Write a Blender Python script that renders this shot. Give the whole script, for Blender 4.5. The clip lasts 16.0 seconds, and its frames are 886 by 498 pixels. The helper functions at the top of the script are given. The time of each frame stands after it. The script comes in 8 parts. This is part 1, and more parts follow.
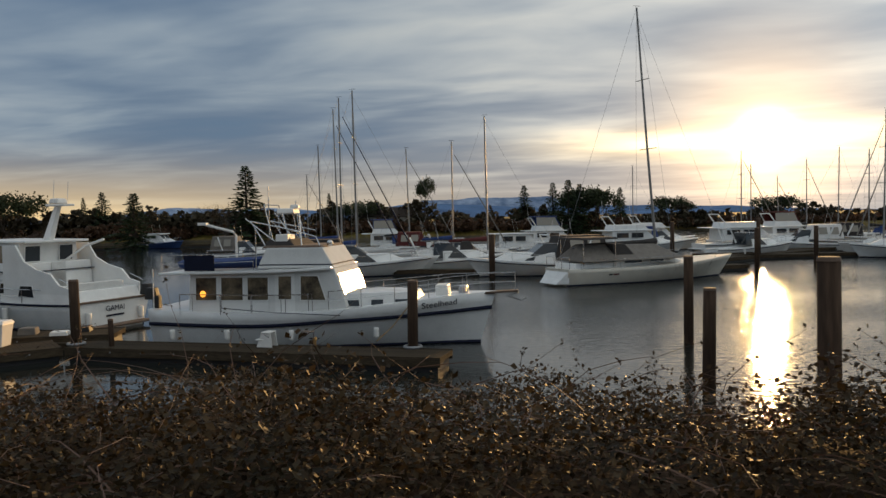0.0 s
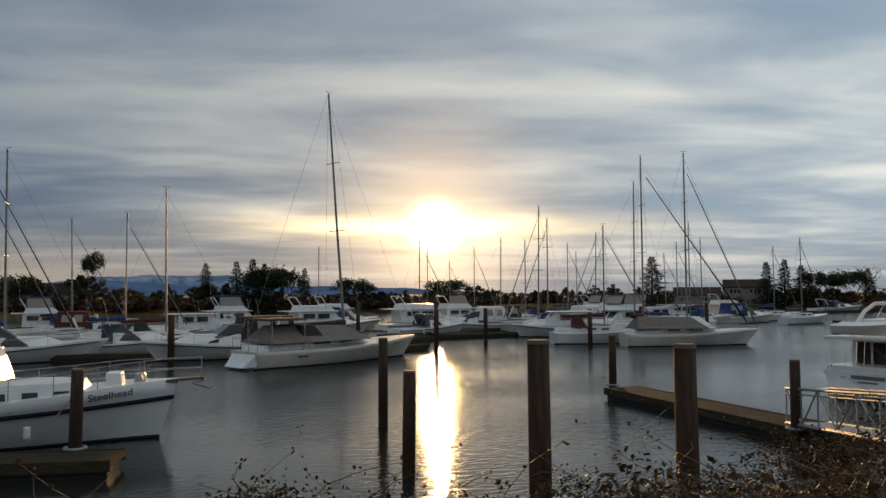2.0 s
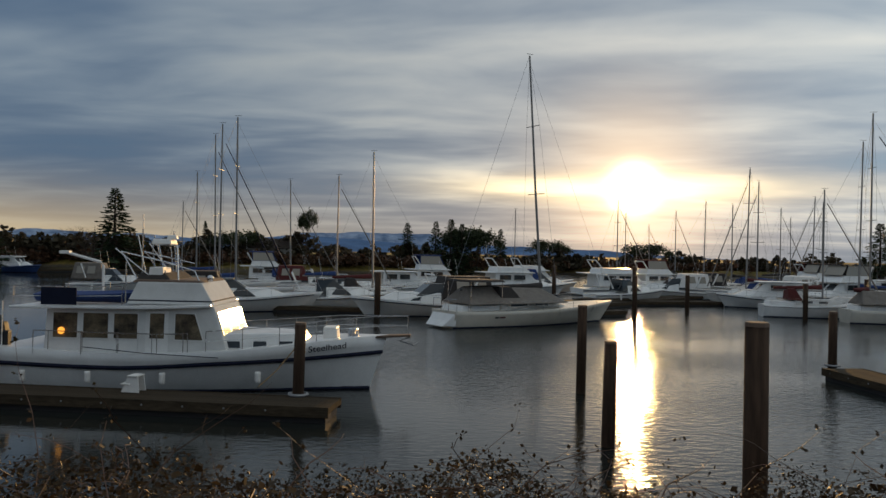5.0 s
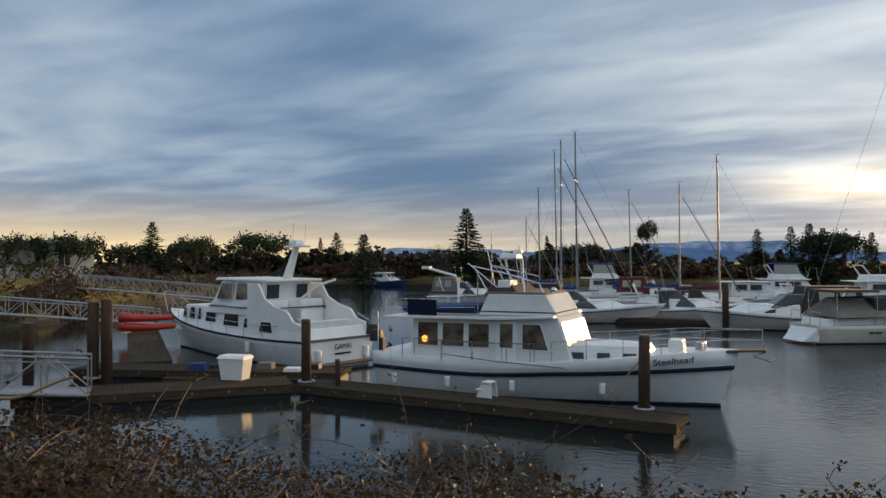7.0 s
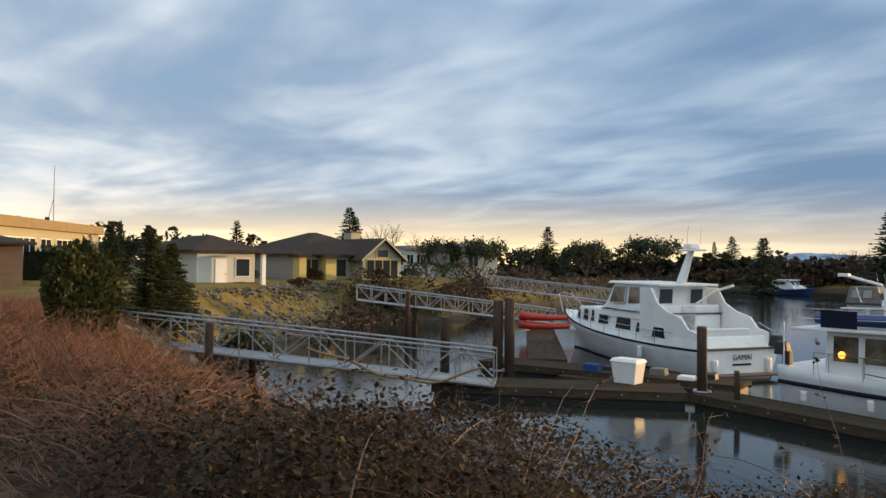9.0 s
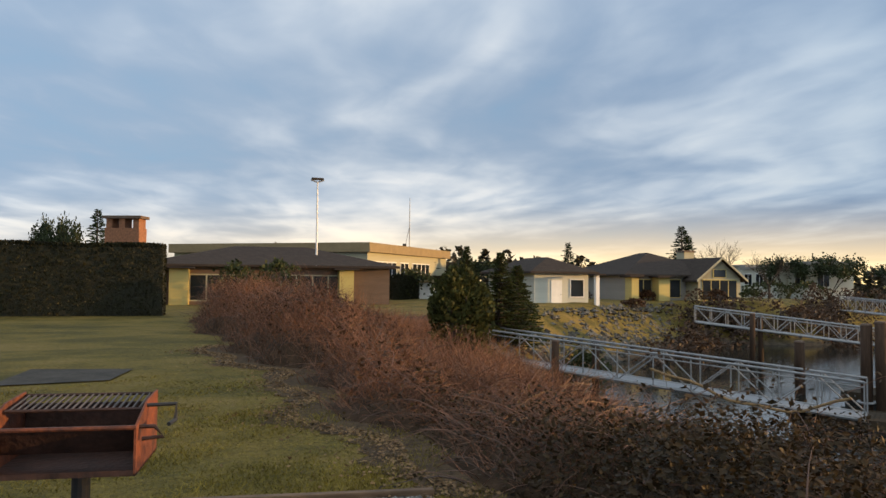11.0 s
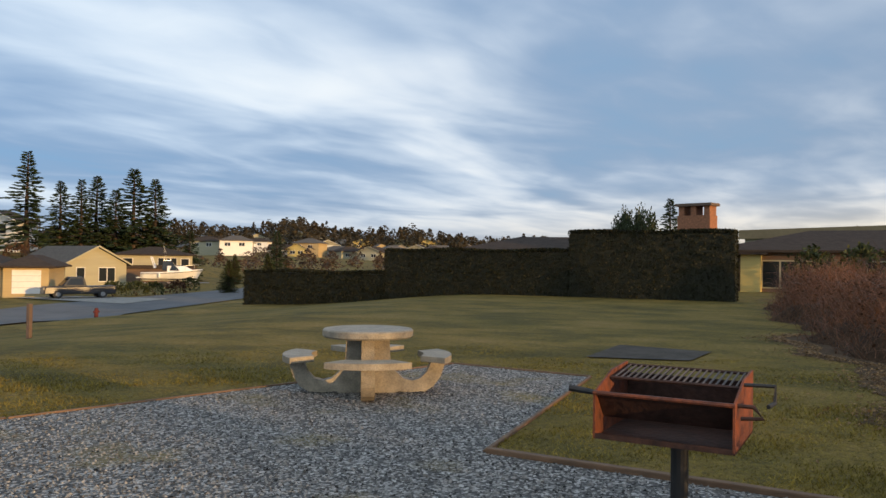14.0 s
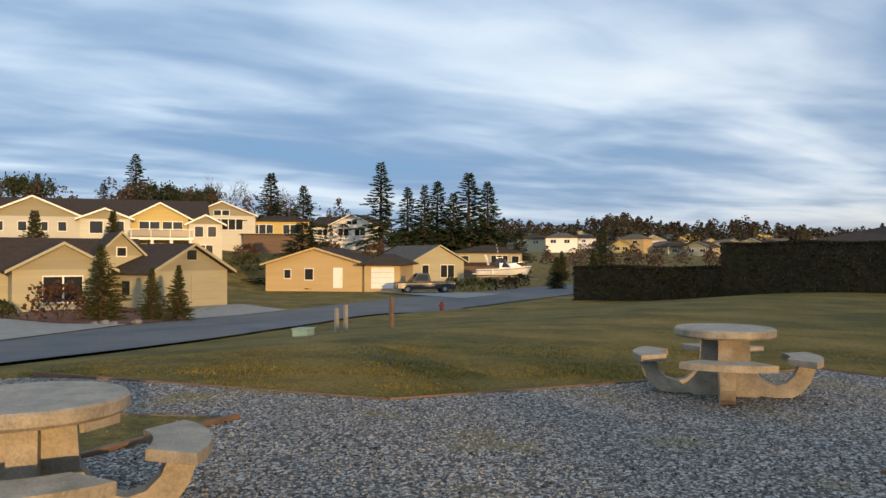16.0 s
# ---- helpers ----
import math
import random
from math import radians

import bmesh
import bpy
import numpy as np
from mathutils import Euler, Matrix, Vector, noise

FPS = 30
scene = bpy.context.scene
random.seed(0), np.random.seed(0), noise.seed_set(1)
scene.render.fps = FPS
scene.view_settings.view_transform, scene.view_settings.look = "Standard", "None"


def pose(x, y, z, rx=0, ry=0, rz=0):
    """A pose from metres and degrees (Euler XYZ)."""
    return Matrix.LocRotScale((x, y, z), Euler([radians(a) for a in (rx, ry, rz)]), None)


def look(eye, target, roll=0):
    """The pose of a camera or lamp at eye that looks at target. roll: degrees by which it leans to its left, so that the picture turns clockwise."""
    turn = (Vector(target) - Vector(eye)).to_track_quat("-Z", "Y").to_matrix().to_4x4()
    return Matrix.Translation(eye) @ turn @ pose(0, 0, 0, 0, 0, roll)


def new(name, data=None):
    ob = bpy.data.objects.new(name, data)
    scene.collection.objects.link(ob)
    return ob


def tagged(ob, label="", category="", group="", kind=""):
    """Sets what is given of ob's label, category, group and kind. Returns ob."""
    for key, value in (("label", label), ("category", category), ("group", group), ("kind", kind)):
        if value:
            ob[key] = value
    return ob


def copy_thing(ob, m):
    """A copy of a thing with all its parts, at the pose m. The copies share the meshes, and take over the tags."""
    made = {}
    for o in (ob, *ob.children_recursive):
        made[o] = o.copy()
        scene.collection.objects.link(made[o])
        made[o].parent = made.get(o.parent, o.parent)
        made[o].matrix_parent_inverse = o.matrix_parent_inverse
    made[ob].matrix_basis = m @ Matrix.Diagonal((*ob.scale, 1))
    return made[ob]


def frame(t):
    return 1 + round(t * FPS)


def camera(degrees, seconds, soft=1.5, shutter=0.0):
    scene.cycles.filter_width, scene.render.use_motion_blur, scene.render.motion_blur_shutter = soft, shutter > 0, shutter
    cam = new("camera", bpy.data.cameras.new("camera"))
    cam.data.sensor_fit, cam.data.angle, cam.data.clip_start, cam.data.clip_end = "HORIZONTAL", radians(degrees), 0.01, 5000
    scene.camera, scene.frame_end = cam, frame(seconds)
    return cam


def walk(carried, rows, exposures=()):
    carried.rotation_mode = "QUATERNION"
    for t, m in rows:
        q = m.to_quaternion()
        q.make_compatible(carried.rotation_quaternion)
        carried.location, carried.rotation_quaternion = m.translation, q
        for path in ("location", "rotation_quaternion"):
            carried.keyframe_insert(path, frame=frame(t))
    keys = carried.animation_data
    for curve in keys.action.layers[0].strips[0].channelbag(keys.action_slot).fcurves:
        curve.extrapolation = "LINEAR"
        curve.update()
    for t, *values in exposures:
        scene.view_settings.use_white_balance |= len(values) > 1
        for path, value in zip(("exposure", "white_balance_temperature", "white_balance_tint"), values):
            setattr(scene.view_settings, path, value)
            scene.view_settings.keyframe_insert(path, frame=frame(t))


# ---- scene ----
cam = camera(59.59, 16.0)


def aim(x, y, z, yaw, pitch, roll):
    return pose(x, y, z, 0, 0, yaw) @ pose(0, 0, 0, 90 + pitch) @ pose(0, 0, 0, 0, 0, roll)


PATH = [
    (0.0, aim(-0.000, -0.000, 1.497, 0.02, -2.36, -1.12)),
    (0.5, aim(-0.094, 0.462, 1.484, -2.31, -2.57, 1.14)),
    (1.0, aim(-0.140, 0.747, 1.477, -5.30, -2.03, 0.87)),
    (1.5, aim(-0.150, 1.062, 1.509, -11.97, 0.68, -0.22)),
    (2.0, aim(-0.203, 1.197, 1.502, -23.18, 3.30, -0.29)),
    (2.5, aim(-0.317, 1.172, 1.542, -26.47, 2.61, 0.93)),
    (3.0, aim(-0.320, 1.200, 1.609, -29.23, 4.49, 1.21)),
    (3.2, aim(-0.299, 1.167, 1.614, -29.20, 4.38, 1.31)),
    (5.3, aim(-0.446, 1.230, 1.683, -5.46, 0.05, 1.12)),
    (5.5, aim(-0.460, 1.253, 1.674, -3.59, 0.12, 1.04)),
    (6.0, aim(-0.463, 1.291, 1.682, 3.04, 0.07, 0.74)),
    (6.5, aim(-0.459, 1.260, 1.674, 10.31, 0.34, 0.37)),
    (7.0, aim(-0.468, 1.305, 1.659, 15.89, 0.90, -0.07)),
    (7.5, aim(-0.485, 1.355, 1.636, 22.11, 1.28, -0.21)),
    (8.0, aim(-0.563, 1.421, 1.631, 29.23, 0.82, -0.17)),
    (8.5, aim(-0.684, 1.483, 1.635, 35.88, 0.63, 0.46)),
    (8.7, aim(-0.703, 1.487, 1.633, 39.57, 0.79, 0.64)),
    (10.8, aim(-0.595, 0.639, 1.635, 63.81, 2.18, 0.41)),
    (11.0, aim(-0.591, 0.632, 1.635, 67.89, 2.30, 0.49)),
    (11.5, aim(-0.669, 0.660, 1.610, 76.30, 2.54, 0.38)),
    (12.0, aim(-0.759, 0.616, 1.585, 85.34, 2.48, 0.89)),
    (12.5, aim(-0.783, 0.583, 1.574, 93.52, 2.19, 1.17)),
    (13.0, aim(-0.771, 0.565, 1.570, 99.64, 1.70, 1.01)),
    (13.5, aim(-0.758, 0.545, 1.569, 103.72, 1.15, 0.84)),
    (14.0, aim(-0.775, 0.503, 1.565, 108.24, 0.92, 0.74)),
    (14.5, aim(-0.790, 0.431, 1.566, 114.68, 0.82, 0.49)),
    (15.0, aim(-0.787, 0.349, 1.560, 120.78, 0.90, 0.10)),
    (15.5, aim(-0.761, 0.279, 1.561, 125.80, 0.71, 0.12)),
    (16.0, aim(-0.741, 0.204, 1.552, 131.87, 0.47, 0.11)),
]
walk(cam, PATH, [(0.0, -0.12, 7300, 11), (1.8, -0.42, 7150, 11), (3.2, -0.58, 7050, 11), (5.5, -0.45, 6850, 10), (6.5, -0.28, 6500, 10), (7.0, 0.12, 6550, 10), (8.0, 0.52, 6650, 10), (8.7, 0.58, 6750, 10), (11.0, 0.50, 6800, 11), (13.0, 0.37, 6550, 11), (16.0, 0.28, 6250, 10)])

# ---- sky and sun ----
SUN_AZ, SUN_EL = radians(22.6), radians(4.9)   # azimuth from +y towards +x
SUN_WAY = Vector((math.sin(SUN_AZ) * math.cos(SUN_EL), math.cos(SUN_AZ) * math.cos(SUN_EL), math.sin(SUN_EL)))


def make_world():
    w = bpy.data.worlds.new("dawn_sky")
    scene.world = w
    w.use_nodes = True
    nt = w.node_tree
    nt.nodes.clear()

    def node(kind, **kw):
        n = nt.nodes.new(kind)
        for k, v in kw.items():
            if k == "op":
                n.operation = v
            elif k == "blend":
                n.data_type, n.blend_type = "RGBA", v
        return n

    def math_(op, a, b=None, c=None):
        n = node("ShaderNodeMath", op=op)
        for i, v in enumerate((a, b, c)):
            if v is None:
                continue
            if isinstance(v, (int, float)):
                n.inputs[i].default_value = v
            else:
                nt.links.new(v, n.inputs[i])
        return n.outputs[0]

    def mix(fac, a, b, blend="MIX"):
        n = node("ShaderNodeMix", blend=blend)
        for i, v in ((0, fac), (6, a), (7, b)):
            if isinstance(v, (int, float)):
                n.inputs[i].default_value = v
            elif isinstance(v, tuple):
                n.inputs[i].default_value = (*v, 1)
            else:
                nt.links.new(v, n.inputs[i])
        return n.outputs[2]

    def ramp(fac, stops):
        n = node("ShaderNodeValToRGB")
        e = n.color_ramp.elements
        while len(e) < len(stops):
            e.new(0.5)
        for el, (p, c) in zip(e, stops):
            el.position, el.color = p, (*c, 1)
        n.color_ramp.interpolation = "B_SPLINE"
        nt.links.new(fac, n.inputs[0])
        return n.outputs[0]

    tc = node("ShaderNodeTexCoord")
    sep = node("ShaderNodeSeparateXYZ")
    nt.links.new(tc.outputs["Generated"], sep.inputs[0])
    x, y, z = sep.outputs
    zz = math_("ADD", math_("MAXIMUM", z, 0.0), 0.07)
    u, v = math_("DIVIDE", x, zz), math_("DIVIDE", y, zz)
    # the cloud deck's streets run from west-south-west to east-north-east
    ca, sa = math.cos(radians(-18)), math.sin(radians(-18))
    along = math_("ADD", math_("MULTIPLY", u, ca), math_("MULTIPLY", v, sa))
    cross = math_("SUBTRACT", math_("MULTIPLY", v, ca), math_("MULTIPLY", u, sa))
    comb = node("ShaderNodeCombineXYZ")
    nt.links.new(math_("MULTIPLY", along, 0.58), comb.inputs[0])
    nt.links.new(math_("MULTIPLY", cross, 1.0), comb.inputs[1])

    def noise_(scale, detail, rough, distort, w_=0.0):
        n = node("ShaderNodeTexNoise")
        n.noise_dimensions = "4D"
        nt.links.new(comb.outputs[0], n.inputs["Vector"])
        n.inputs["Scale"].default_value, n.inputs["Detail"].default_value = scale, detail
        n.inputs["Roughness"].default_value, n.inputs["Distortion"].default_value = rough, distort
        n.inputs["W"].default_value = w_
        return n.outputs[0]

    big = noise_(0.50, 3, 0.5, 0.5, 3.1)
    mid = noise_(1.15, 3, 0.5, 0.8, 5.4)
    fine = noise_(3.0, 4, 0.55, 0.6, 7.7)
    dens = math_("ADD", math_("MULTIPLY", big, 0.57), math_("ADD", math_("MULTIPLY", mid, 0.32), math_("MULTIPLY", fine, 0.11)))
    # the noise bunches round its middle; open it out
    dens = math_("ADD", math_("MULTIPLY", math_("SUBTRACT", dens, 0.5), 1.12), 0.495)
    cloud = ramp(dens, [(0.33, (0.56, 0.61, 0.645)), (0.42, (0.43, 0.51, 0.60)), (0.50, (0.245, 0.335, 0.46)), (0.58, (0.15, 0.235, 0.37)), (0.70, (0.14, 0.27, 0.43))])
    dot0 = node("ShaderNodeVectorMath")
    dot0.operation = "DOT_PRODUCT"
    dot0.inputs[1].default_value = (-0.24, 0.97, 0)
    nt.links.new(tc.outputs["Generated"], dot0.inputs[0])
    away = math_("SUBTRACT", 1.24, math_("MULTIPLY", math_("POWER", math_("MAXIMUM", dot0.outputs["Value"], 0.0), 3.0), 0.55))
    sc_ = node("ShaderNodeVectorMath")
    sc_.operation = "SCALE"
    nt.links.new(cloud, sc_.inputs[0])
    nt.links.new(away, sc_.inputs["Scale"])
    cloud = sc_.outputs[0]
    # bluer towards the north, greyer over the land in the west
    dotw = node("ShaderNodeVectorMath")
    dotw.operation = "DOT_PRODUCT"
    dotw.inputs[1].default_value = (-0.98, 0.2, 0)
    nt.links.new(tc.outputs["Generated"], dotw.inputs[0])
    dotn = node("ShaderNodeVectorMath")
    dotn.operation = "DOT_PRODUCT"
    dotn.inputs[1].default_value = (-0.5, 0.866, 0)
    nt.links.new(tc.outputs["Generated"], dotn.inputs[0])
    north = math_("POWER", math_("MAXIMUM", dotn.outputs["Value"], 0.0), 4.0)
    west2 = math_("POWER", math_("MAXIMUM", dotw.outputs["Value"], 0.0), 4.0)
    cloud = mix(1.0, cloud, mix(west2, mix(north, (0.99, 1.0, 1.0), (0.85, 1.0, 1.14)), (1.12, 1.0, 0.90)), "MULTIPLY")
    # the thinner, greyer deck on the sun's side
    dots = node("ShaderNodeVectorMath")
    dots.operation = "DOT_PRODUCT"
    dots.inputs[1].default_value = (0.94, 0.342, 0)
    nt.links.new(tc.outputs["Generated"], dots.inputs[0])
    sunside = math_("POWER", math_("MAXIMUM", dots.outputs["Value"], 0.0), 2.0)
    cloud = mix(1.0, cloud, mix(sunside, (1.0, 1.0, 1.0), (1.86, 1.72, 1.52)), "MULTIPLY")
    sky = node("ShaderNodeTexSky")
    sky.sky_type = "NISHITA"
    sky.sun_disc = False
    sky.sun_elevation, sky.sun_rotation = SUN_EL, SUN_AZ
    base = mix(0.006, cloud, sky.outputs[0])
    # a clear strip under the deck, cream on the far side of the basin, grey haze elsewhere
    low = math_("POWER", math_("MAXIMUM", math_("SUBTRACT", 1.0, math_("MULTIPLY", math_("MAXIMUM", z, 0.0), 9.0)), 0.0), 1.9)
    dot = node("ShaderNodeVectorMath")
    dot.operation = "DOT_PRODUCT"
    dot.inputs[1].default_value = (-math.sin(radians(50)), math.cos(radians(50)), 0)
    nt.links.new(tc.outputs["Generated"], dot.inputs[0])
    west = math_("POWER", math_("MAXIMUM", dot.outputs["Value"], 0.0), 3.0)
    strip = mix(west, (0.28, 0.34, 0.42), (1.35, 0.95, 0.36))
    base = mix(math_("MULTIPLY", low, 0.85), base, strip)
    # thin cloud lit from behind by the low sun
    dot2 = node("ShaderNodeVectorMath")
    dot2.operation = "DOT_PRODUCT"
    dot2.inputs[1].default_value = SUN_WAY
    nt.links.new(tc.outputs["Generated"], dot2.inputs[0])
    d = math_("MAXIMUM", dot2.outputs["Value"], 0.0)
    up = math_("SUBTRACT", z, SUN_WAY.z)
    flat = math_("POWER", 2.718, math_("MULTIPLY", math_("MULTIPLY", up, up), -4200.0))
    thin = math_("POWER", math_("MULTIPLY", math_("SUBTRACT", 1.0, dens), 2.0), 4.0)
    core = math_("ADD", math_("MULTIPLY", math_("POWER", d, 5000.0), 20.0), math_("MULTIPLY", math_("POWER", d, 20000.0), 120.0))
    band = math_("MULTIPLY", math_("MULTIPLY", math_("POWER", d, 60.0), flat), math_("ADD", math_("MULTIPLY", thin, 1.5), 1.1))
    halo = math_("MULTIPLY", math_("POWER", d, 220.0), 1.1)
    far = math_("MULTIPLY", math_("POWER", d, 10.0), math_("MULTIPLY", thin, 0.10))
    for amount, tint in ((core, (1.0, 0.80, 0.42)), (band, (1.0, 0.76, 0.36)), (halo, (1.0, 0.68, 0.34)), (far, (1.0, 0.88, 0.72))):
        m = node("ShaderNodeVectorMath")
        m.operation = "SCALE"
        m.inputs[0].default_value = tint
        nt.links.new(amount, m.inputs["Scale"])
        base = mix(1.0, base, m.outputs[0], "ADD")
    bg = node("ShaderNodeBackground")
    bg.inputs["Strength"].default_value = 1.0
    nt.links.new(base, bg.inputs["Color"])
    out = node("ShaderNodeOutputWorld")
    nt.links.new(bg.outputs[0], out.inputs[0])


make_world()
sun = new("sun", bpy.data.lights.new("sun", "SUN"))
sun.data.energy, sun.data.angle, sun.data.color = 3.8, radians(0.6), (1.0, 0.60, 0.235)
sun.matrix_world = look((0, 0, 30), Vector((0, 0, 30)) - SUN_WAY)

# ---- materials ----
def mat(name, col, rough=0.6, metal=0.0, var=0.25, scale=2.0, bump=0.15, bscale=25.0, stretch=(1, 1, 1), col2=None, stain=0.0, island=0.0, spec=0.5):
    m = bpy.data.materials.new(name)
    m.use_nodes = True
    nt = m.node_tree
    b = nt.nodes["Principled BSDF"]
    tc = nt.nodes.new("ShaderNodeTexCoord")
    mp = nt.nodes.new("ShaderNodeMapping")
    mp.inputs["Scale"].default_value = stretch
    nt.links.new(tc.outputs["Object"], mp.inputs[0])
    n1 = nt.nodes.new("ShaderNodeTexNoise")
    n1.inputs["Scale"].default_value, n1.inputs["Detail"].default_value = scale, 6
    n1.inputs["Roughness"].default_value = 0.62
    n2 = nt.nodes.new("ShaderNodeTexNoise")
    n2.inputs["Scale"].default_value, n2.inputs["Detail"].default_value = bscale, 3
    for n in (n1, n2):
        nt.links.new(mp.outputs[0], n.inputs["Vector"])
    r = nt.nodes.new("ShaderNodeValToRGB")
    c2 = col2 or tuple(c * (1 - var) for c in col)
    r.color_ramp.elements[0].position, r.color_ramp.elements[1].position = 0.32, 0.68
    r.color_ramp.elements[0].color, r.color_ramp.elements[1].color = (*c2, 1), (*[min(1, c * (1 + var * 0.4)) for c in col], 1)
    nt.links.new(n1.outputs[0], r.inputs[0])
    colour = r.outputs[0]
    mx = nt.nodes.new("ShaderNodeMix")
    mx.data_type, mx.blend_type = "RGBA", "MULTIPLY"
    mx.inputs[0].default_value = 0.55 * min(1, var * 2)
    nt.links.new(colour, mx.inputs[6])
    grain = nt.nodes.new("ShaderNodeMapRange")
    grain.inputs[1].default_value, grain.inputs[2].default_value = 0.25, 0.75
    grain.inputs[3].default_value, grain.inputs[4].default_value = 0.5, 1.5
    nt.links.new(n2.outputs[0], grain.inputs[0])
    nt.links.new(grain.outputs[0], mx.inputs[7])
    colour = mx.outputs[2]
    if island:
        g = nt.nodes.new("ShaderNodeNewGeometry")
        hs = nt.nodes.new("ShaderNodeHueSaturation")
        mr = nt.nodes.new("ShaderNodeMapRange")
        mr.inputs[3].default_value, mr.inputs[4].default_value = 1 - island, 1 + island
        nt.links.new(g.outputs["Random Per Island"], mr.inputs[0])
        nt.links.new(mr.outputs[0], hs.inputs["Value"])
        nt.links.new(colour, hs.inputs["Color"])
        colour = hs.outputs[0]
    nt.links.new(colour, b.inputs["Base Color"])
    b.inputs["Metallic"].default_value = metal
    b.inputs["Specular IOR Level"].default_value = spec
    rr = nt.nodes.new("ShaderNodeMapRange")
    rr.inputs[3].default_value, rr.inputs[4].default_value = max(0.03, rough - 0.1), min(1, rough + 0.1)
    nt.links.new(n1.outputs[0], rr.inputs[0])
    nt.links.new(rr.outputs[0], b.inputs["Roughness"])
    if bump:
        bp = nt.nodes.new("ShaderNodeBump")
        bp.inputs["Strength"].default_value, bp.inputs["Distance"].default_value = bump, 0.02
        nt.links.new(n2.outputs[0], bp.inputs["Height"])
        nt.links.new(bp.outputs[0], b.inputs["Normal"])
    return m


def leafy(name, col, col2, through_=0.35, island=0.45):
    m = mat(name, col, 0.55, 0, 0.3, 1.5, 0, 20, col2=col2, island=island, spec=0.15)
    nt = m.node_tree
    b = nt.nodes["Principled BSDF"]
    t = nt.nodes.new("ShaderNodeBsdfTranslucent")
    nt.links.new(b.inputs["Base Color"].links[0].from_socket, t.inputs[0])
    ms = nt.nodes.new("ShaderNodeMixShader")
    ms.inputs[0].default_value = through_
    nt.links.new(b.outputs[0], ms.inputs[1])
    nt.links.new(t.outputs[0], ms.inputs[2])
    nt.links.new(ms.outputs[0], nt.nodes["Material Output"].inputs[0])
    return m


def water_mat():
    m = bpy.data.materials.new("water")
    m.use_nodes = True
    nt = m.node_tree
    b = nt.nodes["Principled BSDF"]
    b.inputs["Base Color"].default_value = (0.016, 0.018, 0.016, 1)
    b.inputs["IOR"].default_value = 1.333
    tc = nt.nodes.new("ShaderNodeTexCoord")
    mp = nt.nodes.new("ShaderNodeMapping")
    mp.inputs["Rotation"].default_value = (0, 0, 0.5)
    mp.inputs["Scale"].default_value = (0.75, 1.5, 1)
    nt.links.new(tc.outputs["Object"], mp.inputs[0])
    a = nt.nodes.new("ShaderNodeTexNoise")
    a.inputs["Scale"].default_value, a.inputs["Detail"].default_value = 3.2, 5
    c = nt.nodes.new("ShaderNodeTexNoise")
    c.inputs["Scale"].default_value, c.inputs["Detail"].default_value = 0.05, 2
    for n in (a, c):
        nt.links.new(mp.outputs[0], n.inputs["Vector"])
    r = nt.nodes.new("ShaderNodeMapRange")
    r.inputs[1].default_value, r.inputs[2].default_value = 0.40, 0.62
    r.inputs[3].default_value, r.inputs[4].default_value = 0.30, 1.0
    nt.links.new(c.outputs[0], r.inputs[0])
    bp = nt.nodes.new("ShaderNodeBump")
    bp.inputs["Distance"].default_value = 0.06
    sep = nt.nodes.new("ShaderNodeSeparateXYZ")
    nt.links.new(tc.outputs["Object"], sep.inputs[0])
    open_ = nt.nodes.new("ShaderNodeMapRange")
    open_.inputs[1].default_value, open_.inputs[2].default_value = -4.0, 7.0
    open_.inputs[3].default_value, open_.inputs[4].default_value = 0.22, 1.0
    nt.links.new(sep.outputs[0], open_.inputs[0])
    gust = nt.nodes.new("ShaderNodeMath")
    gust.operation = "MULTIPLY"
    nt.links.new(r.outputs[0], gust.inputs[0])
    nt.links.new(open_.outputs[0], gust.inputs[1])
    nt.links.new(gust.outputs[0], bp.inputs["Strength"])
    nt.links.new(a.outputs[0], bp.inputs["Height"])
    nt.links.new(bp.outputs[0], b.inputs["Normal"])
    b.inputs["Roughness"].default_value = 0.07
    return m


def glass_mat(name, col=(0.02, 0.024, 0.028), rough=0.06):
    m = bpy.data.materials.new(name)
    m.use_nodes = True
    b = m.node_tree.nodes["Principled BSDF"]
    b.inputs["Base Color"].default_value = (*col, 1)
    b.inputs["Roughness"].default_value = rough
    b.inputs["IOR"].default_value = 1.5
    return m


def glow_mat(name, col, strength):
    m = bpy.data.materials.new(name)
    m.use_nodes = True
    b = m.node_tree.nodes["Principled BSDF"]
    b.inputs["Base Color"].default_value = (*col, 1)
    b.inputs["Emission Color"].default_value = (*col, 1)
    b.inputs["Emission Strength"].default_value = strength
    return m


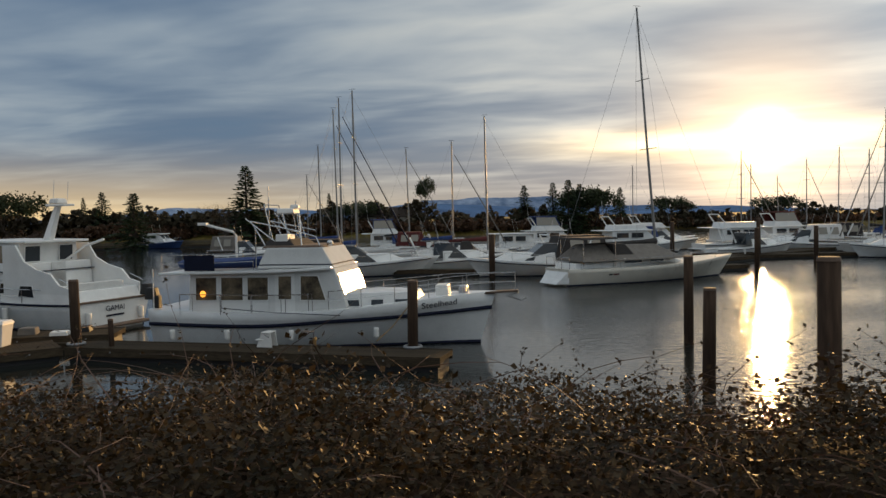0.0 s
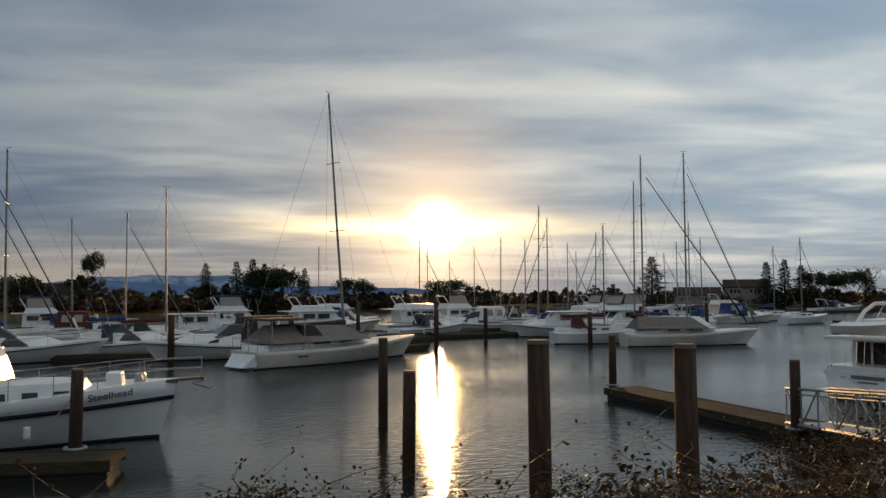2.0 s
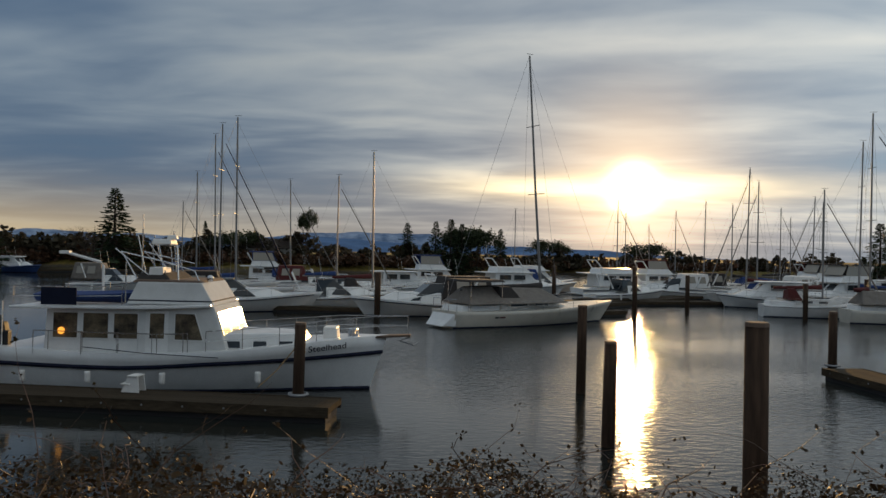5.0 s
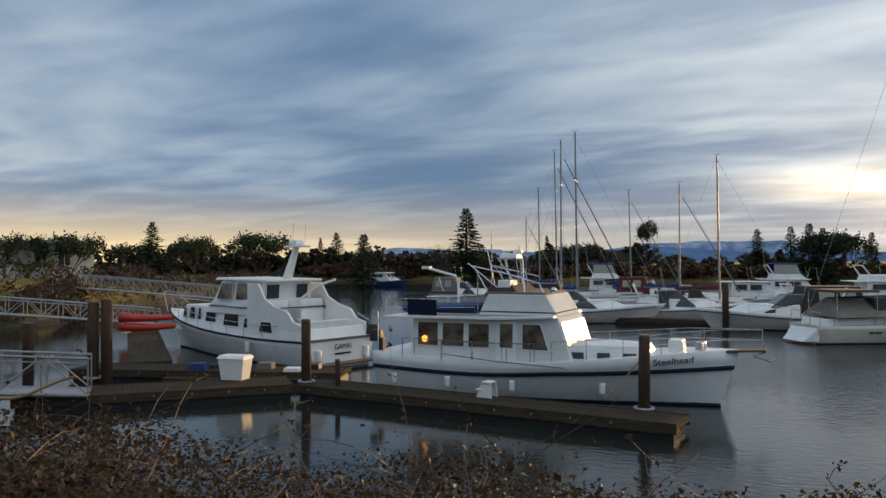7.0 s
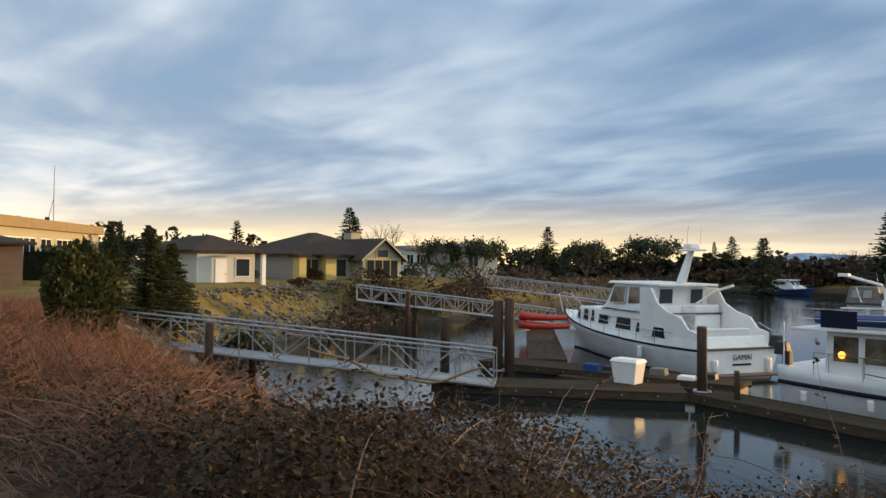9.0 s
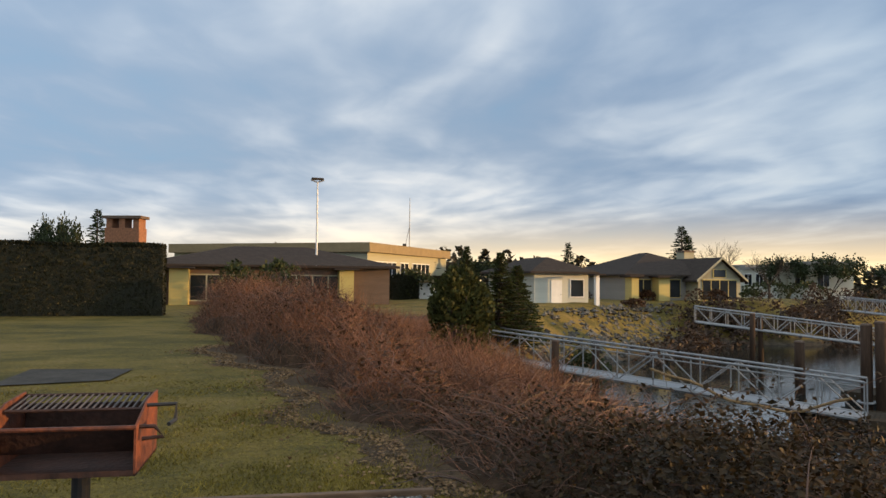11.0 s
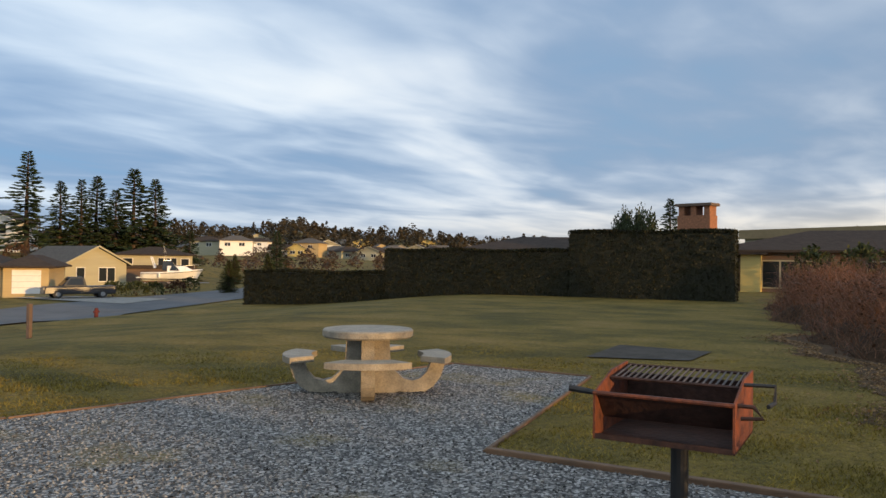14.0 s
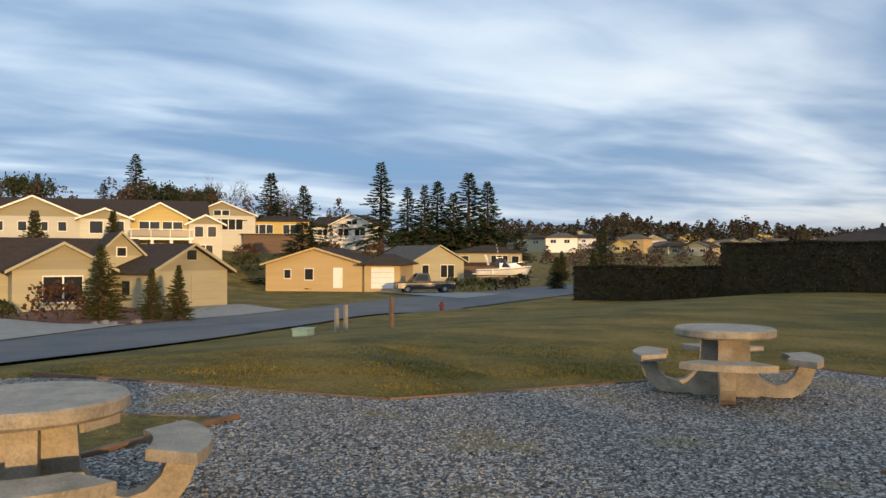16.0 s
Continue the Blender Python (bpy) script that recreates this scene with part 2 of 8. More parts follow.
def ground_mat():
    """Lawn with worn and mossy patches; mud and stones below the bank's edge."""
    m = bpy.data.materials.new("ground")
    m.use_nodes = True
    nt = m.node_tree
    b = nt.nodes["Principled BSDF"]
    geo = nt.nodes.new("ShaderNodeNewGeometry")

    def noise_(scale, detail=5, rough=0.6, stretch=(1, 1, 1)):
        mp = nt.nodes.new("ShaderNodeMapping")
        mp.inputs["Scale"].default_value = stretch
        nt.links.new(geo.outputs["Position"], mp.inputs[0])
        n = nt.nodes.new("ShaderNodeTexNoise")
        n.inputs["Scale"].default_value, n.inputs["Detail"].default_value, n.inputs["Roughness"].default_value = scale, detail, rough
        nt.links.new(mp.outputs[0], n.inputs["Vector"])
        return n.outputs[0]

    def ramp(fac, *stops):
        n = nt.nodes.new("ShaderNodeValToRGB")
        e = n.color_ramp.elements
        while len(e) < len(stops):
            e.new(0.5)
        for el, (p, c) in zip(e, stops):
            el.position, el.color = p, (*c, 1)
        nt.links.new(fac, n.inputs[0])
        return n.outputs[0]

    def mix(fac, a, c, blend="MIX"):
        n = nt.nodes.new("ShaderNodeMix")
        n.data_type, n.blend_type = "RGBA", blend
        for i, v in ((0, fac), (6, a), (7, c)):
            if isinstance(v, float):
                n.inputs[i].default_value = v
            else:
                nt.links.new(v, n.inputs[i])
        return n.outputs[2]

    patch = ramp(noise_(0.55, 8, 0.72, (1, 0.6, 1)), (0.3, (0.066, 0.055, 0.012)), (0.44, (0.135, 0.105, 0.022)), (0.54, (0.215, 0.152, 0.032)), (0.68, (0.30, 0.198, 0.062)))
    blades = ramp(noise_(13, 6, 0.85), (0.34, (0.12, 0.13, 0.10)), (0.62, (1.0, 1.0, 1.0)))
    grass = mix(0.85, patch, blades, "MULTIPLY")
    mud = ramp(noise_(3, 6, 0.7), (0.35, (0.028, 0.022, 0.016)), (0.6, (0.075, 0.06, 0.042)), (0.8, (0.16, 0.14, 0.11)))
    sep = nt.nodes.new("ShaderNodeSeparateXYZ")
    nt.links.new(geo.outputs["Position"], sep.inputs[0])
    add = nt.nodes.new("ShaderNodeMath")
    nt.links.new(sep.outputs[2], add.inputs[0])
    nz = nt.nodes.new("ShaderNodeMath")
    nz.operation = "MULTIPLY"
    nt.links.new(noise_(1.1), nz.inputs[0])
    nz.inputs[1].default_value = 0.9
    nt.links.new(nz.outputs[0], add.inputs[1])
    mr = nt.nodes.new("ShaderNodeMapRange")
    mr.inputs[1].default_value, mr.inputs[2].default_value = -2.0, -2.5
    nt.links.new(add.outputs[0], mr.inputs[0])
    nt.links.new(mix(mr.outputs[0], grass, mud), b.inputs["Base Color"])
    b.inputs["Roughness"].default_value = 0.9
    b.inputs["Specular IOR Level"].default_value = 0.2
    bp = nt.nodes.new("ShaderNodeBump")
    bp.inputs["Strength"].default_value, bp.inputs["Distance"].default_value = 0.6, 0.03
    nt.links.new(noise_(30, 4, 0.7), bp.inputs["Height"])
    nt.links.new(bp.outputs[0], b.inputs["Normal"])
    return m


def gravel_mat():
    m = bpy.data.materials.new("gravel")
    m.use_nodes = True
    nt = m.node_tree
    b = nt.nodes["Principled BSDF"]
    geo = nt.nodes.new("ShaderNodeNewGeometry")
    v = nt.nodes.new("ShaderNodeTexVoronoi")
    v.inputs["Scale"].default_value = 44
    nt.links.new(geo.outputs["Position"], v.inputs["Vector"])
    sepc = nt.nodes.new("ShaderNodeSeparateColor")
    nt.links.new(v.outputs["Color"], sepc.inputs[0])
    r = nt.nodes.new("ShaderNodeValToRGB")
    e = r.color_ramp.elements
    e.new(0.5)
    for el, (p, c) in zip(e, ((0.0, (0.014, 0.013, 0.012)), (0.6, (0.10, 0.096, 0.09)), (1.0, (0.46, 0.44, 0.41)))):
        el.position, el.color = p, (*c, 1)
    nt.links.new(sepc.outputs[0], r.inputs[0])
    big = nt.nodes.new("ShaderNodeTexNoise")
    big.inputs["Scale"].default_value, big.inputs["Detail"].default_value = 0.9, 5
    nt.links.new(geo.outputs["Position"], big.inputs["Vector"])
    r2 = nt.nodes.new("ShaderNodeValToRGB")
    r2.color_ramp.elements[0].position, r2.color_ramp.elements[1].position = 0.56, 0.72
    nt.links.new(big.outputs[0], r2.inputs[0])
    mx = nt.nodes.new("ShaderNodeMix")
    mx.data_type = "RGBA"
    sc = nt.nodes.new("ShaderNodeMath")
    sc.operation = "MULTIPLY"
    sc.inputs[1].default_value = 0.85
    nt.links.new(r2.outputs[0], sc.inputs[0])
    nt.links.new(sc.outputs[0], mx.inputs[0])
    nt.links.new(r.outputs[0], mx.inputs[6])
    mx.inputs[7].default_value = (0.17, 0.125, 0.025, 1)
    nt.links.new(mx.outputs[2], b.inputs["Base Color"])
    b.inputs["Roughness"].default_value = 0.85
    bp = nt.nodes.new("ShaderNodeBump")
    bp.inputs["Strength"].default_value, bp.inputs["Distance"].default_value, bp.invert = 0.9, 0.02, True
    nt.links.new(v.outputs["Distance"], bp.inputs["Height"])
    nt.links.new(bp.outputs[0], b.inputs["Normal"])
    return m


GROUND, GRAVEL, WATER = ground_mat(), gravel_mat(), water_mat()
ASPHALT = mat("asphalt", (0.095, 0.095, 0.098), 0.85, var=0.35, scale=0.4, bump=0.4, bscale=40)
CONCRETE = mat("concrete", (0.28, 0.24, 0.178), 0.6, var=0.4, scale=5, bump=0.35, bscale=60, stretch=(1, 1, 1))
PALE_CONC = mat("pale_concrete", (0.24, 0.225, 0.20), 0.85, var=0.25, scale=1.5, bump=0.2)
MATTE_GEL = mat("painted_house", (0.62, 0.62, 0.60), 0.85, var=0.1, scale=1.5, bump=0.0, spec=0.1)
GELCOAT = mat("gelcoat", (0.74, 0.74, 0.72), 0.22, var=0.10, scale=1.2, bump=0.0)
CREAM_GEL = mat("cream_gelcoat", (0.62, 0.58, 0.50), 0.3, var=0.12, scale=1.2, bump=0.0)
DECK = mat("deck_paint", (0.58, 0.58, 0.56), 0.5, var=0.15, scale=2, bump=0.1)
NAVY = mat("navy_trim", (0.010, 0.013, 0.03), 0.75, spec=0.15, var=0.2, bump=0)
BLUE_CANVAS = mat("blue_canvas", (0.016, 0.045, 0.16), 0.85, var=0.3, scale=4, bump=0.3)
GREY_CANVAS = mat("grey_canvas", (0.17, 0.15, 0.13), 0.9, var=0.25, scale=3, bump=0.3)
DARK_CANVAS = mat("dark_canvas", (0.035, 0.03, 0.028), 0.9, var=0.3, scale=3, bump=0.3)
RED_CANVAS = mat("maroon_canvas", (0.10, 0.018, 0.016), 0.9, var=0.3, scale=3, bump=0.3)
GLASS = glass_mat("dark_glass")
# opaque panes; daylight seen through the cabin is painted as warm patches
CABIN = mat("cabin_light_glass", (0.15, 0.12, 0.08), 0.1, var=0.85, scale=1.7, bump=0.0, col2=(0.012, 0.013, 0.015))
CLEAR_VINYL = glass_mat("clear_vinyl", (0.30, 0.27, 0.22), 0.12)
STEEL = mat("stainless", (0.55, 0.55, 0.55), 0.25, 1.0, var=0.1, bump=0)
ALU = mat("mast_alloy", (0.22, 0.215, 0.21), 0.5, 0.2, var=0.15, scale=3, bump=0.05)
GALV = mat("galvanised", (0.27, 0.275, 0.28), 0.55, 0.4, var=0.2, scale=4, bump=0.1)
PILE = mat("tarred_pile", (0.062, 0.038, 0.025), 0.85, spec=0.15, var=0.5, scale=3, bump=0.6, bscale=14, stretch=(1, 1, 0.15))
DOCKWOOD = mat("weathered_plank", (0.058, 0.043, 0.028), 0.9, spec=0.1, var=0.45, scale=4, bump=0.5, bscale=16, stretch=(0.2, 1, 1), island=0.25)
TIMBER = mat("landscape_timber", (0.15, 0.085, 0.045), 0.8, var=0.4, scale=5, bump=0.5, bscale=20, stretch=(0.3, 1, 1))
RUST = mat("rusted_steel", (0.17, 0.045, 0.017), 0.75, 0.2, var=0.6, scale=6, bump=0.4, bscale=30, col2=(0.06, 0.022, 0.014))
DARK_RUST = mat("sooty_steel", (0.055, 0.024, 0.016), 0.7, 0.3, var=0.5, scale=7, bump=0.4)
GRATE = mat("grate_steel", (0.13, 0.10, 0.085), 0.6, 0.5, var=0.4, scale=9, bump=0.2)
BLACK = mat("black_rubber", (0.015, 0.014, 0.014), 0.6, var=0.3, bump=0.1)
BARK = mat("bark", (0.06, 0.042, 0.03), 0.9, var=0.4, scale=5, bump=0.6)
FIR = leafy("fir_needles", (0.038, 0.058, 0.026), (0.018, 0.03, 0.014), 0.2)
PINE = leafy("pine_needles", (0.05, 0.062, 0.028), (0.022, 0.03, 0.014), 0.2)
CEDAR = leafy("cedar_scales", (0.055, 0.062, 0.024), (0.028, 0.036, 0.014), 0.2)
BUSH = leafy("bush_scales", (0.075, 0.075, 0.022), (0.032, 0.036, 0.012), 0.25, 0.5)
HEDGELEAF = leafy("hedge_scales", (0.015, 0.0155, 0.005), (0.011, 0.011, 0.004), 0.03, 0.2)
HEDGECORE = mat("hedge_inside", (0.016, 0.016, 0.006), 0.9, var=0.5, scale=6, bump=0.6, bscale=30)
OLDSLAB = mat("old_slab", (0.075, 0.066, 0.056), 0.95, spec=0.1, var=0.4, scale=2, bump=0.3)
YOUNG = leafy("young_conifer", (0.062, 0.07, 0.022), (0.032, 0.04, 0.014), 0.3)
BRUSH = leafy("brown_brush", (0.10, 0.05, 0.028), (0.045, 0.028, 0.016), 0.25)
FALLEN = leafy("fallen_leaf", (0.26, 0.16, 0.075), (0.13, 0.075, 0.035), 0.2, 0.6)
TWIGGY = leafy("winter_twigs", (0.085, 0.055, 0.038), (0.045, 0.032, 0.023), 0.2, 0.5)
BRAMBLE = leafy("bramble_leaf", (0.052, 0.031, 0.014), (0.020, 0.016, 0.007), 0.25, 0.6)
CANE = mat("bramble_cane", (0.12, 0.055, 0.030), 0.6, var=0.4, bump=0, island=0.5)
REDCANE = mat("red_cane", (0.165, 0.068, 0.031), 0.7, var=0.35, bump=0, island=0.45)
SOIL = mat("bank_soil", (0.085, 0.056, 0.033), 0.95, spec=0.1, var=0.7, scale=4, bump=0.8, bscale=18, col2=(0.045, 0.03, 0.018))
LITTER = mat("leaf_litter", (0.055, 0.033, 0.019), 0.95, spec=0.1, var=0.6, scale=5, bump=0.7, bscale=24)
FARWOOD = leafy("far_wood", (0.062, 0.046, 0.027), (0.03, 0.029, 0.018), 0.2)
SHINGLE = mat("roof_shingle", (0.055, 0.043, 0.036), 0.95, spec=0.08, var=0.3, scale=2.5, bump=0.6, bscale=12, stretch=(1, 1, 3))
GREYROOF = mat("grey_shingle", (0.11, 0.10, 0.09), 0.95, spec=0.08, var=0.25, scale=2.5, bump=0.5, bscale=12)
FASCIA = mat("tan_fascia", (0.27, 0.20, 0.11), 0.85, var=0.15, scale=1.5, bump=0.1, spec=0.15)
OLIVEW = mat("olive_gable", (0.27, 0.25, 0.17), 0.8, var=0.12, scale=1.0, bump=0.25, bscale=7, stretch=(0.05, 0.05, 1))
PALEW = mat("pale_siding", (0.44, 0.44, 0.39), 0.75, var=0.08, scale=1.0, bump=0.2, bscale=7, stretch=(0.05, 0.05, 1))
TAN = mat("tan_siding", (0.35, 0.325, 0.22), 0.75, var=0.12, scale=1.0, bump=0.25, bscale=7, stretch=(0.05, 0.05, 1))
PEACH = mat("peach_siding", (0.42, 0.315, 0.155), 0.75, var=0.10, scale=1.0, bump=0.25, bscale=7, stretch=(0.05, 0.05, 1))
CREAMW = mat("cream_siding", (0.52, 0.51, 0.43), 0.75, var=0.10, scale=1.0, bump=0.2, bscale=7, stretch=(0.05, 0.05, 1))
OCHRE = mat("ochre_siding", (0.48, 0.38, 0.13), 0.75, var=0.10, scale=1.0, bump=0.2, bscale=7, stretch=(0.05, 0.05, 1))
GREYW = mat("grey_siding", (0.26, 0.24, 0.21), 0.8, var=0.12, scale=1.0, bump=0.2, bscale=7, stretch=(0.05, 0.05, 1))
WHITE = mat("white_paint", (0.76, 0.74, 0.70), 0.5, var=0.08, bump=0.05)
BROWNW = mat("brown_board", (0.13, 0.085, 0.06), 0.8, var=0.25, scale=3, bump=0.3, stretch=(0.1, 0.1, 1))
BRICK = mat("brick_stack", (0.28, 0.12, 0.06), 0.85, var=0.4, scale=8, bump=0.5, bscale=20)
CARPAINT = mat("dark_blue_paint", (0.010, 0.013, 0.020), 0.35, 0.0, var=0.1, bump=0, spec=0.4)
ORANGE = glow_mat("cabin_lamp", (1.0, 0.42, 0.06), 1.6)
MULCH = mat("bark_mulch", (0.13, 0.05, 0.03), 0.95, var=0.5, scale=6, bump=0.6)
BANKROCK = mat("bank_rock", (0.105, 0.095, 0.08), 0.9, var=0.4, scale=3, bump=0.5, island=0.6, spec=0.2)
STONE = mat("stone", (0.17, 0.158, 0.142), 0.85, var=0.4, scale=3, bump=0.5)
ROPE = mat("mooring_rope", (0.26, 0.16, 0.07), 0.9, var=0.4, scale=9, bump=0.6)
REDHULL = mat("red_plastic", (0.42, 0.03, 0.015), 0.4, var=0.15, bump=0)
BLUEHULL = mat("blue_hull", (0.03, 0.07, 0.20), 0.35, var=0.15, bump=0)


# ---- mesh helpers ----
def part(name, bm, material, parent=None, label=""):
    me = bpy.data.meshes.new(name)
    bm.to_mesh(me)
    bm.free()
    me.materials.append(material)
    ob = new(name, me)
    if parent:
        ob.parent = parent
    if label:
        ob["label"] = label
    return ob


def raw(name, verts, faces, material, parent=None, label=""):
    me = bpy.data.meshes.new(name)
    me.from_pydata(verts, [], faces)
    me.update()
    me.materials.append(material)
    ob = new(name, me)
    if parent:
        ob.parent = parent
    if label:
        ob["label"] = label
    return ob


def thing(name, label, category, m, group=""):
    ob = new(name)
    ob.empty_display_size = 0.2
    ob.matrix_world = m
    return tagged(ob, label, category, group)


def box(bm, x0, x1, y0, y1, z0, z1, bevel=0.0, m=None):
    vs = [bm.verts.new((x, y, z)) for z in (z0, z1) for x, y in ((x0, y0), (x1, y0), (x1, y1), (x0, y1))]
    if m is not None:
        for v in vs:
            v.co = m @ v.co
    fs = [bm.faces.new([vs[i] for i in q]) for q in ((3, 2, 1, 0), (4, 5, 6, 7), (0, 1, 5, 4), (1, 2, 6, 5), (2, 3, 7, 6), (3, 0, 4, 7))]
    if bevel:
        es = {e for f_ in fs for e in f_.edges}
        bmesh.ops.bevel(bm, geom=list(es), offset=bevel, segments=2, affect="EDGES", profile=0.6)
    return bm


def solid(bm, bottom, top, bevel=0.0):
    """A closed body between two rings of equal length."""
    a, b = [bm.verts.new(p) for p in bottom], [bm.verts.new(p) for p in top]
    n = len(a)
    fs = [bm.faces.new(a[::-1]), bm.faces.new(b)]
    for i in range(n):
        fs.append(bm.faces.new((a[i], a[(i + 1) % n], b[(i + 1) % n], b[i])))
    if bevel:
        bmesh.ops.bevel(bm, geom=list({e for f_ in fs for e in f_.edges}), offset=bevel, segments=2, affect="EDGES", profile=0.6)
    return bm


def tube(bm, pts, r, n=6, r2=None):
    """A round bar along points, tapering from r to r2."""
    pts = [Vector(p) for p in pts]
    r2 = r if r2 is None else r2
    rings = []
    for i, p in enumerate(pts):
        t = (pts[min(i + 1, len(pts) - 1)] - pts[max(i - 1, 0)]).normalized()
        a = t.orthogonal().normalized() if abs(t.z) > 0.9 else Vector((0, 0, 1)).cross(t).normalized()
        b = t.cross(a)
        k = r + (r2 - r) * i / max(1, len(pts) - 1)
        rings.append([bm.verts.new(p + k * (math.cos(2 * math.pi * j / n) * a + math.sin(2 * math.pi * j / n) * b)) for j in range(n)])
    for q, s in zip(rings, rings[1:]):
        for j in range(n):
            bm.faces.new((q[j], q[(j + 1) % n], s[(j + 1) % n], s[j]))
    bm.faces.new(rings[0][::-1])
    bm.faces.new(rings[-1])
    return bm


def plate(bm, quad, thick):
    """A flat slab on a quad, raised along its normal."""
    q = [Vector(p) for p in quad]
    n = (q[1] - q[0]).cross(q[3] - q[0]).normalized() * thick
    return solid(bm, q, [p + n for p in q])


def lerp(a, b, t):
    return a + (b - a) * t


def smooth(t):
    t = max(0.0, min(1.0, t))
    return t * t * (3 - 2 * t)


def B():
    return bmesh.new()


def shade(ob):
    for p in ob.data.polygons:
        p.use_smooth = True
    return ob


def writing(name, text, size, m, material, parent):
    cu = bpy.data.curves.new(name, "FONT")
    cu.body, cu.size, cu.extrude, cu.align_x = text, size, 0.004, "CENTER"
    tmp = bpy.data.objects.new(name, cu)
    me = bpy.data.meshes.new_from_object(tmp)
    bpy.data.objects.remove(tmp)
    me.materials.append(material)
    ob = new(name, me)
    ob.parent = parent
    ob.matrix_local = m
    return ob

# ---- ground, water, road ----
WZ, DZ = -3.12, -2.67      # water level, pontoon deck level
SHORE = np.array([(-26, 17), (-20, 14.5), (-12, 11.8), (0, 10.6), (10, 10.2), (20, 9.4), (40, 8.5), (80, 8), (125, 30), (170, 80), (190, 120), (170, 165),
                  (110, 190), (60, 192), (20, 172), (0, 168), (-30, 172), (-60, 180), (-82, 168), (-72, 130), (-60, 90), (-52, 62), (-44, 50),
                  (-49, 42), (-44, 34), (-36, 23)], float)


def shore_distance(x, y):
    """Metres from the shoreline, positive on land."""
    p = np.stack([x, y], -1)
    best, inside = np.full(x.shape, 1e9), np.zeros(x.shape, bool)
    for a, b in zip(SHORE, np.roll(SHORE, -1, 0)):
        ab = b - a
        t = np.clip(((p - a) @ ab) / (ab @ ab), 0, 1)
        best = np.minimum(best, np.linalg.norm(p - a - t[..., None] * ab, axis=-1))
        cond = (a[1] > y) != (b[1] > y)
        xc = a[0] + (y - a[1]) / (ab[1] if abs(ab[1]) > 1e-9 else 1e-9) * ab[0]
        inside ^= cond & (x < xc)
    return np.where(inside, -best, best)


def sstep(t):
    t = np.clip(t, 0, 1)
    return t * t * (3 - 2 * t)


def land(x, y):
    """Height of the ground."""
    x, y = np.asarray(x, float), np.asarray(y, float)
    sd = shore_distance(x, y)
    plateau = -0.95 * sstep((-0.95 * y - 8) / 13) - 1.15 * sstep((-0.95 * y - 21) / 11)
    north = sstep((y - 60) / 50)
    plateau = plateau * (1 - north) - 1.6 * north
    # the hill with the upper houses
    u = 0.15 * x - 0.99 * y
    k = sstep((u - 58) / 20) * sstep((x + 170) / 60)
    plateau = plateau + k * (3.9 + 4.5 * sstep((u - 78) / 36))
    # the wooded ridge far to the south-west
    r = np.hypot(x, y)
    az = np.degrees(np.arctan2(-x, y))
    plateau = plateau + 21 * sstep((r - 330) / 300) * np.exp(-(((az - 118) / 26) ** 2)) * (0.85 + 0.15 * np.sin(az * 0.7)) + 5 * sstep((r - 150) / 150) * np.exp(-(((az - 122) / 16) ** 2))
    bank = WZ + 0.57 * sd
    bank = bank + 0.12 * np.sin(x * 1.7 + y) * np.exp(-((sd - 3) / 4) ** 2)
    up = np.minimum(bank, plateau)
    k = np.clip((bank - plateau) / 1.0 * 0.5 + 0.5, 0, 1)
    up = plateau * k + bank * (1 - k) - 0.25 * k * (1 - k) * 1.0
    return np.where(sd < 0, WZ + np.maximum(0.5 * sd, -2.0) - 0.02, up)


def height(x, y):
    return float(land(np.array([x]), np.array([y]))[0])


def make_ground():
    na = 420
    radii = np.concatenate([np.linspace(0.6, 14, 48), np.geomspace(14.4, 3800, 120)])
    a = np.linspace(0, 2 * np.pi, na, endpoint=False)
    X = -0.5 + np.outer(radii, np.cos(a))
    Y = 0.8 + np.outer(radii, np.sin(a))
    Z = land(X, Y)
    verts = [(-0.5, 0.8, height(-0.5, 0.8))] + np.stack([X, Y, Z], -1).reshape(-1, 3).tolist()
    faces = [(0, 1 + j, 1 + (j + 1) % na) for j in range(na)]
    for i in range(len(radii) - 1):
        o = 1 + i * na
        faces += [(o + j, o + na + j, o + na + (j + 1) % na, o + (j + 1) % na) for j in range(na)]
    ob = shade(raw("ground", verts, faces, GROUND))
    return tagged(ob, "winter lawn and muddy bank round the harbour", "ground", kind="structure")


make_ground()
water = raw("water", [(-110, 0, WZ), (260, 0, WZ), (260, 260, WZ), (-110, 260, WZ)], [(0, 1, 2, 3)], WATER)
tagged(water, "calm grey harbour water with small ripples", "water", kind="structure")


def sheet(name, outline, lift, material, label, category, step=1.0, thick=0.0):
    """A ground covering that follows the land: a fan-free grid cut to an outline."""
    bm = B()
    f_ = bm.faces.new([bm.verts.new((x, y, 0)) for x, y in outline])
    if f_.normal.z < 0 or f_.calc_area() == 0:
        f_.normal_flip()
    xs, ys = [p[0] for p in outline], [p[1] for p in outline]
    for axis, lo, hi in ((0, min(xs), max(xs)), (1, min(ys), max(ys))):
        c = lo + step
        while c < hi:
            co, no = [0, 0, 0], [0, 0, 0]
            co[axis], no[axis] = c, 1
            bmesh.ops.bisect_plane(bm, geom=bm.verts[:] + bm.edges[:] + bm.faces[:], plane_co=co, plane_no=no)
            c += step
    bm.normal_update()
    z = land(np.array([v.co.x for v in bm.verts]), np.array([v.co.y for v in bm.verts]))
    for v, h in zip(bm.verts, z):
        v.co.z = float(h) + lift
    for f_ in bm.faces:
        if f_.normal.z < 0:
            f_.normal_flip()
    return tagged(part(name, bm, material), label, category, kind="structure")


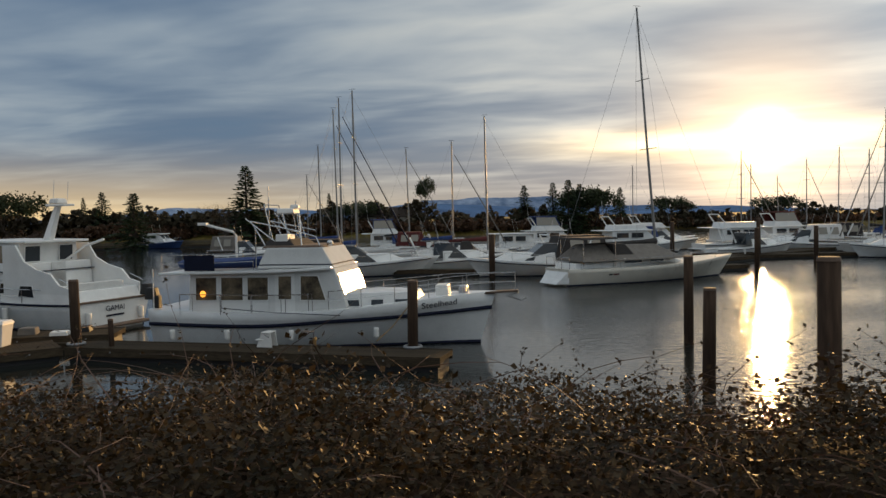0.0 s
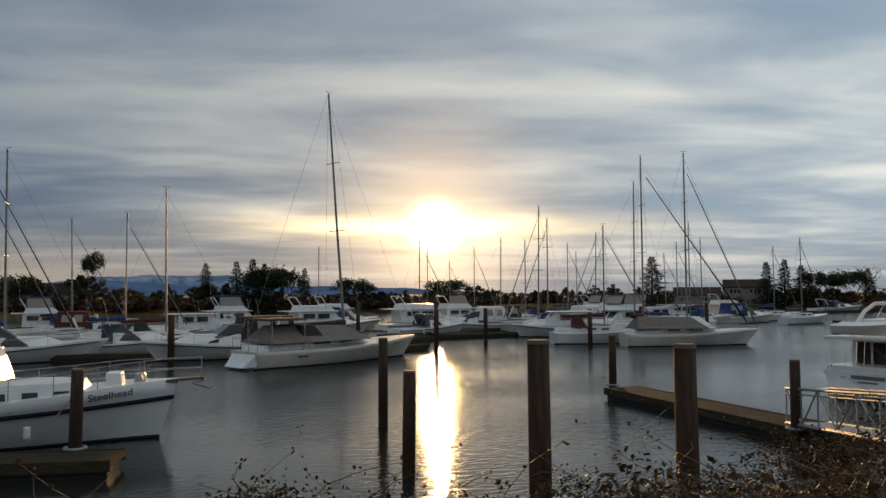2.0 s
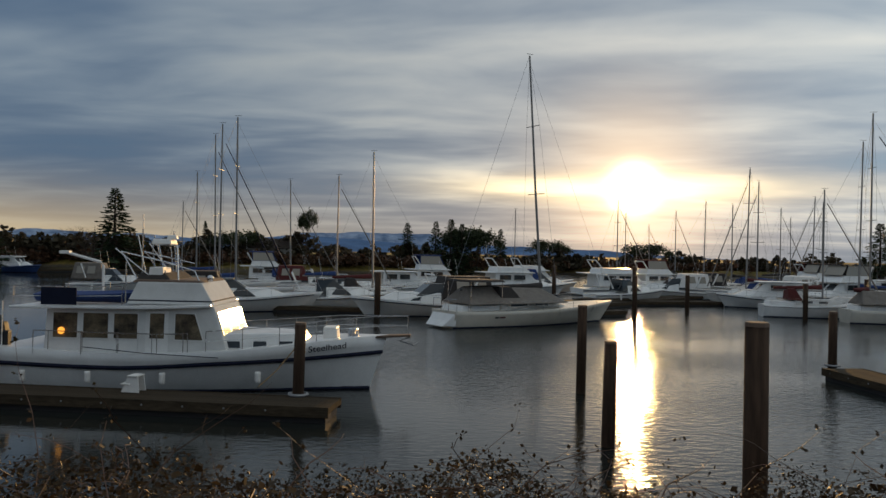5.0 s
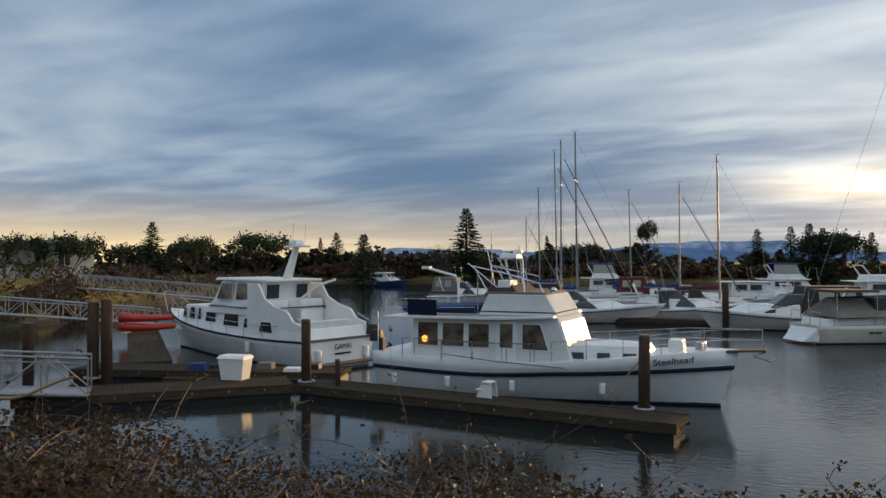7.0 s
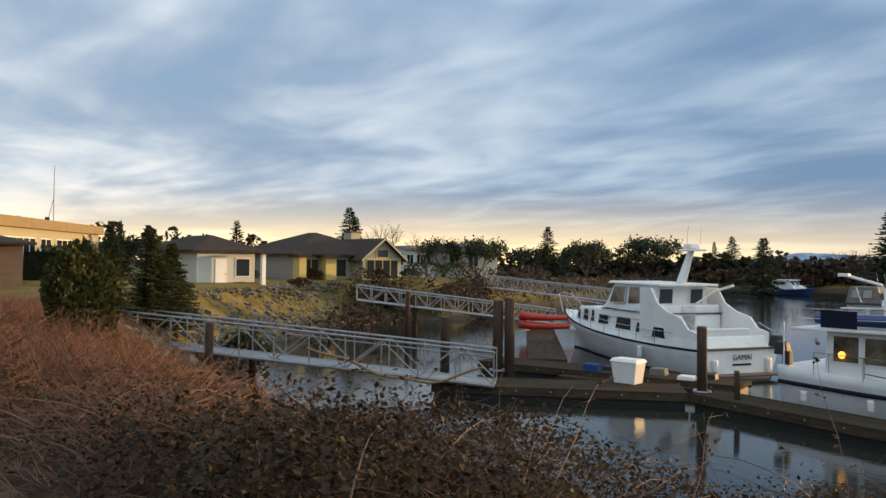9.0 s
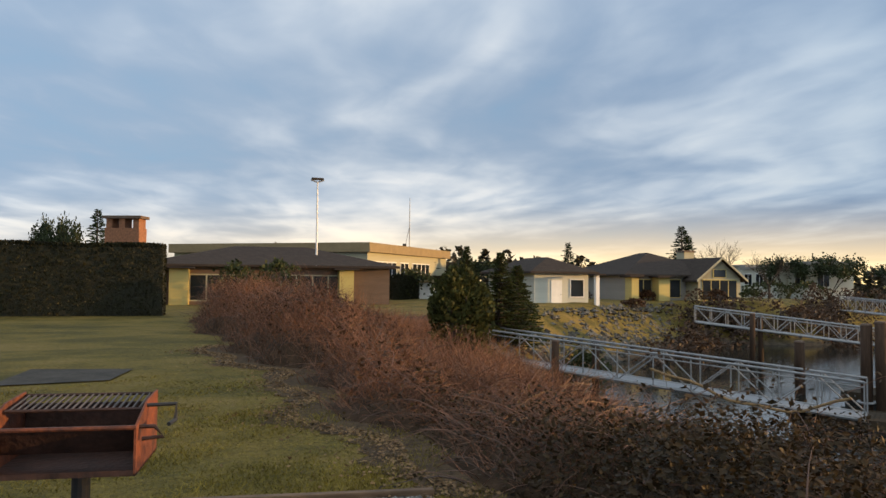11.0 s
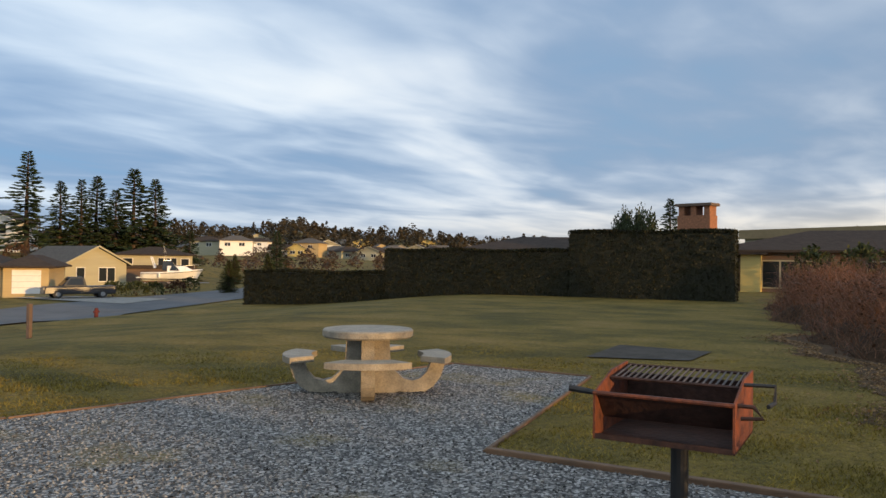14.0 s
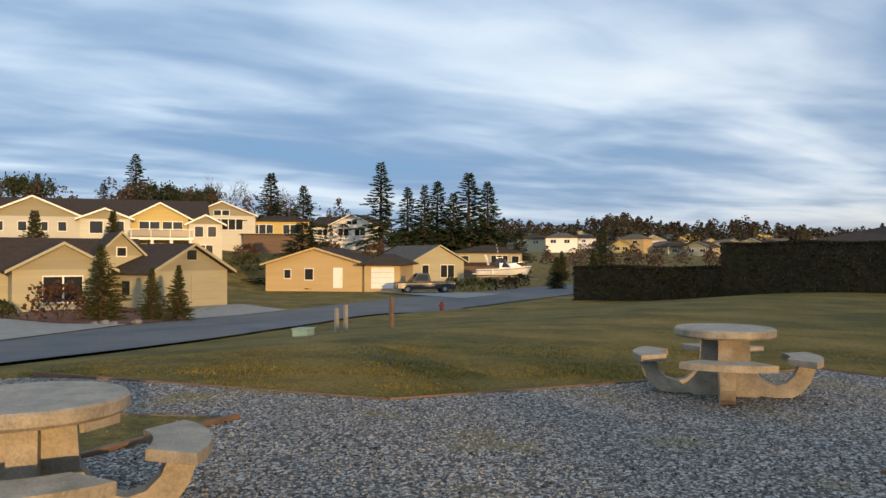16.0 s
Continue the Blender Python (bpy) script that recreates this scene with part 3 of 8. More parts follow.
PAD = [(-6.12, 2.78), (-6.9, -1.12), (-11.45, -0.9), (-12.0, -3.0), (-6.5, -5.72), (-4.75, -10.4), (-2.5, -13.5), (3.5, -13.0), (5.0, -2.0), (3.0, 1.9), (-1.0, 2.4), (-4.0, 2.9)]
sheet("pavement", PAD, 0.012, GRAVEL, "grey crushed gravel pad with mossy patches", "gravel", 1.0)
ROAD = [(30, -20), (4, -15.5), (-5.0, -14.2), (-10.7, -18.0), (-15.4, -20.6), (-19.4, -22.2), (-23, -24), (-34, -29.8), (-41.3, -34.2), (-54, -37.0), (-80, -43), (-150, -66), (-152, -73), (-82, -52.3), (-66, -49.3), (-56, -47.6), (-47, -46.2), (-35, -42.2), (-27, -39.7), (-19.8, -38.4), (-12.5, -35), (4, -33), (30, -38)]
sheet("road", ROAD, 0.06, ASPHALT, "grey asphalt residential street", "road", 1.5)
for name_, outl, mat_, lab in (("driveway", [(-22.4, -38.9), (-27, -39.5), (-31.6, -40.9), (-33.0, -48.5), (-28.2, -48.5)], PALE_CONC, "pale concrete driveway before a garage"),
                              ("driveway", [(-50, -41.6), (-58, -43.8), (-57.5, -53.5), (-52.5, -55.5)], PALE_CONC, "pale concrete driveway before a garage"),
                              ("driveway", [(-17.4, -41.3), (-19.7, -38.5), (-12.5, -35.1), (-3, -33.9), (-2, -46), (-16.3, -48.8)], PALE_CONC, "pale concrete apron beside the street"),
                              ("garden_bed", [(-17.6, -41.4), (-19.9, -38.7), (-22.2, -38.9), (-28.2, -46.0), (-26.4, -51.0), (-22.6, -54), (-16.5, -49)], MULCH, "red-brown bark mulch garden bed"),
                              ("slab", [(-13.7, -1.25), (-15.9, -0.9), (-15.4, 0.75), (-13.9, 0.4)], OLDSLAB, "weathered flat concrete slab in the lawn")):
    sheet(name_, outl, 0.085 if name_ != "slab" else 0.02, mat_, lab, name_.replace("_", " "), 1.5)

# timber edging of the gravel pad
EDGES = [((-6.12, 2.82), (-6.92, -1.14)), ((-6.92, -1.14), (-11.5, -0.88)), ((-11.5, -0.88), (-12.05, -3.02)), ((-12.05, -3.02), (-6.5, -5.75)), ((-6.5, -5.75), (-4.7, -10.5)),
         ((-4.9, -6.13), (-3.2, -8.4)), ((-4.9, -6.13), (-2.6, -5.6)), ((-2.6, -5.6), (-1.0, -7.9))]
for i, (a, b) in enumerate(EDGES):
    a, b = Vector((*a, 0)), Vector((*b, 0))
    L = (b - a).length
    thin = i in (1, 2, 3, 4, 5, 7)
    bm = B()
    w, h = (0.04, 0.03) if thin else (0.075, 0.055)
    box(bm, 0, L - 0.02, -w / 2, w / 2, -0.05, h, 0.012)
    ob = part("edging_timber", bm, TIMBER)
    ob.matrix_world = Matrix.Translation(a) @ Matrix.Rotation(math.atan2(b.y - a.y, b.x - a.x), 4, "Z")
    tagged(ob, "weathered brown timber edging the gravel pad", "timber", "gravel pad edging")
sheet("grass_patch", [(-4.85, -6.2), (-2.65, -5.68), (-1.1, -7.85), (-3.2, -8.3)], 0.02, GROUND, "small triangle of grass in the gravel", "grass", 0.7)


# ---- far country ----
def ridge_backdrop(name, r, az0, az1, top, seed, material, label, base=-8.0, n=160, depth=60):
    rnd = random.Random(seed)
    ph = [rnd.uniform(0, 6.3) for _ in range(8)]
    verts, faces = [], []
    for i in range(n + 1):
        a = radians(lerp(az0, az1, i / n))
        k = sum(math.sin(a * f_ * 9 + p) / f_ for f_, p in zip((1, 2.3, 4.1, 7.7, 13, 22, 39, 60), ph)) / 1.9
        h = top * (0.62 + 0.38 * k) * smooth(min(i, n - i) / (n * 0.18))
        for rr, z in ((r, base), (r + depth * 0.6, h * 0.55), (r + depth, h)):
            verts.append((-math.sin(a) * rr, math.cos(a) * rr, z))
    for i in range(n):
        o = 3 * i
        faces += [(o, o + 3, o + 4, o + 1), (o + 1, o + 4, o + 5, o + 2)]
    return tagged(raw(name, verts, faces, material), label, "mountains", kind="structure")


# the blue haze of distance is mixed into both ranges' base colours
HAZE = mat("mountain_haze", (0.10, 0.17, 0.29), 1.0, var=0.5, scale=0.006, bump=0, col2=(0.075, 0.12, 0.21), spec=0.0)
SNOW = mat("hazed_snow", (0.30, 0.36, 0.46), 1.0, var=0.6, scale=0.010, bump=0, col2=(0.08, 0.13, 0.22), spec=0.0)
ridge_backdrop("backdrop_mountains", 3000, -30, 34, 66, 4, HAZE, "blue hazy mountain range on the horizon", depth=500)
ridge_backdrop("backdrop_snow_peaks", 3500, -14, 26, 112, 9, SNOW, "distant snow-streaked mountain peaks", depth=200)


def clump_cloud(rnd, centre, radius, n, size, flat=0.6):
    """Verts and faces of many small leaf sprays in an uneven ball."""
    verts, faces = [], []
    for _ in range(n):
        while True:
            p = Vector((rnd.uniform(-1, 1), rnd.uniform(-1, 1), rnd.uniform(-1, 1)))
            if 0.25 < p.length < 1:
                break
        p = Vector((p.x * radius[0], p.y * radius[1], p.z * radius[2])) + Vector(centre)
        a = Vector((rnd.uniform(-1, 1), rnd.uniform(-1, 1), rnd.uniform(-flat, flat))).normalized()
        b = a.orthogonal().normalized() * rnd.uniform(0.3, 0.6)
        s = size * rnd.uniform(0.6, 1.4)
        o = len(verts)
        verts += [p - a * s, p + b * s, p + a * s * 1.1, p - b * s]
        faces.append((o, o + 1, o + 2, o + 3))
    return verts, faces


def far_wood(name, spots, seed, material, label, per=40, size=1.0):
    """spots: (x, y, height, width)."""
    rnd = random.Random(seed)
    V, F = [], []
    for x, y, h, w in spots:
        z = height(x, y)
        conifer = rnd.random() < 0.35
        for k in range(int(per * 1.7)):
            t = rnd.random() ** 0.8
            rr = w * ((1 - t) * 0.6 + 0.06 if conifer else math.sqrt(max(0.05, 1 - (2 * t - 0.9) ** 2)) * 0.62)
            a = rnd.uniform(0, 6.283)
            q = rr * math.sqrt(rnd.random())
            p = Vector((x + q * math.cos(a), y + q * math.sin(a), z + h * t))
            d = Vector((rnd.uniform(-1, 1), rnd.uniform(-1, 1), rnd.uniform(-0.5, 0.9))).normalized()
            b = d.orthogonal().normalized()
            b = (b * math.cos(a) + d.cross(b) * math.sin(a)) * 0.6
            s = size * rnd.uniform(0.4, 1.0) * (0.5 + w * 0.10)
            o = len(V)
            V += [p - d * s, p + b * s, p + d * s, p - b * s]
            F.append((o, o + 1, o + 2, o + 3))
    ob = raw(name, V, F, material)
    return tagged(ob, label, "trees", kind="stuff")


def spots_along(points, n, seed, h0, h1, w0, w1, spread):
    rnd = random.Random(seed)
    out = []
    segs = list(zip(points, points[1:]))
    for _ in range(n):
        (ax, ay), (bx, by) = rnd.choice(segs)
        t = rnd.random()
        h = rnd.uniform(h0, h1) * (1.0 if rnd.random() < 0.8 else 1.35)
        out.append((lerp(ax, bx, t) + rnd.gauss(0, spread), lerp(ay, by, t) + abs(rnd.gauss(0, spread)), h, rnd.uniform(w0, w1)))
    return out


far_wood("shore_trees", spots_along([(-190, 120), (-120, 165), (-85, 182), (-40, 184), (0, 182)], 300, 1, 3.0, 5.6, 3, 6.5, 7), 11, FARWOOD, "dark mixed trees and brush along the far shore", 46, 1.0)
far_wood("shore_trees", spots_along([(0, 180), (30, 184), (70, 200), (120, 200), (180, 172), (205, 125), (190, 70), (150, 40), (110, 14)], 330, 2, 1.6, 4.0, 3, 6.5, 6), 12, FARWOOD, "dark mixed trees and brush along the far shore", 46, 1.0)
far_wood("ridge_forest", [(-math.sin(radians(a)) * r, math.cos(radians(a)) * r, h, w) for a, r, h, w in
                          [(random.Random(i).uniform(78, 150), random.Random(i + 999).uniform(400, 640), random.Random(i + 77).uniform(5, 11.5), random.Random(i + 55).uniform(5, 10)) for i in range(900)]],
         13, FARWOOD, "dark conifer forest on a far ridge", 60, 0.95)
far_wood("valley_brush", [(-math.sin(radians(a)) * r, math.cos(radians(a)) * r, h, w) for a, r, h, w in
                          [(random.Random(i + 5).uniform(96, 141), random.Random(i + 1999).uniform(150, 430), random.Random(i + 177).uniform(2, 4.5), random.Random(i + 155).uniform(2.5, 5)) for i in range(260)]],
         14, TWIGGY, "bare brown winter trees between far houses", 60, 0.5)
far_wood("hill_brush", [(x, y, h, w) for x, y, h, w in
                        [(random.Random(i + 9).uniform(-110, -10), random.Random(i + 299).uniform(-135, -100), random.Random(i + 377).uniform(4, 8), random.Random(i + 455).uniform(3, 6)) for i in range(90)]],
         15, TWIGGY, "brown winter brush on the hill crest", 90, 0.36)
far_wood("west_trees", spots_along([(-150, 20), (-140, 60), (-130, 100), (-190, 120)], 150, 5, 4, 6.5, 3, 6, 8), 16, FARWOOD, "dark trees behind the harbour houses", 46, 0.9)

far_wood("bank_brush", spots_along([(-31, 24), (-41, 34), (-50, 42), (-46, 51), (-56, 63), (-63, 90), (-74, 130), (-84, 168)], 330, 8, 0.8, 1.9, 1.6, 3.4, 1.6), 17, TWIGGY, "low brown brush along the harbour bank", 60, 0.26)
far_wood("bank_brush", spots_along([(-82, 170), (-60, 182), (-30, 175), (0, 171), (20, 175), (60, 195), (110, 193), (170, 168), (192, 122), (172, 80), (127, 31)], 420, 9, 1.0, 2.4, 2.5, 5, 2.5), 18, BRUSH, "low brown brush along the far shore", 34, 0.8)


# ---- boats ----
def hull_rings(L, beam, fb_stern, fb_bow, transom=0.8, draft=0.5, sag=0.25, n=18, rake=0.9, dz=0.0):
    """Cross-sections of a hull, stern at x=0, stem at x=L, waterline at z=0; each from keel to sheer."""
    out = []
    for i in range(n + 1):
        s = i / n
        b = beam / 2 * (transom + (1 - transom) * smooth(s / 0.45)) * (1 - max(0, (s - 0.45) / 0.55) ** 2.4)
        b = max(b, 0.02)
        sheer = lerp(fb_stern, fb_bow, s ** 1.6) - sag * math.sin(math.pi * min(1, s * 1.15)) * 0.5
        ring = []
        for k in range(7):
            t = k / 6
            z = lerp(-draft * (1 - 0.4 * s), sheer, t)
            full = t ** (0.24 + 0.75 * s * s)
            x = s * L - (1 - t) * rake * smooth((s - 0.55) / 0.45)
            ring.append(Vector((x, b * full, z + dz)))
        out.append(ring)
    return out


def hull(parent, rings, hull_mat, deck_mat=None, stripe=None, stripe_at=0.9, stripe_w=0.09, name="hull", boot=None, stripe_z=None):
    bm = B()
    sides = []
    for sgn in (1, -1):
        g = [[bm.verts.new((p.x, p.y * sgn, p.z)) for p in r] for r in rings]
        for a, b in zip(g, g[1:]):
            for k in range(6):
                q = (a[k], b[k], b[k + 1], a[k + 1])
                bm.faces.new(q if sgn < 0 else q[::-1])
        sides.append(g)
    for k in range(6):
        bm.faces.new((sides[0][0][k], sides[0][0][k + 1], sides[1][0][k + 1], sides[1][0][k]))
    for a, b in zip(range(len(rings)), range(1, len(rings))):
        bm.faces.new((sides[1][a][6], sides[1][b][6], sides[0][b][6], sides[0][a][6]))
    bmesh.ops.recalc_face_normals(bm, faces=bm.faces[:])
    ob = shade(part(name, bm, hull_mat, parent))
    ob.data.polygons.foreach_set("use_smooth", [len(p.vertices) == 4 and abs(p.normal.z) < 0.8 and abs(p.normal.x) < 0.95 for p in ob.data.polygons])
    if stripe:
        bm = B()
        for sgn in (1, -1):
            pts = []
            for r in rings:
                k_ = 5 + stripe_at
                p = r[int(k_)].lerp(r[min(6, int(k_) + 1)], k_ - int(k_))
                if stripe_z:
                    h = stripe_z(r[6].x)
                    for a, b in zip(r, r[1:]):
                        if a.z <= h <= b.z:
                            p = a.lerp(b, (h - a.z) / (b.z - a.z))
                pts.append((p.x, (p.y + 0.015) * sgn, p.z))
            tube(bm, pts, stripe_w, 6)
        part("rub_rail", bm, stripe, parent)
    if boot:
        bm = B()
        for sgn in (1, -1):
            lo = []
            for r in rings:
                for a, b in zip(r, r[1:]):
                    if a.z <= 0.03 <= b.z:
                        p = a.lerp(b, (0.03 - a.z) / (b.z - a.z))
                        lo.append((p.x, (p.y + 0.008) * sgn, 0.03))
                        break
            tube(bm, lo, 0.07, 4)
        part("boot_stripe", bm, boot, parent)
    return ob


def rail(parent, pts, h, r=0.014, every=1, mid=True, material=None):
    """A guard rail on posts along deck points."""
    material = material or STEEL
    bm = B()
    top = [Vector(p) + Vector((0, 0, h)) for p in pts]
    tube(bm, top, r, 5)
    if mid:
        tube(bm, [Vector(p) + Vector((0, 0, h * 0.5)) for p in pts], r * 0.6, 4)
    part("rail", bm, material, parent)
    for p, q in list(zip(pts, top))[::every]:
        part("stanchion", tube(B(), [p, q], r, 5), material, parent)


def sheer_pts(rings, i0, i1, inset=0.12):
    return [(rings[i][6].x, max(0.0, rings[i][6].y - inset), rings[i][6].z) for i in range(i0, i1 + 1)]


def pane(parent, quad, thick=0.025, border=0.05, glass=None, edge=None, name="window"):
    """A window: a raised frame with a glass pane in it."""
    q = [Vector(p) for p in quad]
    c = sum(q, Vector()) / 4
    fr = part(name, plate(B(), q, thick), edge or GELCOAT, parent)
    n = (q[1] - q[0]).cross(q[3] - q[0]).normalized()
    inner = []
    for p in q:
        d = c - p
        inner.append(p + d.normalized() * min(border * 1.4, d.length * 0.5) + n * thick)
    part("pane", plate(B(), inner, 0.006), glass or GLASS, fr)
    return fr


def side_windows(parent, spans, z0, z1, yfun, lean=0.0, slope=0.0, **kw):
    """Windows in both sides of a cabin; spans of x; yfun(z) is the half-width."""
    for x0, x1 in spans:
        for sgn in (-1, 1):
            a = (x0, sgn * yfun(z0), z0)
            b = (x1, sgn * yfun(z0), z0)
            c = (x1 + slope, sgn * yfun(z1), z1)
            d = (x0 + lean, sgn * yfun(z1), z1)
            pane(parent, (a, b, c, d) if sgn < 0 else (b, a, d, c), **kw)


def block(x0, x1, y, z0, z1, front=0.0, back=0.0, tuck=0.0, y2=None, bevel=0.04):
    """A cabin body: front leans aft by front, back leans forward by back, sides lean in by tuck."""
    y2 = y if y2 is None else y2
    return solid(B(), [(x0, -y, z0), (x1, -y2, z0), (x1, y2, z0), (x0, y, z0)],
                 [(x0 + back, -(y - tuck), z1), (x1 - front, -(y2 - tuck), z1), (x1 - front, y2 - tuck, z1), (x0 + back, y - tuck, z1)], bevel)


def at_heading(x, y, z, hx, hy):
    return Matrix.Translation((x, y, z)) @ Matrix.Rotation(math.atan2(hy, hx), 4, "Z")


def fender(parent, x, y, z, r=0.11, l=0.5):
    bm = B()
    tube(bm, [(x, y, z - l / 2), (x, y, z - l / 2 + 0.08), (x, y, z + l / 2 - 0.08), (x, y, z + l / 2)], r, 8)
    shade(part("fender", bm, WHITE, parent, "white rubber fender"))


def steelhead():
    t = thing("trawler_yacht", "white pilothouse trawler with navy rub rail moored along the pontoon", "boat", at_heading(-10.65, 30.1, WZ, 12.55, -1.9))
    R = hull_rings(12.7, 4.1, 1.45, 1.9, 0.86, 0.7, 0.45, 22, 0.75)
    hull(t, R, GELCOAT, stripe=NAVY, stripe_w=0.075, boot=NAVY, stripe_z=lambda x: 0.90 - 0.08 * math.sin(math.pi * min(1, x / 7)) + 0.36 * max(0, (x - 4) / 8) ** 1.3)
    # saloon, pilothouse and trunk cabin
    sal = part("saloon", block(1.5, 5.0, 1.62, 0.95, 2.72, 0.0, 0.1, 0.06), GELCOAT, t)
    pil = part("pilothouse", block(4.6, 7.7, 1.66, 0.95, 2.86, 0.63, 0.0, 0.08), MATTE_GEL, t)
    trk = part("trunk_cabin", block(6.9, 10.3, 1.45, 1.0, 1.95, 0.55, 0.0, 0.10, 0.85), GELCOAT, t)
    roof = part("roof", solid(B(), [(0.55, -1.95, 2.70), (4.9, -1.95, 2.76), (7.0, -1.8, 2.84), (7.0, 1.8, 2.84), (4.9, 1.95, 2.76), (0.55, 1.95, 2.70)],
                              [(0.55, -1.95, 2.78), (4.9, -1.95, 2.84), (7.0, -1.8, 2.92), (7.0, 1.8, 2.92), (4.9, 1.95, 2.84), (0.55, 1.95, 2.78)], 0.02), GELCOAT, t)
    fly = part("flybridge", block(4.15, 7.05, 1.5, 2.88, 3.62, 0.45, 0.35, 0.06), MATTE_GEL, t)
    part("flybridge_stripe", solid(B(), [(4.2, -1.5, 2.99), (6.99, -1.5, 2.99), (6.99, 1.5, 2.99), (4.2, 1.5, 2.99)], [(4.22, -1.51, 3.03), (6.97, -1.51, 3.03), (6.97, 1.51, 3.03), (4.22, 1.51, 3.03)]), NAVY, t)
    part("coaming_pad", block(4.3, 6.6, 1.42, 3.60, 3.70, 0.1, 0.1, 0.05), BROWNW, t)
    part("bridge_canvas", block(4.35, 5.5, 1.25, 3.68, 3.92, 0.25, 0.1, 0.2, bevel=0.06), DARK_CANVAS, t)
    ys = lambda z: 1.62 - 0.06 * (z - 0.95) / 1.77
    yp = lambda z: 1.66 - 0.08 * (z - 0.95) / 1.9
    side_windows(t, ((1.8, 2.65), (2.78, 3.66), (3.79, 4.62)), 1.72, 2.6, ys, border=0.035, glass=CABIN)
    side_windows(t, ((4.98, 5.5),), 1.74, 2.64, yp, border=0.035, glass=CABIN)
    side_windows(t, ((5.8, 6.78),), 1.72, 2.64, yp, slope=-0.3, border=0.035, glass=CABIN)
    yt = lambda z: 1.36 - 0.1 * (z - 1.0) / 0.78 - 0.02
    for x0 in (7.4, 8.25, 9.1):
        for sgn in (-1, 1):
            k0, k1 = lerp(1.45, 0.85, (x0 - 6.9) / 3.4) - 0.03, lerp(1.45, 0.85, (x0 + 0.5 - 6.9) / 3.4) - 0.03
            a, b, c, d = (x0, sgn * k0, 1.46), (x0 + 0.52, sgn * k1, 1.46), (x0 + 0.5, sgn * (k1 - 0.03), 1.72), (x0, sgn * (k0 - 0.03), 1.72)
            pane(t, (a, b, c, d) if sgn < 0 else (b, a, d, c), border=0.035, name="porthole_window")
    # raked windscreen of three panes
    for y0, y1 in ((-1.5, -0.56), (-0.48, 0.48), (0.56, 1.5)):
        k = lambda z: 7.7 - 0.63 * (z - 0.95) / 1.91 + 0.012
        pane(t, ((k(1.9), y0, 1.9), (k(1.9), y1, 1.9), (k(2.66), y1 * 0.97, 2.66), (k(2.66), y0 * 0.97, 2.66)), name="windscreen")
    part("cabin_door", plate(B(), [(4.86, -1.655, 1.0), (5.6, -1.655, 1.0), (5.6, -1.60, 2.68), (4.86, -1.60, 2.68)], 0.012), GELCOAT, t)
    lamp = part("cabin_lamp", shade_ball(0.11, (2.12, -1.66, 1.98), 0.12), ORANGE, t, "glowing orange cabin lamp at the saloon window")
    # roof deck: rail, tender under blue cover, davit
    rail(t, [(0.65, -1.85, 2.8), (2.2, -1.85, 2.8), (4.1, -1.7, 2.85)], 0.62)
    rail(t, [(0.65, 1.85, 2.8), (2.2, 1.85, 2.8), (4.1, 1.7, 2.85)], 0.62)
    part("weather_cloth", plate(B(), [(1.55, -1.87, 2.84), (2.7, -1.87, 2.84), (2.7, -1.87, 3.4), (1.55, -1.87, 3.4)], 0.02), NAVY, t, "dark blue weather cloth on the roof rail")
    dr = hull_rings(3.4, 1.5, 0.42, 0.55, 0.9, 0.05, 0.05, 10, 0.4, 0.0)
    d = part("tender", B(), BLUE_CANVAS, t, "dinghy under a blue cover on the cabin roof")
    hull_into(d, dr, Matrix.Translation((0.9, -0.45, 2.86)) @ Matrix.Diagonal((1, 1, 0.62, 1)))
    bm = B()
    tube(bm, [(2.35, 0.9, 2.8), (2.35, 0.9, 4.05), (2.25, 0.85, 4.2), (1.3, 0.4, 4.5)], 0.05, 8)
    box(bm, 1.05, 1.4, 0.25, 0.5, 4.47, 4.58, 0.02)
    part("davit", bm, WHITE, t)
    # mast, arch and gear on the flybridge
    for pts in ([(4.4, -1.1, 3.6), (3.9, -1.1, 4.45), (3.75, -1.0, 4.6), (5.6, -1.0, 4.2)], [(4.4, 1.1, 3.6), (3.9, 1.1, 4.45), (3.75, 1.0, 4.6), (5.6, 1.0, 4.2)],
                [(4.9, -0.9, 3.6), (4.75, -0.85, 4.85), (4.75, 0.85, 4.85), (4.9, 0.9, 3.6)], [(5.3, -0.9, 3.6), (4.95, -0.85, 4.85), (4.95, 0.85, 4.85), (5.3, 0.9, 3.6)],
                [(4.7, -0.85, 4.4), (6.3, -1.2, 4.0), (6.5, -1.3, 3.62)], [(5.8, -1.3, 3.6), (5.6, -0.9, 4.85)], [(4.2, -0.3, 2.9), (4.2, -0.3, 5.4)], [(4.05, -1.3, 2.9), (4.05, -1.3, 4.3)]):
        part("radar_arch_tube", tube(B(), pts, 0.026, 6), STEEL, t)
    part("radar_dome", block(4.5, 5.2, 0.38, 4.87, 5.06, 0.05, 0.05, 0.05, bevel=0.05), WHITE, t)
    part("antenna", tube(B(), [(4.2, -0.3, 5.4), (4.2, -0.3, 5.9)], 0.02, 5), WHITE, t)
    for x in (1.35, 2.9, 4.1, 5.35, 6.2):
        part("deck_stanchion", tube(B(), [(x, -1.93, 1.25), (x, -1.93, 2.0)], 0.016, 5), STEEL, t)
    part("deck_rail", tube(B(), [(1.35, -1.93, 2.0), (4.1, -1.93, 1.97), (6.2, -1.9, 1.95)], 0.014, 5), STEEL, t)
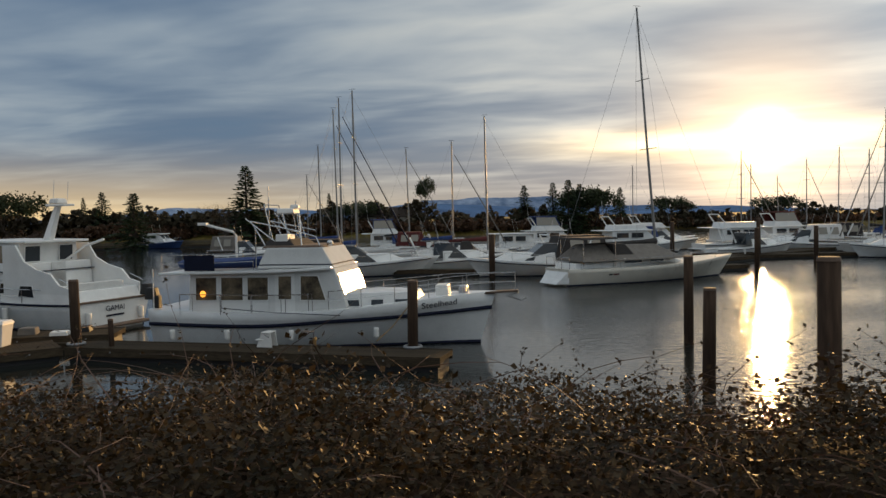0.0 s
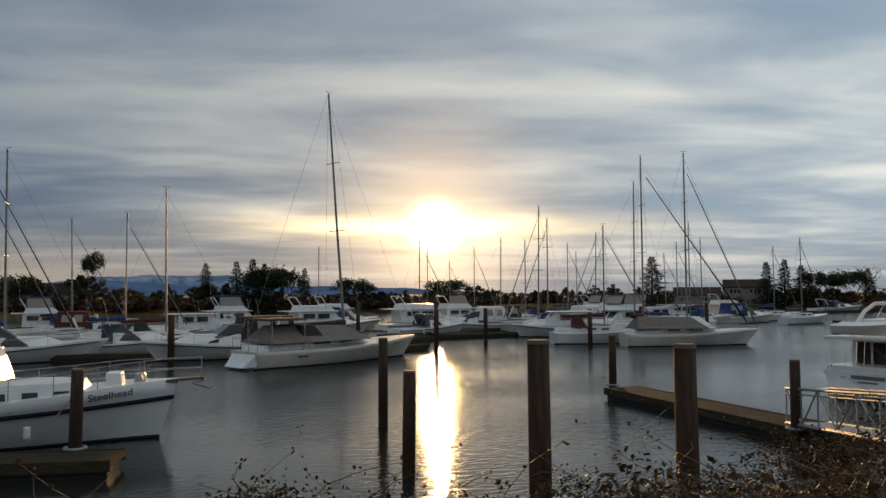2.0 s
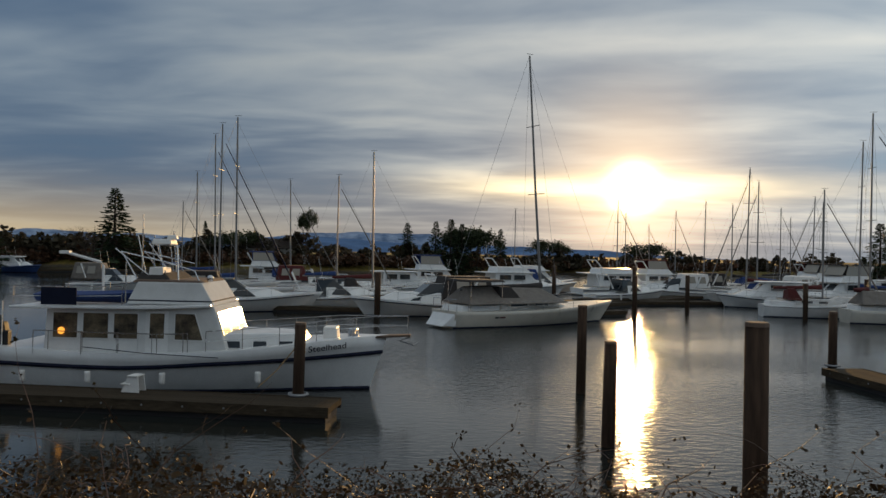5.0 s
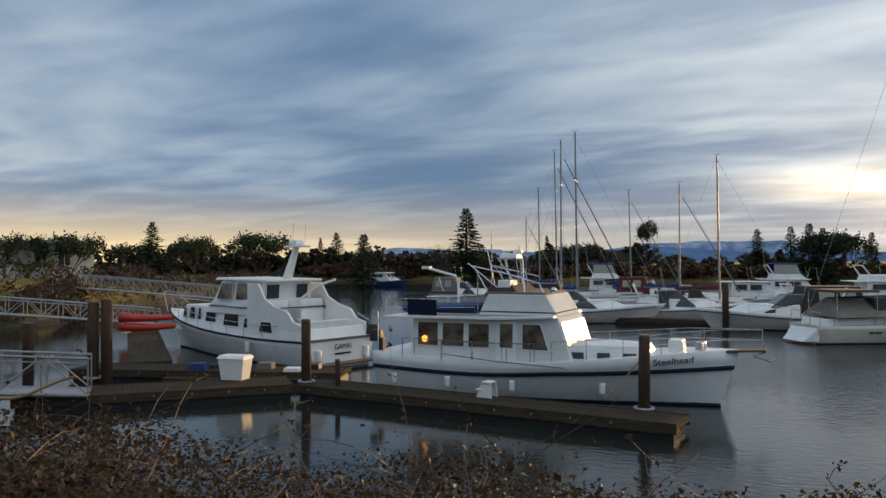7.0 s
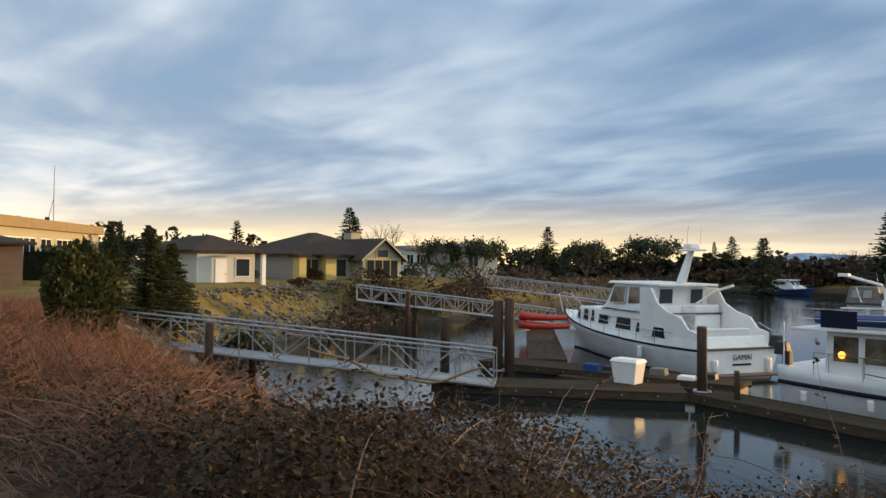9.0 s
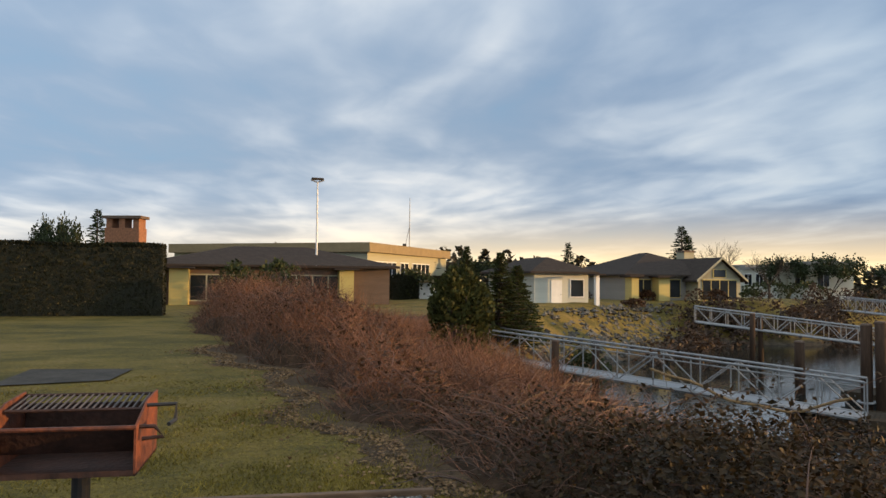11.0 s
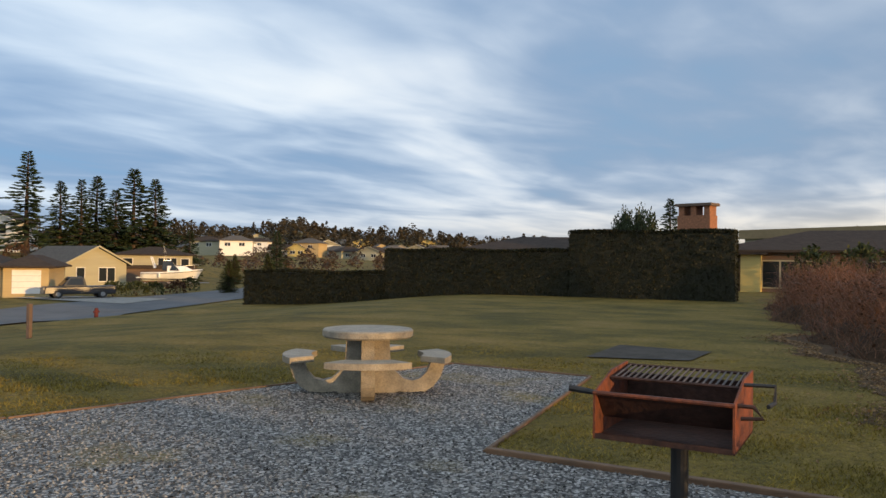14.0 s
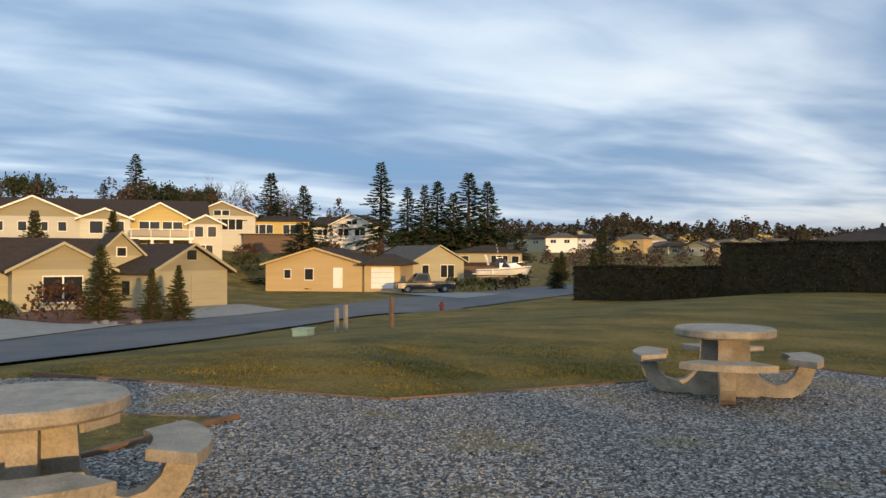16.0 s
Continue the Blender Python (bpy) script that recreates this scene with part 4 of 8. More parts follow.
    for pts in ([(4.6, -0.9, 3.7), (4.2, -0.75, 5.2)], [(4.6, 0.9, 3.7), (4.2, 0.75, 5.2)], [(4.2, -0.75, 5.2), (4.2, 0.75, 5.2)], [(5.0, -1.1, 3.62), (3.6, -1.1, 4.7)], [(4.5, -0.5, 4.9), (5.4, -0.4, 3.62)], [(5.2, 0.3, 3.6), (5.05, 0.3, 5.35)]):
        part("radar_arch_tube", tube(B(), pts, 0.022, 6), STEEL, t)
    part("horn", block(4.95, 5.3, 0.12, 5.06, 5.2, 0.03, 0.03, 0.03, bevel=0.03), WHITE, t)
    part("searchlight", shade_ball(0.12, (6.7, -0.8, 3.75), 0.12), STEEL, t)
    for y in (-0.9, -0.5):
        part("helm_seat", block(4.7, 5.2, 0.0 + 0.22, 3.6, 4.1, 0.0, 0.05, 0.02, bevel=0.03), WHITE, t).location.y = y
    # bow: pulpit, rails, windlass, seat
    part("bowsprit", solid(B(), [(12.0, -0.28, 1.78), (13.5, -0.16, 1.86), (13.5, 0.16, 1.86), (12.0, 0.28, 1.78)], [(12.0, -0.28, 1.86), (13.5, -0.16, 1.93), (13.5, 0.16, 1.93), (12.0, 0.28, 1.86)], 0.015), BROWNW, t)
    for sgn in (1, -1):
        pts = [(p[0], p[1] * sgn, p[2]) for p in sheer_pts(R, 12, 21)]
        rail(t, pts + [(13.4, 0.12 * sgn, 1.9)], 0.66, every=2)
        pts = [(p[0], p[1] * sgn, p[2]) for p in sheer_pts(R, 3, 11, 0.1)]
        rail(t, pts, 0.62, every=2, mid=False)
    part("anchor", tube(B(), [(13.5, 0, 1.84), (13.1, 0, 1.7), (13.6, 0.0, 1.55), (13.75, 0.18, 1.62)], 0.035, 6), GALV, t)
    part("windlass", block(11.3, 11.7, 0.18, 1.75, 2.1, 0.05, 0.05, 0.03), STEEL, t)
    part("deck_box", block(10.5, 11.0, 0.4, 1.7, 2.15, 0.05, 0.0, 0.02), WHITE, t)
    part("hatch", block(9.2, 9.8, 0.3, 1.72, 1.86, 0.03, 0.03, 0.02), GLASS, t)
    for x in (1.1, 3.2, 5.6, 8.6):
        fender(t, x, -2.08 if x < 8 else -1.75, 0.55 if x < 8 else 0.6, 0.10, 0.36)
    part("outboard_bracket", block(0.0, 0.25, 0.15, 1.2, 1.9, 0, 0, 0.02), BLACK, t).location.y = -1.3
    part("outboard_motor", block(-0.35, 0.15, 0.2, 1.75, 2.2, 0.1, 0.05, 0.05, bevel=0.06), BLACK, t).location.y = -1.2
    part("stern_pole", tube(B(), [(0.1, -1.5, 1.1), (0.1, -1.5, 2.9)], 0.02, 5), WHITE, t)
    part("mooring_line", tube(B(), [(9.8, -1.5, 1.6), (9.3, -2.2, 0.9), (8.9, -3.0, 0.5)], 0.02, 5), ROPE, t)
    part("mooring_line", tube(B(), [(3.0, -2.0, 1.5), (5.0, -2.1, 1.35), (7.4, -2.1, 1.25)], 0.015, 5), NAVY, t)
    # the name on the bow
    i = 18
    p, q = R[17][5].lerp(R[17][6], 0.1), R[19][5].lerp(R[19][6], 0.1)
    p, q = Vector((p.x, -p.y - 0.03, p.z)), Vector((q.x, -q.y - 0.03, q.z))
    ex = (q - p).normalized()
    up = (R[18][6] - R[18][5])
    up = Vector((up.x, -up.y, up.z))
    up = (up - ex * up.dot(ex)).normalized()
    m = Matrix((ex, up, ex.cross(up))).transposed().to_4x4()
    c = R[18][5].lerp(R[18][6], 0.1)
    m.translation = Vector((c.x, -c.y, c.z)) + ex.cross(up) * 0.03 + ex * 0.45
    writing("name_lettering", "Steelhead", 0.34, m, NAVY, t)
    return t


def shade_ball(r, c, rz=None):
    bm = B()
    bmesh.ops.create_uvsphere(bm, u_segments=10, v_segments=7, radius=r)
    for v in bm.verts:
        v.co = Vector((v.co.x, v.co.y, v.co.z * (rz or r) / r)) + Vector(c)
    return bm


def hull_into(ob, rings, m):
    """Fill an empty mesh object with a small closed hull, crowned on top."""
    bm = B()
    L = [[bm.verts.new(m @ Vector((p.x, p.y, p.z))) for p in r] for r in rings]
    Rr = [[bm.verts.new(m @ Vector((p.x, -p.y, p.z))) for p in r] for r in rings]
    top = [bm.verts.new(m @ Vector((r[6].x, 0, r[6].z + 0.16))) for r in rings]
    for i in range(len(rings) - 1):
        for k in range(6):
            bm.faces.new((L[i][k], L[i][k + 1], L[i + 1][k + 1], L[i + 1][k]))
            bm.faces.new((Rr[i][k], Rr[i + 1][k], Rr[i + 1][k + 1], Rr[i][k + 1]))
        bm.faces.new((L[i][6], top[i], top[i + 1], L[i + 1][6]))
        bm.faces.new((Rr[i][6], Rr[i + 1][6], top[i + 1], top[i]))
    bm.faces.new(L[0] + [top[0]] + Rr[0][::-1])
    bmesh.ops.recalc_face_normals(bm, faces=bm.faces[:])
    bm.to_mesh(ob.data)
    bm.free()


def gamai():
    t = thing("motor_yacht", "white wheelhouse motor yacht with aft deck moored stern-on", "boat", at_heading(-14.5, 33.9, WZ, -0.915, 0.40))
    L = 14.2
    R = hull_rings(L, 4.5, 1.25, 2.15, 0.9, 0.7, 0.3, 22, 1.3)
    hull(t, R, GELCOAT, stripe=NAVY, stripe_at=0.92, stripe_w=0.05, boot=NAVY)
    part("lower_cabin", block(3.3, 12.2, 1.88, 1.1, 2.5, 1.1, 0.0, 0.06, 1.0), GELCOAT, t)
    part("main_deckhouse", block(3.35, 8.8, 1.86, 2.2, 2.95, 0.9, 0.0, 0.06, 1.42), GELCOAT, t)
    part("aft_deck_wing", block(0.35, 3.4, 2.02, 1.2, 1.75, 0.0, 0.25, 0.06), GELCOAT, t)
    part("wheelhouse", block(4.0, 8.0, 1.65, 2.6, 3.85, 0.75, -0.1, 0.14, 1.5), GELCOAT, t)
    part("roof", solid(B(), [(3.3, -1.7, 3.82), (7.6, -1.55, 3.86), (7.6, 1.55, 3.86), (3.3, 1.7, 3.82)], [(3.3, -1.7, 3.93), (7.5, -1.5, 3.98), (7.5, 1.5, 3.98), (3.3, 1.7, 3.93)], 0.03), GELCOAT, t)
    for sgn in (-1, 1):
        wing = [(0.45, 1.2), (4.4, 1.2), (4.4, 3.75), (3.6, 3.75), (3.1, 3.05), (2.4, 2.72), (1.5, 2.5), (1.05, 2.05), (0.45, 1.9)]
        bm = solid(B(), [(x, sgn * 1.97, z) for x, z in wing], [(x, sgn * 1.88, z - 0.001) for x, z in wing])
        bmesh.ops.recalc_face_normals(bm, faces=bm.faces[:])
        part("side_wing", bm, GELCOAT, t)
        part("stern_rail", tube(B(), [(0.2, sgn * 1.9, 1.3), (0.2, sgn * 1.9, 2.0), (1.0, sgn * 1.92, 2.3)], 0.02, 6), STEEL, t)
    for sgn in (-1, 1):
        a, b, c, d = (2.5, sgn * 1.972, 1.5), (3.5, sgn * 1.972, 1.5), (3.35, sgn * 1.972, 2.0), (2.6, sgn * 1.972, 2.0)
        pane(t, (a, b, c, d) if sgn < 0 else (b, a, d, c), border=0.02)
    part("cap_rail", solid(B(), [(-0.06, -2.02, 1.24), (0.2, -2.05, 1.24), (0.2, 2.05, 1.24), (-0.06, 2.02, 1.24)], [(-0.06, -2.02, 1.31), (0.2, -2.05, 1.31), (0.2, 2.05, 1.31), (-0.06, 2.02, 1.31)]), BROWNW, t)
    yw = lambda z: 1.65 - 0.14 * (z - 2.6) / 1.25 - 0.02
    side_windows(t, ((4.25, 5.85),), 2.9, 3.74, yw, border=0.03, glass=CABIN)
    side_windows(t, ((6.1, 7.4),), 2.9, 3.74, yw, slope=-0.3, border=0.03, glass=CABIN)
    for y0, y1 in ((-1.35, -0.5), (-0.42, 0.42), (0.5, 1.35)):
        k = lambda z: 8.0 - 0.75 * (z - 2.6) / 1.25 + 0.02
        pane(t, ((k(3.0), y0, 3.0), (k(3.0), y1, 3.0), (k(3.68), y1, 3.68), (k(3.68), y0, 3.68)), name="windscreen")
    for x0, x1, z0, z1 in ((4.6, 5.1, 1.6, 2.08), (5.5, 7.0, 1.62, 2.22), (7.7, 8.8, 1.72, 2.4), (9.2, 9.6, 1.76, 2.4), (9.85, 10.5, 1.76, 2.4), (10.75, 11.2, 1.78, 2.36)):
        k = lambda x: lerp(1.98, 1.0, (x - 2.2) / 10.0) - 0.018
        for sgn in (-1, 1):
            a, b, c, d = (x0, sgn * k(x0), z0), (x1, sgn * k(x1), z0), (x1 - 0.15, sgn * k(x1), z1), (x0, sgn * k(x0), z1)
            pane(t, (a, b, c, d) if sgn < 0 else (b, a, d, c), border=0.02)
    part("house_stripe", solid(B(), [(3.2, -1.95, 2.55), (8.3, -1.5, 2.55), (8.3, 1.5, 2.55), (3.2, 1.95, 2.55)], [(3.2, -1.95, 2.58), (8.3, -1.5, 2.58), (8.3, 1.5, 2.58), (3.2, 1.95, 2.58)]), NAVY, t)
    # aft bulkhead door and seats
    part("aft_door", plate(B(), [(3.33, 0.4, 1.8), (3.33, -0.35, 1.8), (3.33, -0.35, 2.92), (3.33, 0.4, 2.92)], 0.03), DECK, t)
    for y in (-1.3, 0.95):
        part("locker_door", plate(B(), [(3.33, y + 0.45, 1.85), (3.33, y - 0.1, 1.85), (3.33, y - 0.1, 2.5), (3.33, y + 0.45, 2.5)], 0.02), MATTE_GEL, t)
    pane(t, ((3.94, 1.3, 2.95), (3.94, 0.45, 2.95), (3.88, 0.45, 3.72), (3.88, 1.3, 3.72)), name="aft_window")
    pane(t, ((3.94, -0.5, 2.95), (3.94, -1.3, 2.95), (3.88, -1.3, 3.72), (3.88, -0.5, 3.72)), name="aft_window")
    part("deck_seat", block(0.75, 1.35, 1.3, 1.74, 2.05, 0.05, 0.05, 0.03), DECK, t)
    part("mast", solid(B(), [(3.7, -0.14, 3.9), (4.15, -0.14, 3.9), (4.15, 0.14, 3.9), (3.7, 0.14, 3.9)], [(3.1, -0.1, 5.45), (3.35, -0.1, 5.45), (3.35, 0.1, 5.45), (3.1, 0.1, 5.45)], 0.03), GELCOAT, t)
    part("crosstree", block(2.5, 3.7, 0.3, 5.45, 5.55, 0, 0, 0.02), WHITE, t)
    part("radar_dome", block(2.9, 3.5, 0.3, 5.57, 5.8, 0.05, 0.05, 0.06, bevel=0.06), WHITE, t)
    part("boom", tube(B(), [(3.8, 0, 2.0), (3.7, -0.6, 2.9), (2.9, -1.1, 3.6), (1.9, -1.3, 3.9)], 0.06, 8), GELCOAT, t)
    for k in (-0.4, 0.35):
        part("aerial", tube(B(), [(3.1, k, 5.5), (3.0, k, 6.6)], 0.012, 4), WHITE, t)
    for sgn in (1, -1):
        rail(t, [(p[0], p[1] * sgn, p[2]) for p in sheer_pts(R, 3, 22)], 0.62, every=2)
    part("bow_pulpit", tube(B(), [(13.0, -0.9, 2.0), (14.3, -0.4, 3.0), (14.6, 0, 3.1), (14.3, 0.4, 3.0), (13.0, 0.9, 2.0)], 0.02, 6), STEEL, t)
    part("outboard_motor", block(-0.5, 0.05, 0.22, 1.35, 1.85, 0.1, 0.05, 0.05, bevel=0.06), BLACK, t).location.y = -1.7
    part("swim_step", block(-0.5, 0.05, 1.8, 0.15, 0.25, 0, 0, 0), BROWNW, t)
    for y in (-1.4, 1.5):
        fender(t, -0.1, y, 0.6, 0.12)
    fender(t, 4.0, 2.25, 0.8, 0.12)
    m = Matrix(((0, 0, -1, -0.05), (-1, 0, 0, 0.0), (0, 1, 0, 0.82), (0, 0, 0, 1)))
    writing("name_lettering", "GAMAI", 0.34, m, NAVY, t)
    part("port_lettering_bar", plate(B(), [(-0.03, 0.5, 0.58), (-0.03, -0.5, 0.58), (-0.03, -0.5, 0.66), (-0.03, 0.5, 0.66)], 0.006), NAVY, t)
    return t


def stern_yacht():
    t = thing("motor_yacht", "white flybridge motor yacht with stern arch and tender", "boat", at_heading(29.7, 24.8, WZ, 0.86, 0.10))
    R = hull_rings(13.0, 4.4, 1.1, 1.7, 0.92, 0.6, 0.15, 18, 1.2)
    hull(t, R, GELCOAT, stripe=NAVY, stripe_at=0.6, stripe_w=0.03, boot=NAVY)
    part("swim_platform", block(-0.8, 0.05, 1.95, 0.2, 0.32, 0, 0, 0), GELCOAT, t)
    part("saloon", block(1.6, 8.6, 1.75, 1.0, 2.55, 1.6, 0.0, 0.08, 1.4), GELCOAT, t)
    part("aft_roof", solid(B(), [(-0.1, -1.95, 2.5), (6.4, -1.95, 2.55), (6.4, 1.95, 2.55), (-0.1, 1.95, 2.5)], [(-0.1, -1.95, 2.64), (6.4, -1.95, 2.7), (6.4, 1.95, 2.7), (-0.1, 1.95, 2.64)], 0.04), GELCOAT, t)
    part("flybridge", block(2.2, 6.9, 1.75, 2.66, 3.35, 0.9, 0.15, 0.1), GELCOAT, t)
    part("side_bulwark", block(0.1, 1.8, 2.0, 1.0, 1.35, 0, 0, 0.05), GELCOAT, t)
    side_windows(t, ((1.9, 3.3), (3.5, 4.9), (5.1, 6.3)), 1.45, 2.35, lambda z: 1.75 - 0.08 * (z - 1) / 1.55)
    for y0, y1 in ((-1.45, -0.75), (-0.7, 0.0), (0.05, 0.7), (0.75, 1.45)):
        pane(t, ((1.58, y1, 1.3), (1.58, y0, 1.3), (1.6, y0, 2.4), (1.6, y1, 2.4)), name="aft_window")
    for sgn in (-1, 1):
        part("arch_leg", tube(B(), [(1.6, 1.7 * sgn, 2.7), (2.6, 1.65 * sgn, 3.7), (3.2, 1.5 * sgn, 4.05)], 0.09, 8), GELCOAT, t)
        part("ladder_rail", tube(B(), [(0.9, 0.9 + 0.18 * sgn, 1.1), (1.1, 0.9 + 0.18 * sgn, 2.6)], 0.02, 6), STEEL, t)
        rail(t, [(p[0], p[1] * sgn, p[2]) for p in sheer_pts(R, 2, 17)], 0.62, every=2)
    part("arch_top", tube(B(), [(3.2, 1.5, 4.05), (3.3, 0, 4.12), (3.2, -1.5, 4.05)], 0.09, 8), GELCOAT, t)
    part("bimini_frame", tube(B(), [(3.4, -1.6, 3.3), (4.2, -1.6, 4.1), (4.2, 1.6, 4.1), (3.4, 1.6, 3.3)], 0.025, 6), STEEL, t)
    part("radar_dome", block(3.0, 3.5, 0.3, 4.14, 4.36, 0.05, 0.05, 0.05), WHITE, t)
    part("helm_seat", block(2.6, 3.1, 0.4, 3.0, 3.9, 0.1, 0.0, 0.04), WHITE, t)
    part("helm_cover", block(3.5, 4.6, 0.8, 3.2, 3.8, 0.3, 0.2, 0.2, bevel=0.1), DARK_CANVAS, t)
    d = part("tender", B(), WHITE, t, "grey inflatable tender with outboard on the aft roof")
    hull_into(d, hull_rings(2.9, 1.3, 0.38, 0.5, 0.95, 0.05, 0.05, 8, 0.35), Matrix.Translation((0.3, 1.5, 2.75)) @ Matrix.Rotation(-1.57, 4, "Z"))
    part("tender_outboard", block(0.0, 0.45, 0.18, 2.7, 3.35, 0.05, 0.05, 0.04, bevel=0.05), BLACK, t).location.y = 1.45
    for k in (-0.8, 0.6):
        part("aerial", tube(B(), [(3.2, k, 4.1), (3.0, k, 6.6)], 0.012, 4), WHITE, t)
    part("name_lettering_bar", plate(B(), [(-0.02, 0.75, 0.82), (-0.02, -0.75, 0.82), (-0.02, -0.75, 0.98), (-0.02, 0.75, 0.98)], 0.006), GREY_CANVAS, t)
    part("port_lettering_bar", plate(B(), [(-0.02, 0.45, 0.66), (-0.02, -0.45, 0.66), (-0.02, -0.45, 0.73), (-0.02, 0.45, 0.73)], 0.006), GREY_CANVAS, t)
    for x in (1.5, 5.0):
        fender(t, x, -2.25, 0.6, 0.14)
    return t


def sailboat(x, y, hx, hy, L, mast, at=0.42, cover=BLUE_CANVAS, rake=0.0, tent=None, hull_mat=None, label="white sailing yacht with furled sail under a cover", furl=True, group="moored sailing yachts", dodger=None):
    t = thing("sailing_yacht", label, "sailboat", at_heading(x, y, WZ, hx, hy), group)
    bm_ = L * 0.29
    R = hull_rings(L, bm_, 0.95 + 0.01 * L, 1.1 + 0.03 * L, 0.68, 0.5, 0.2, 16, 1.1 + L * 0.03)
    hull(t, R, hull_mat or GELCOAT, boot=NAVY, stripe=NAVY if L < 12 else None, stripe_at=0.4, stripe_w=0.02)
    dz = 1.0 + 0.015 * L
    part("coachroof", block(L * 0.24, L * 0.70, bm_ * 0.30, dz - 0.2, dz + 0.42, L * 0.12, 0.1, 0.1, bm_ * 0.16), DECK, t)
    part("cockpit_coaming", block(L * 0.04, L * 0.25, bm_ * 0.28, dz - 0.15, dz + 0.22, 0, 0.1, 0.05), GELCOAT, t)
    side_windows(t, ((L * 0.30, L * 0.40), (L * 0.44, L * 0.52)), dz + 0.08, dz + 0.28, lambda z: bm_ * 0.27, border=0.03)
    mx = L * at
    m = part("mast", tube(B(), [(mx, 0, dz), (mx - rake * 0.5, 0, mast * 0.5), (mx - rake, 0, mast)], 0.10 if mast > 12 else 0.085, 8, 0.06), ALU, t)
    for k, w in ((0.45, 0.9), (0.72, 0.7)):
        zz = dz + (mast - dz) * k
        part("spreader", tube(B(), [(mx - rake * k, -w, zz), (mx - rake * k, w, zz)], 0.03, 5), ALU, t)
    part("masthead_vane", tube(B(), [(mx - rake - 0.25, 0, mast + 0.1), (mx - rake + 0.3, 0, mast + 0.12)], 0.015, 4), BLACK, t)
    part("boom", tube(B(), [(mx, 0, dz + 1.1), (L * 0.08, 0, dz + 1.2)], 0.07, 6), ALU, t)
    if cover:
        bm = B()
        tube(bm, [(mx - 0.1, 0, dz + 1.45), (mx - 1.2, 0, dz + 1.4), (L * 0.1, 0, dz + 1.3)], 0.22, 8, 0.12)
        shade(part("sail_cover", bm, cover, t))
    for a, b in (((L * 0.99, 0, dz + 0.4), 0.97), ((0.05, 0, dz), 1.0)):
        part("stay", tube(B(), [a, (mx - rake * b, 0, dz + (mast - dz) * b)], 0.009, 4), GALV, t)
    if furl:
        a, b = Vector((L * 0.97, 0, dz + 0.8)), Vector((mx - rake, 0, mast * 0.93))
        part("furled_jib", tube(B(), [a, a.lerp(b, 0.3), a.lerp(b, 0.95)], 0.075, 6, 0.035), NAVY if L > 11 else GREY_CANVAS, t)
    for sgn in (-1, 1):
        part("shroud", tube(B(), [(mx - 0.15, sgn * bm_ * 0.46, dz), (mx - rake * 0.72, sgn * 0.7, dz + (mast - dz) * 0.72), (mx - rake, 0, mast * 0.98)], 0.009, 3), GALV, t)
        rail(t, [(p[0], p[1] * sgn, p[2]) for p in sheer_pts(R, 1, 15, 0.06)], 0.6, r=0.012, every=3)
    if tent:
        bm = B()
        z0 = dz + 0.3
        solid(bm, [(L * 0.06, -bm_ * 0.42, z0), (L * 0.62, -bm_ * 0.4, z0), (L * 0.62, bm_ * 0.4, z0), (L * 0.06, bm_ * 0.42, z0)],
              [(L * 0.1, -0.25, dz + 1.4), (L * 0.52, -0.2, dz + 1.3), (L * 0.52, 0.2, dz + 1.3), (L * 0.1, 0.25, dz + 1.4)], 0.15)
        part("boat_tent", bm, tent, t)
    if dodger:
        part("sprayhood", block(L * 0.2, L * 0.32, bm_ * 0.3, dz + 0.3, dz + 1.3, 0.6, 0.0, 0.25, bevel=0.12), dodger, t)
    return t


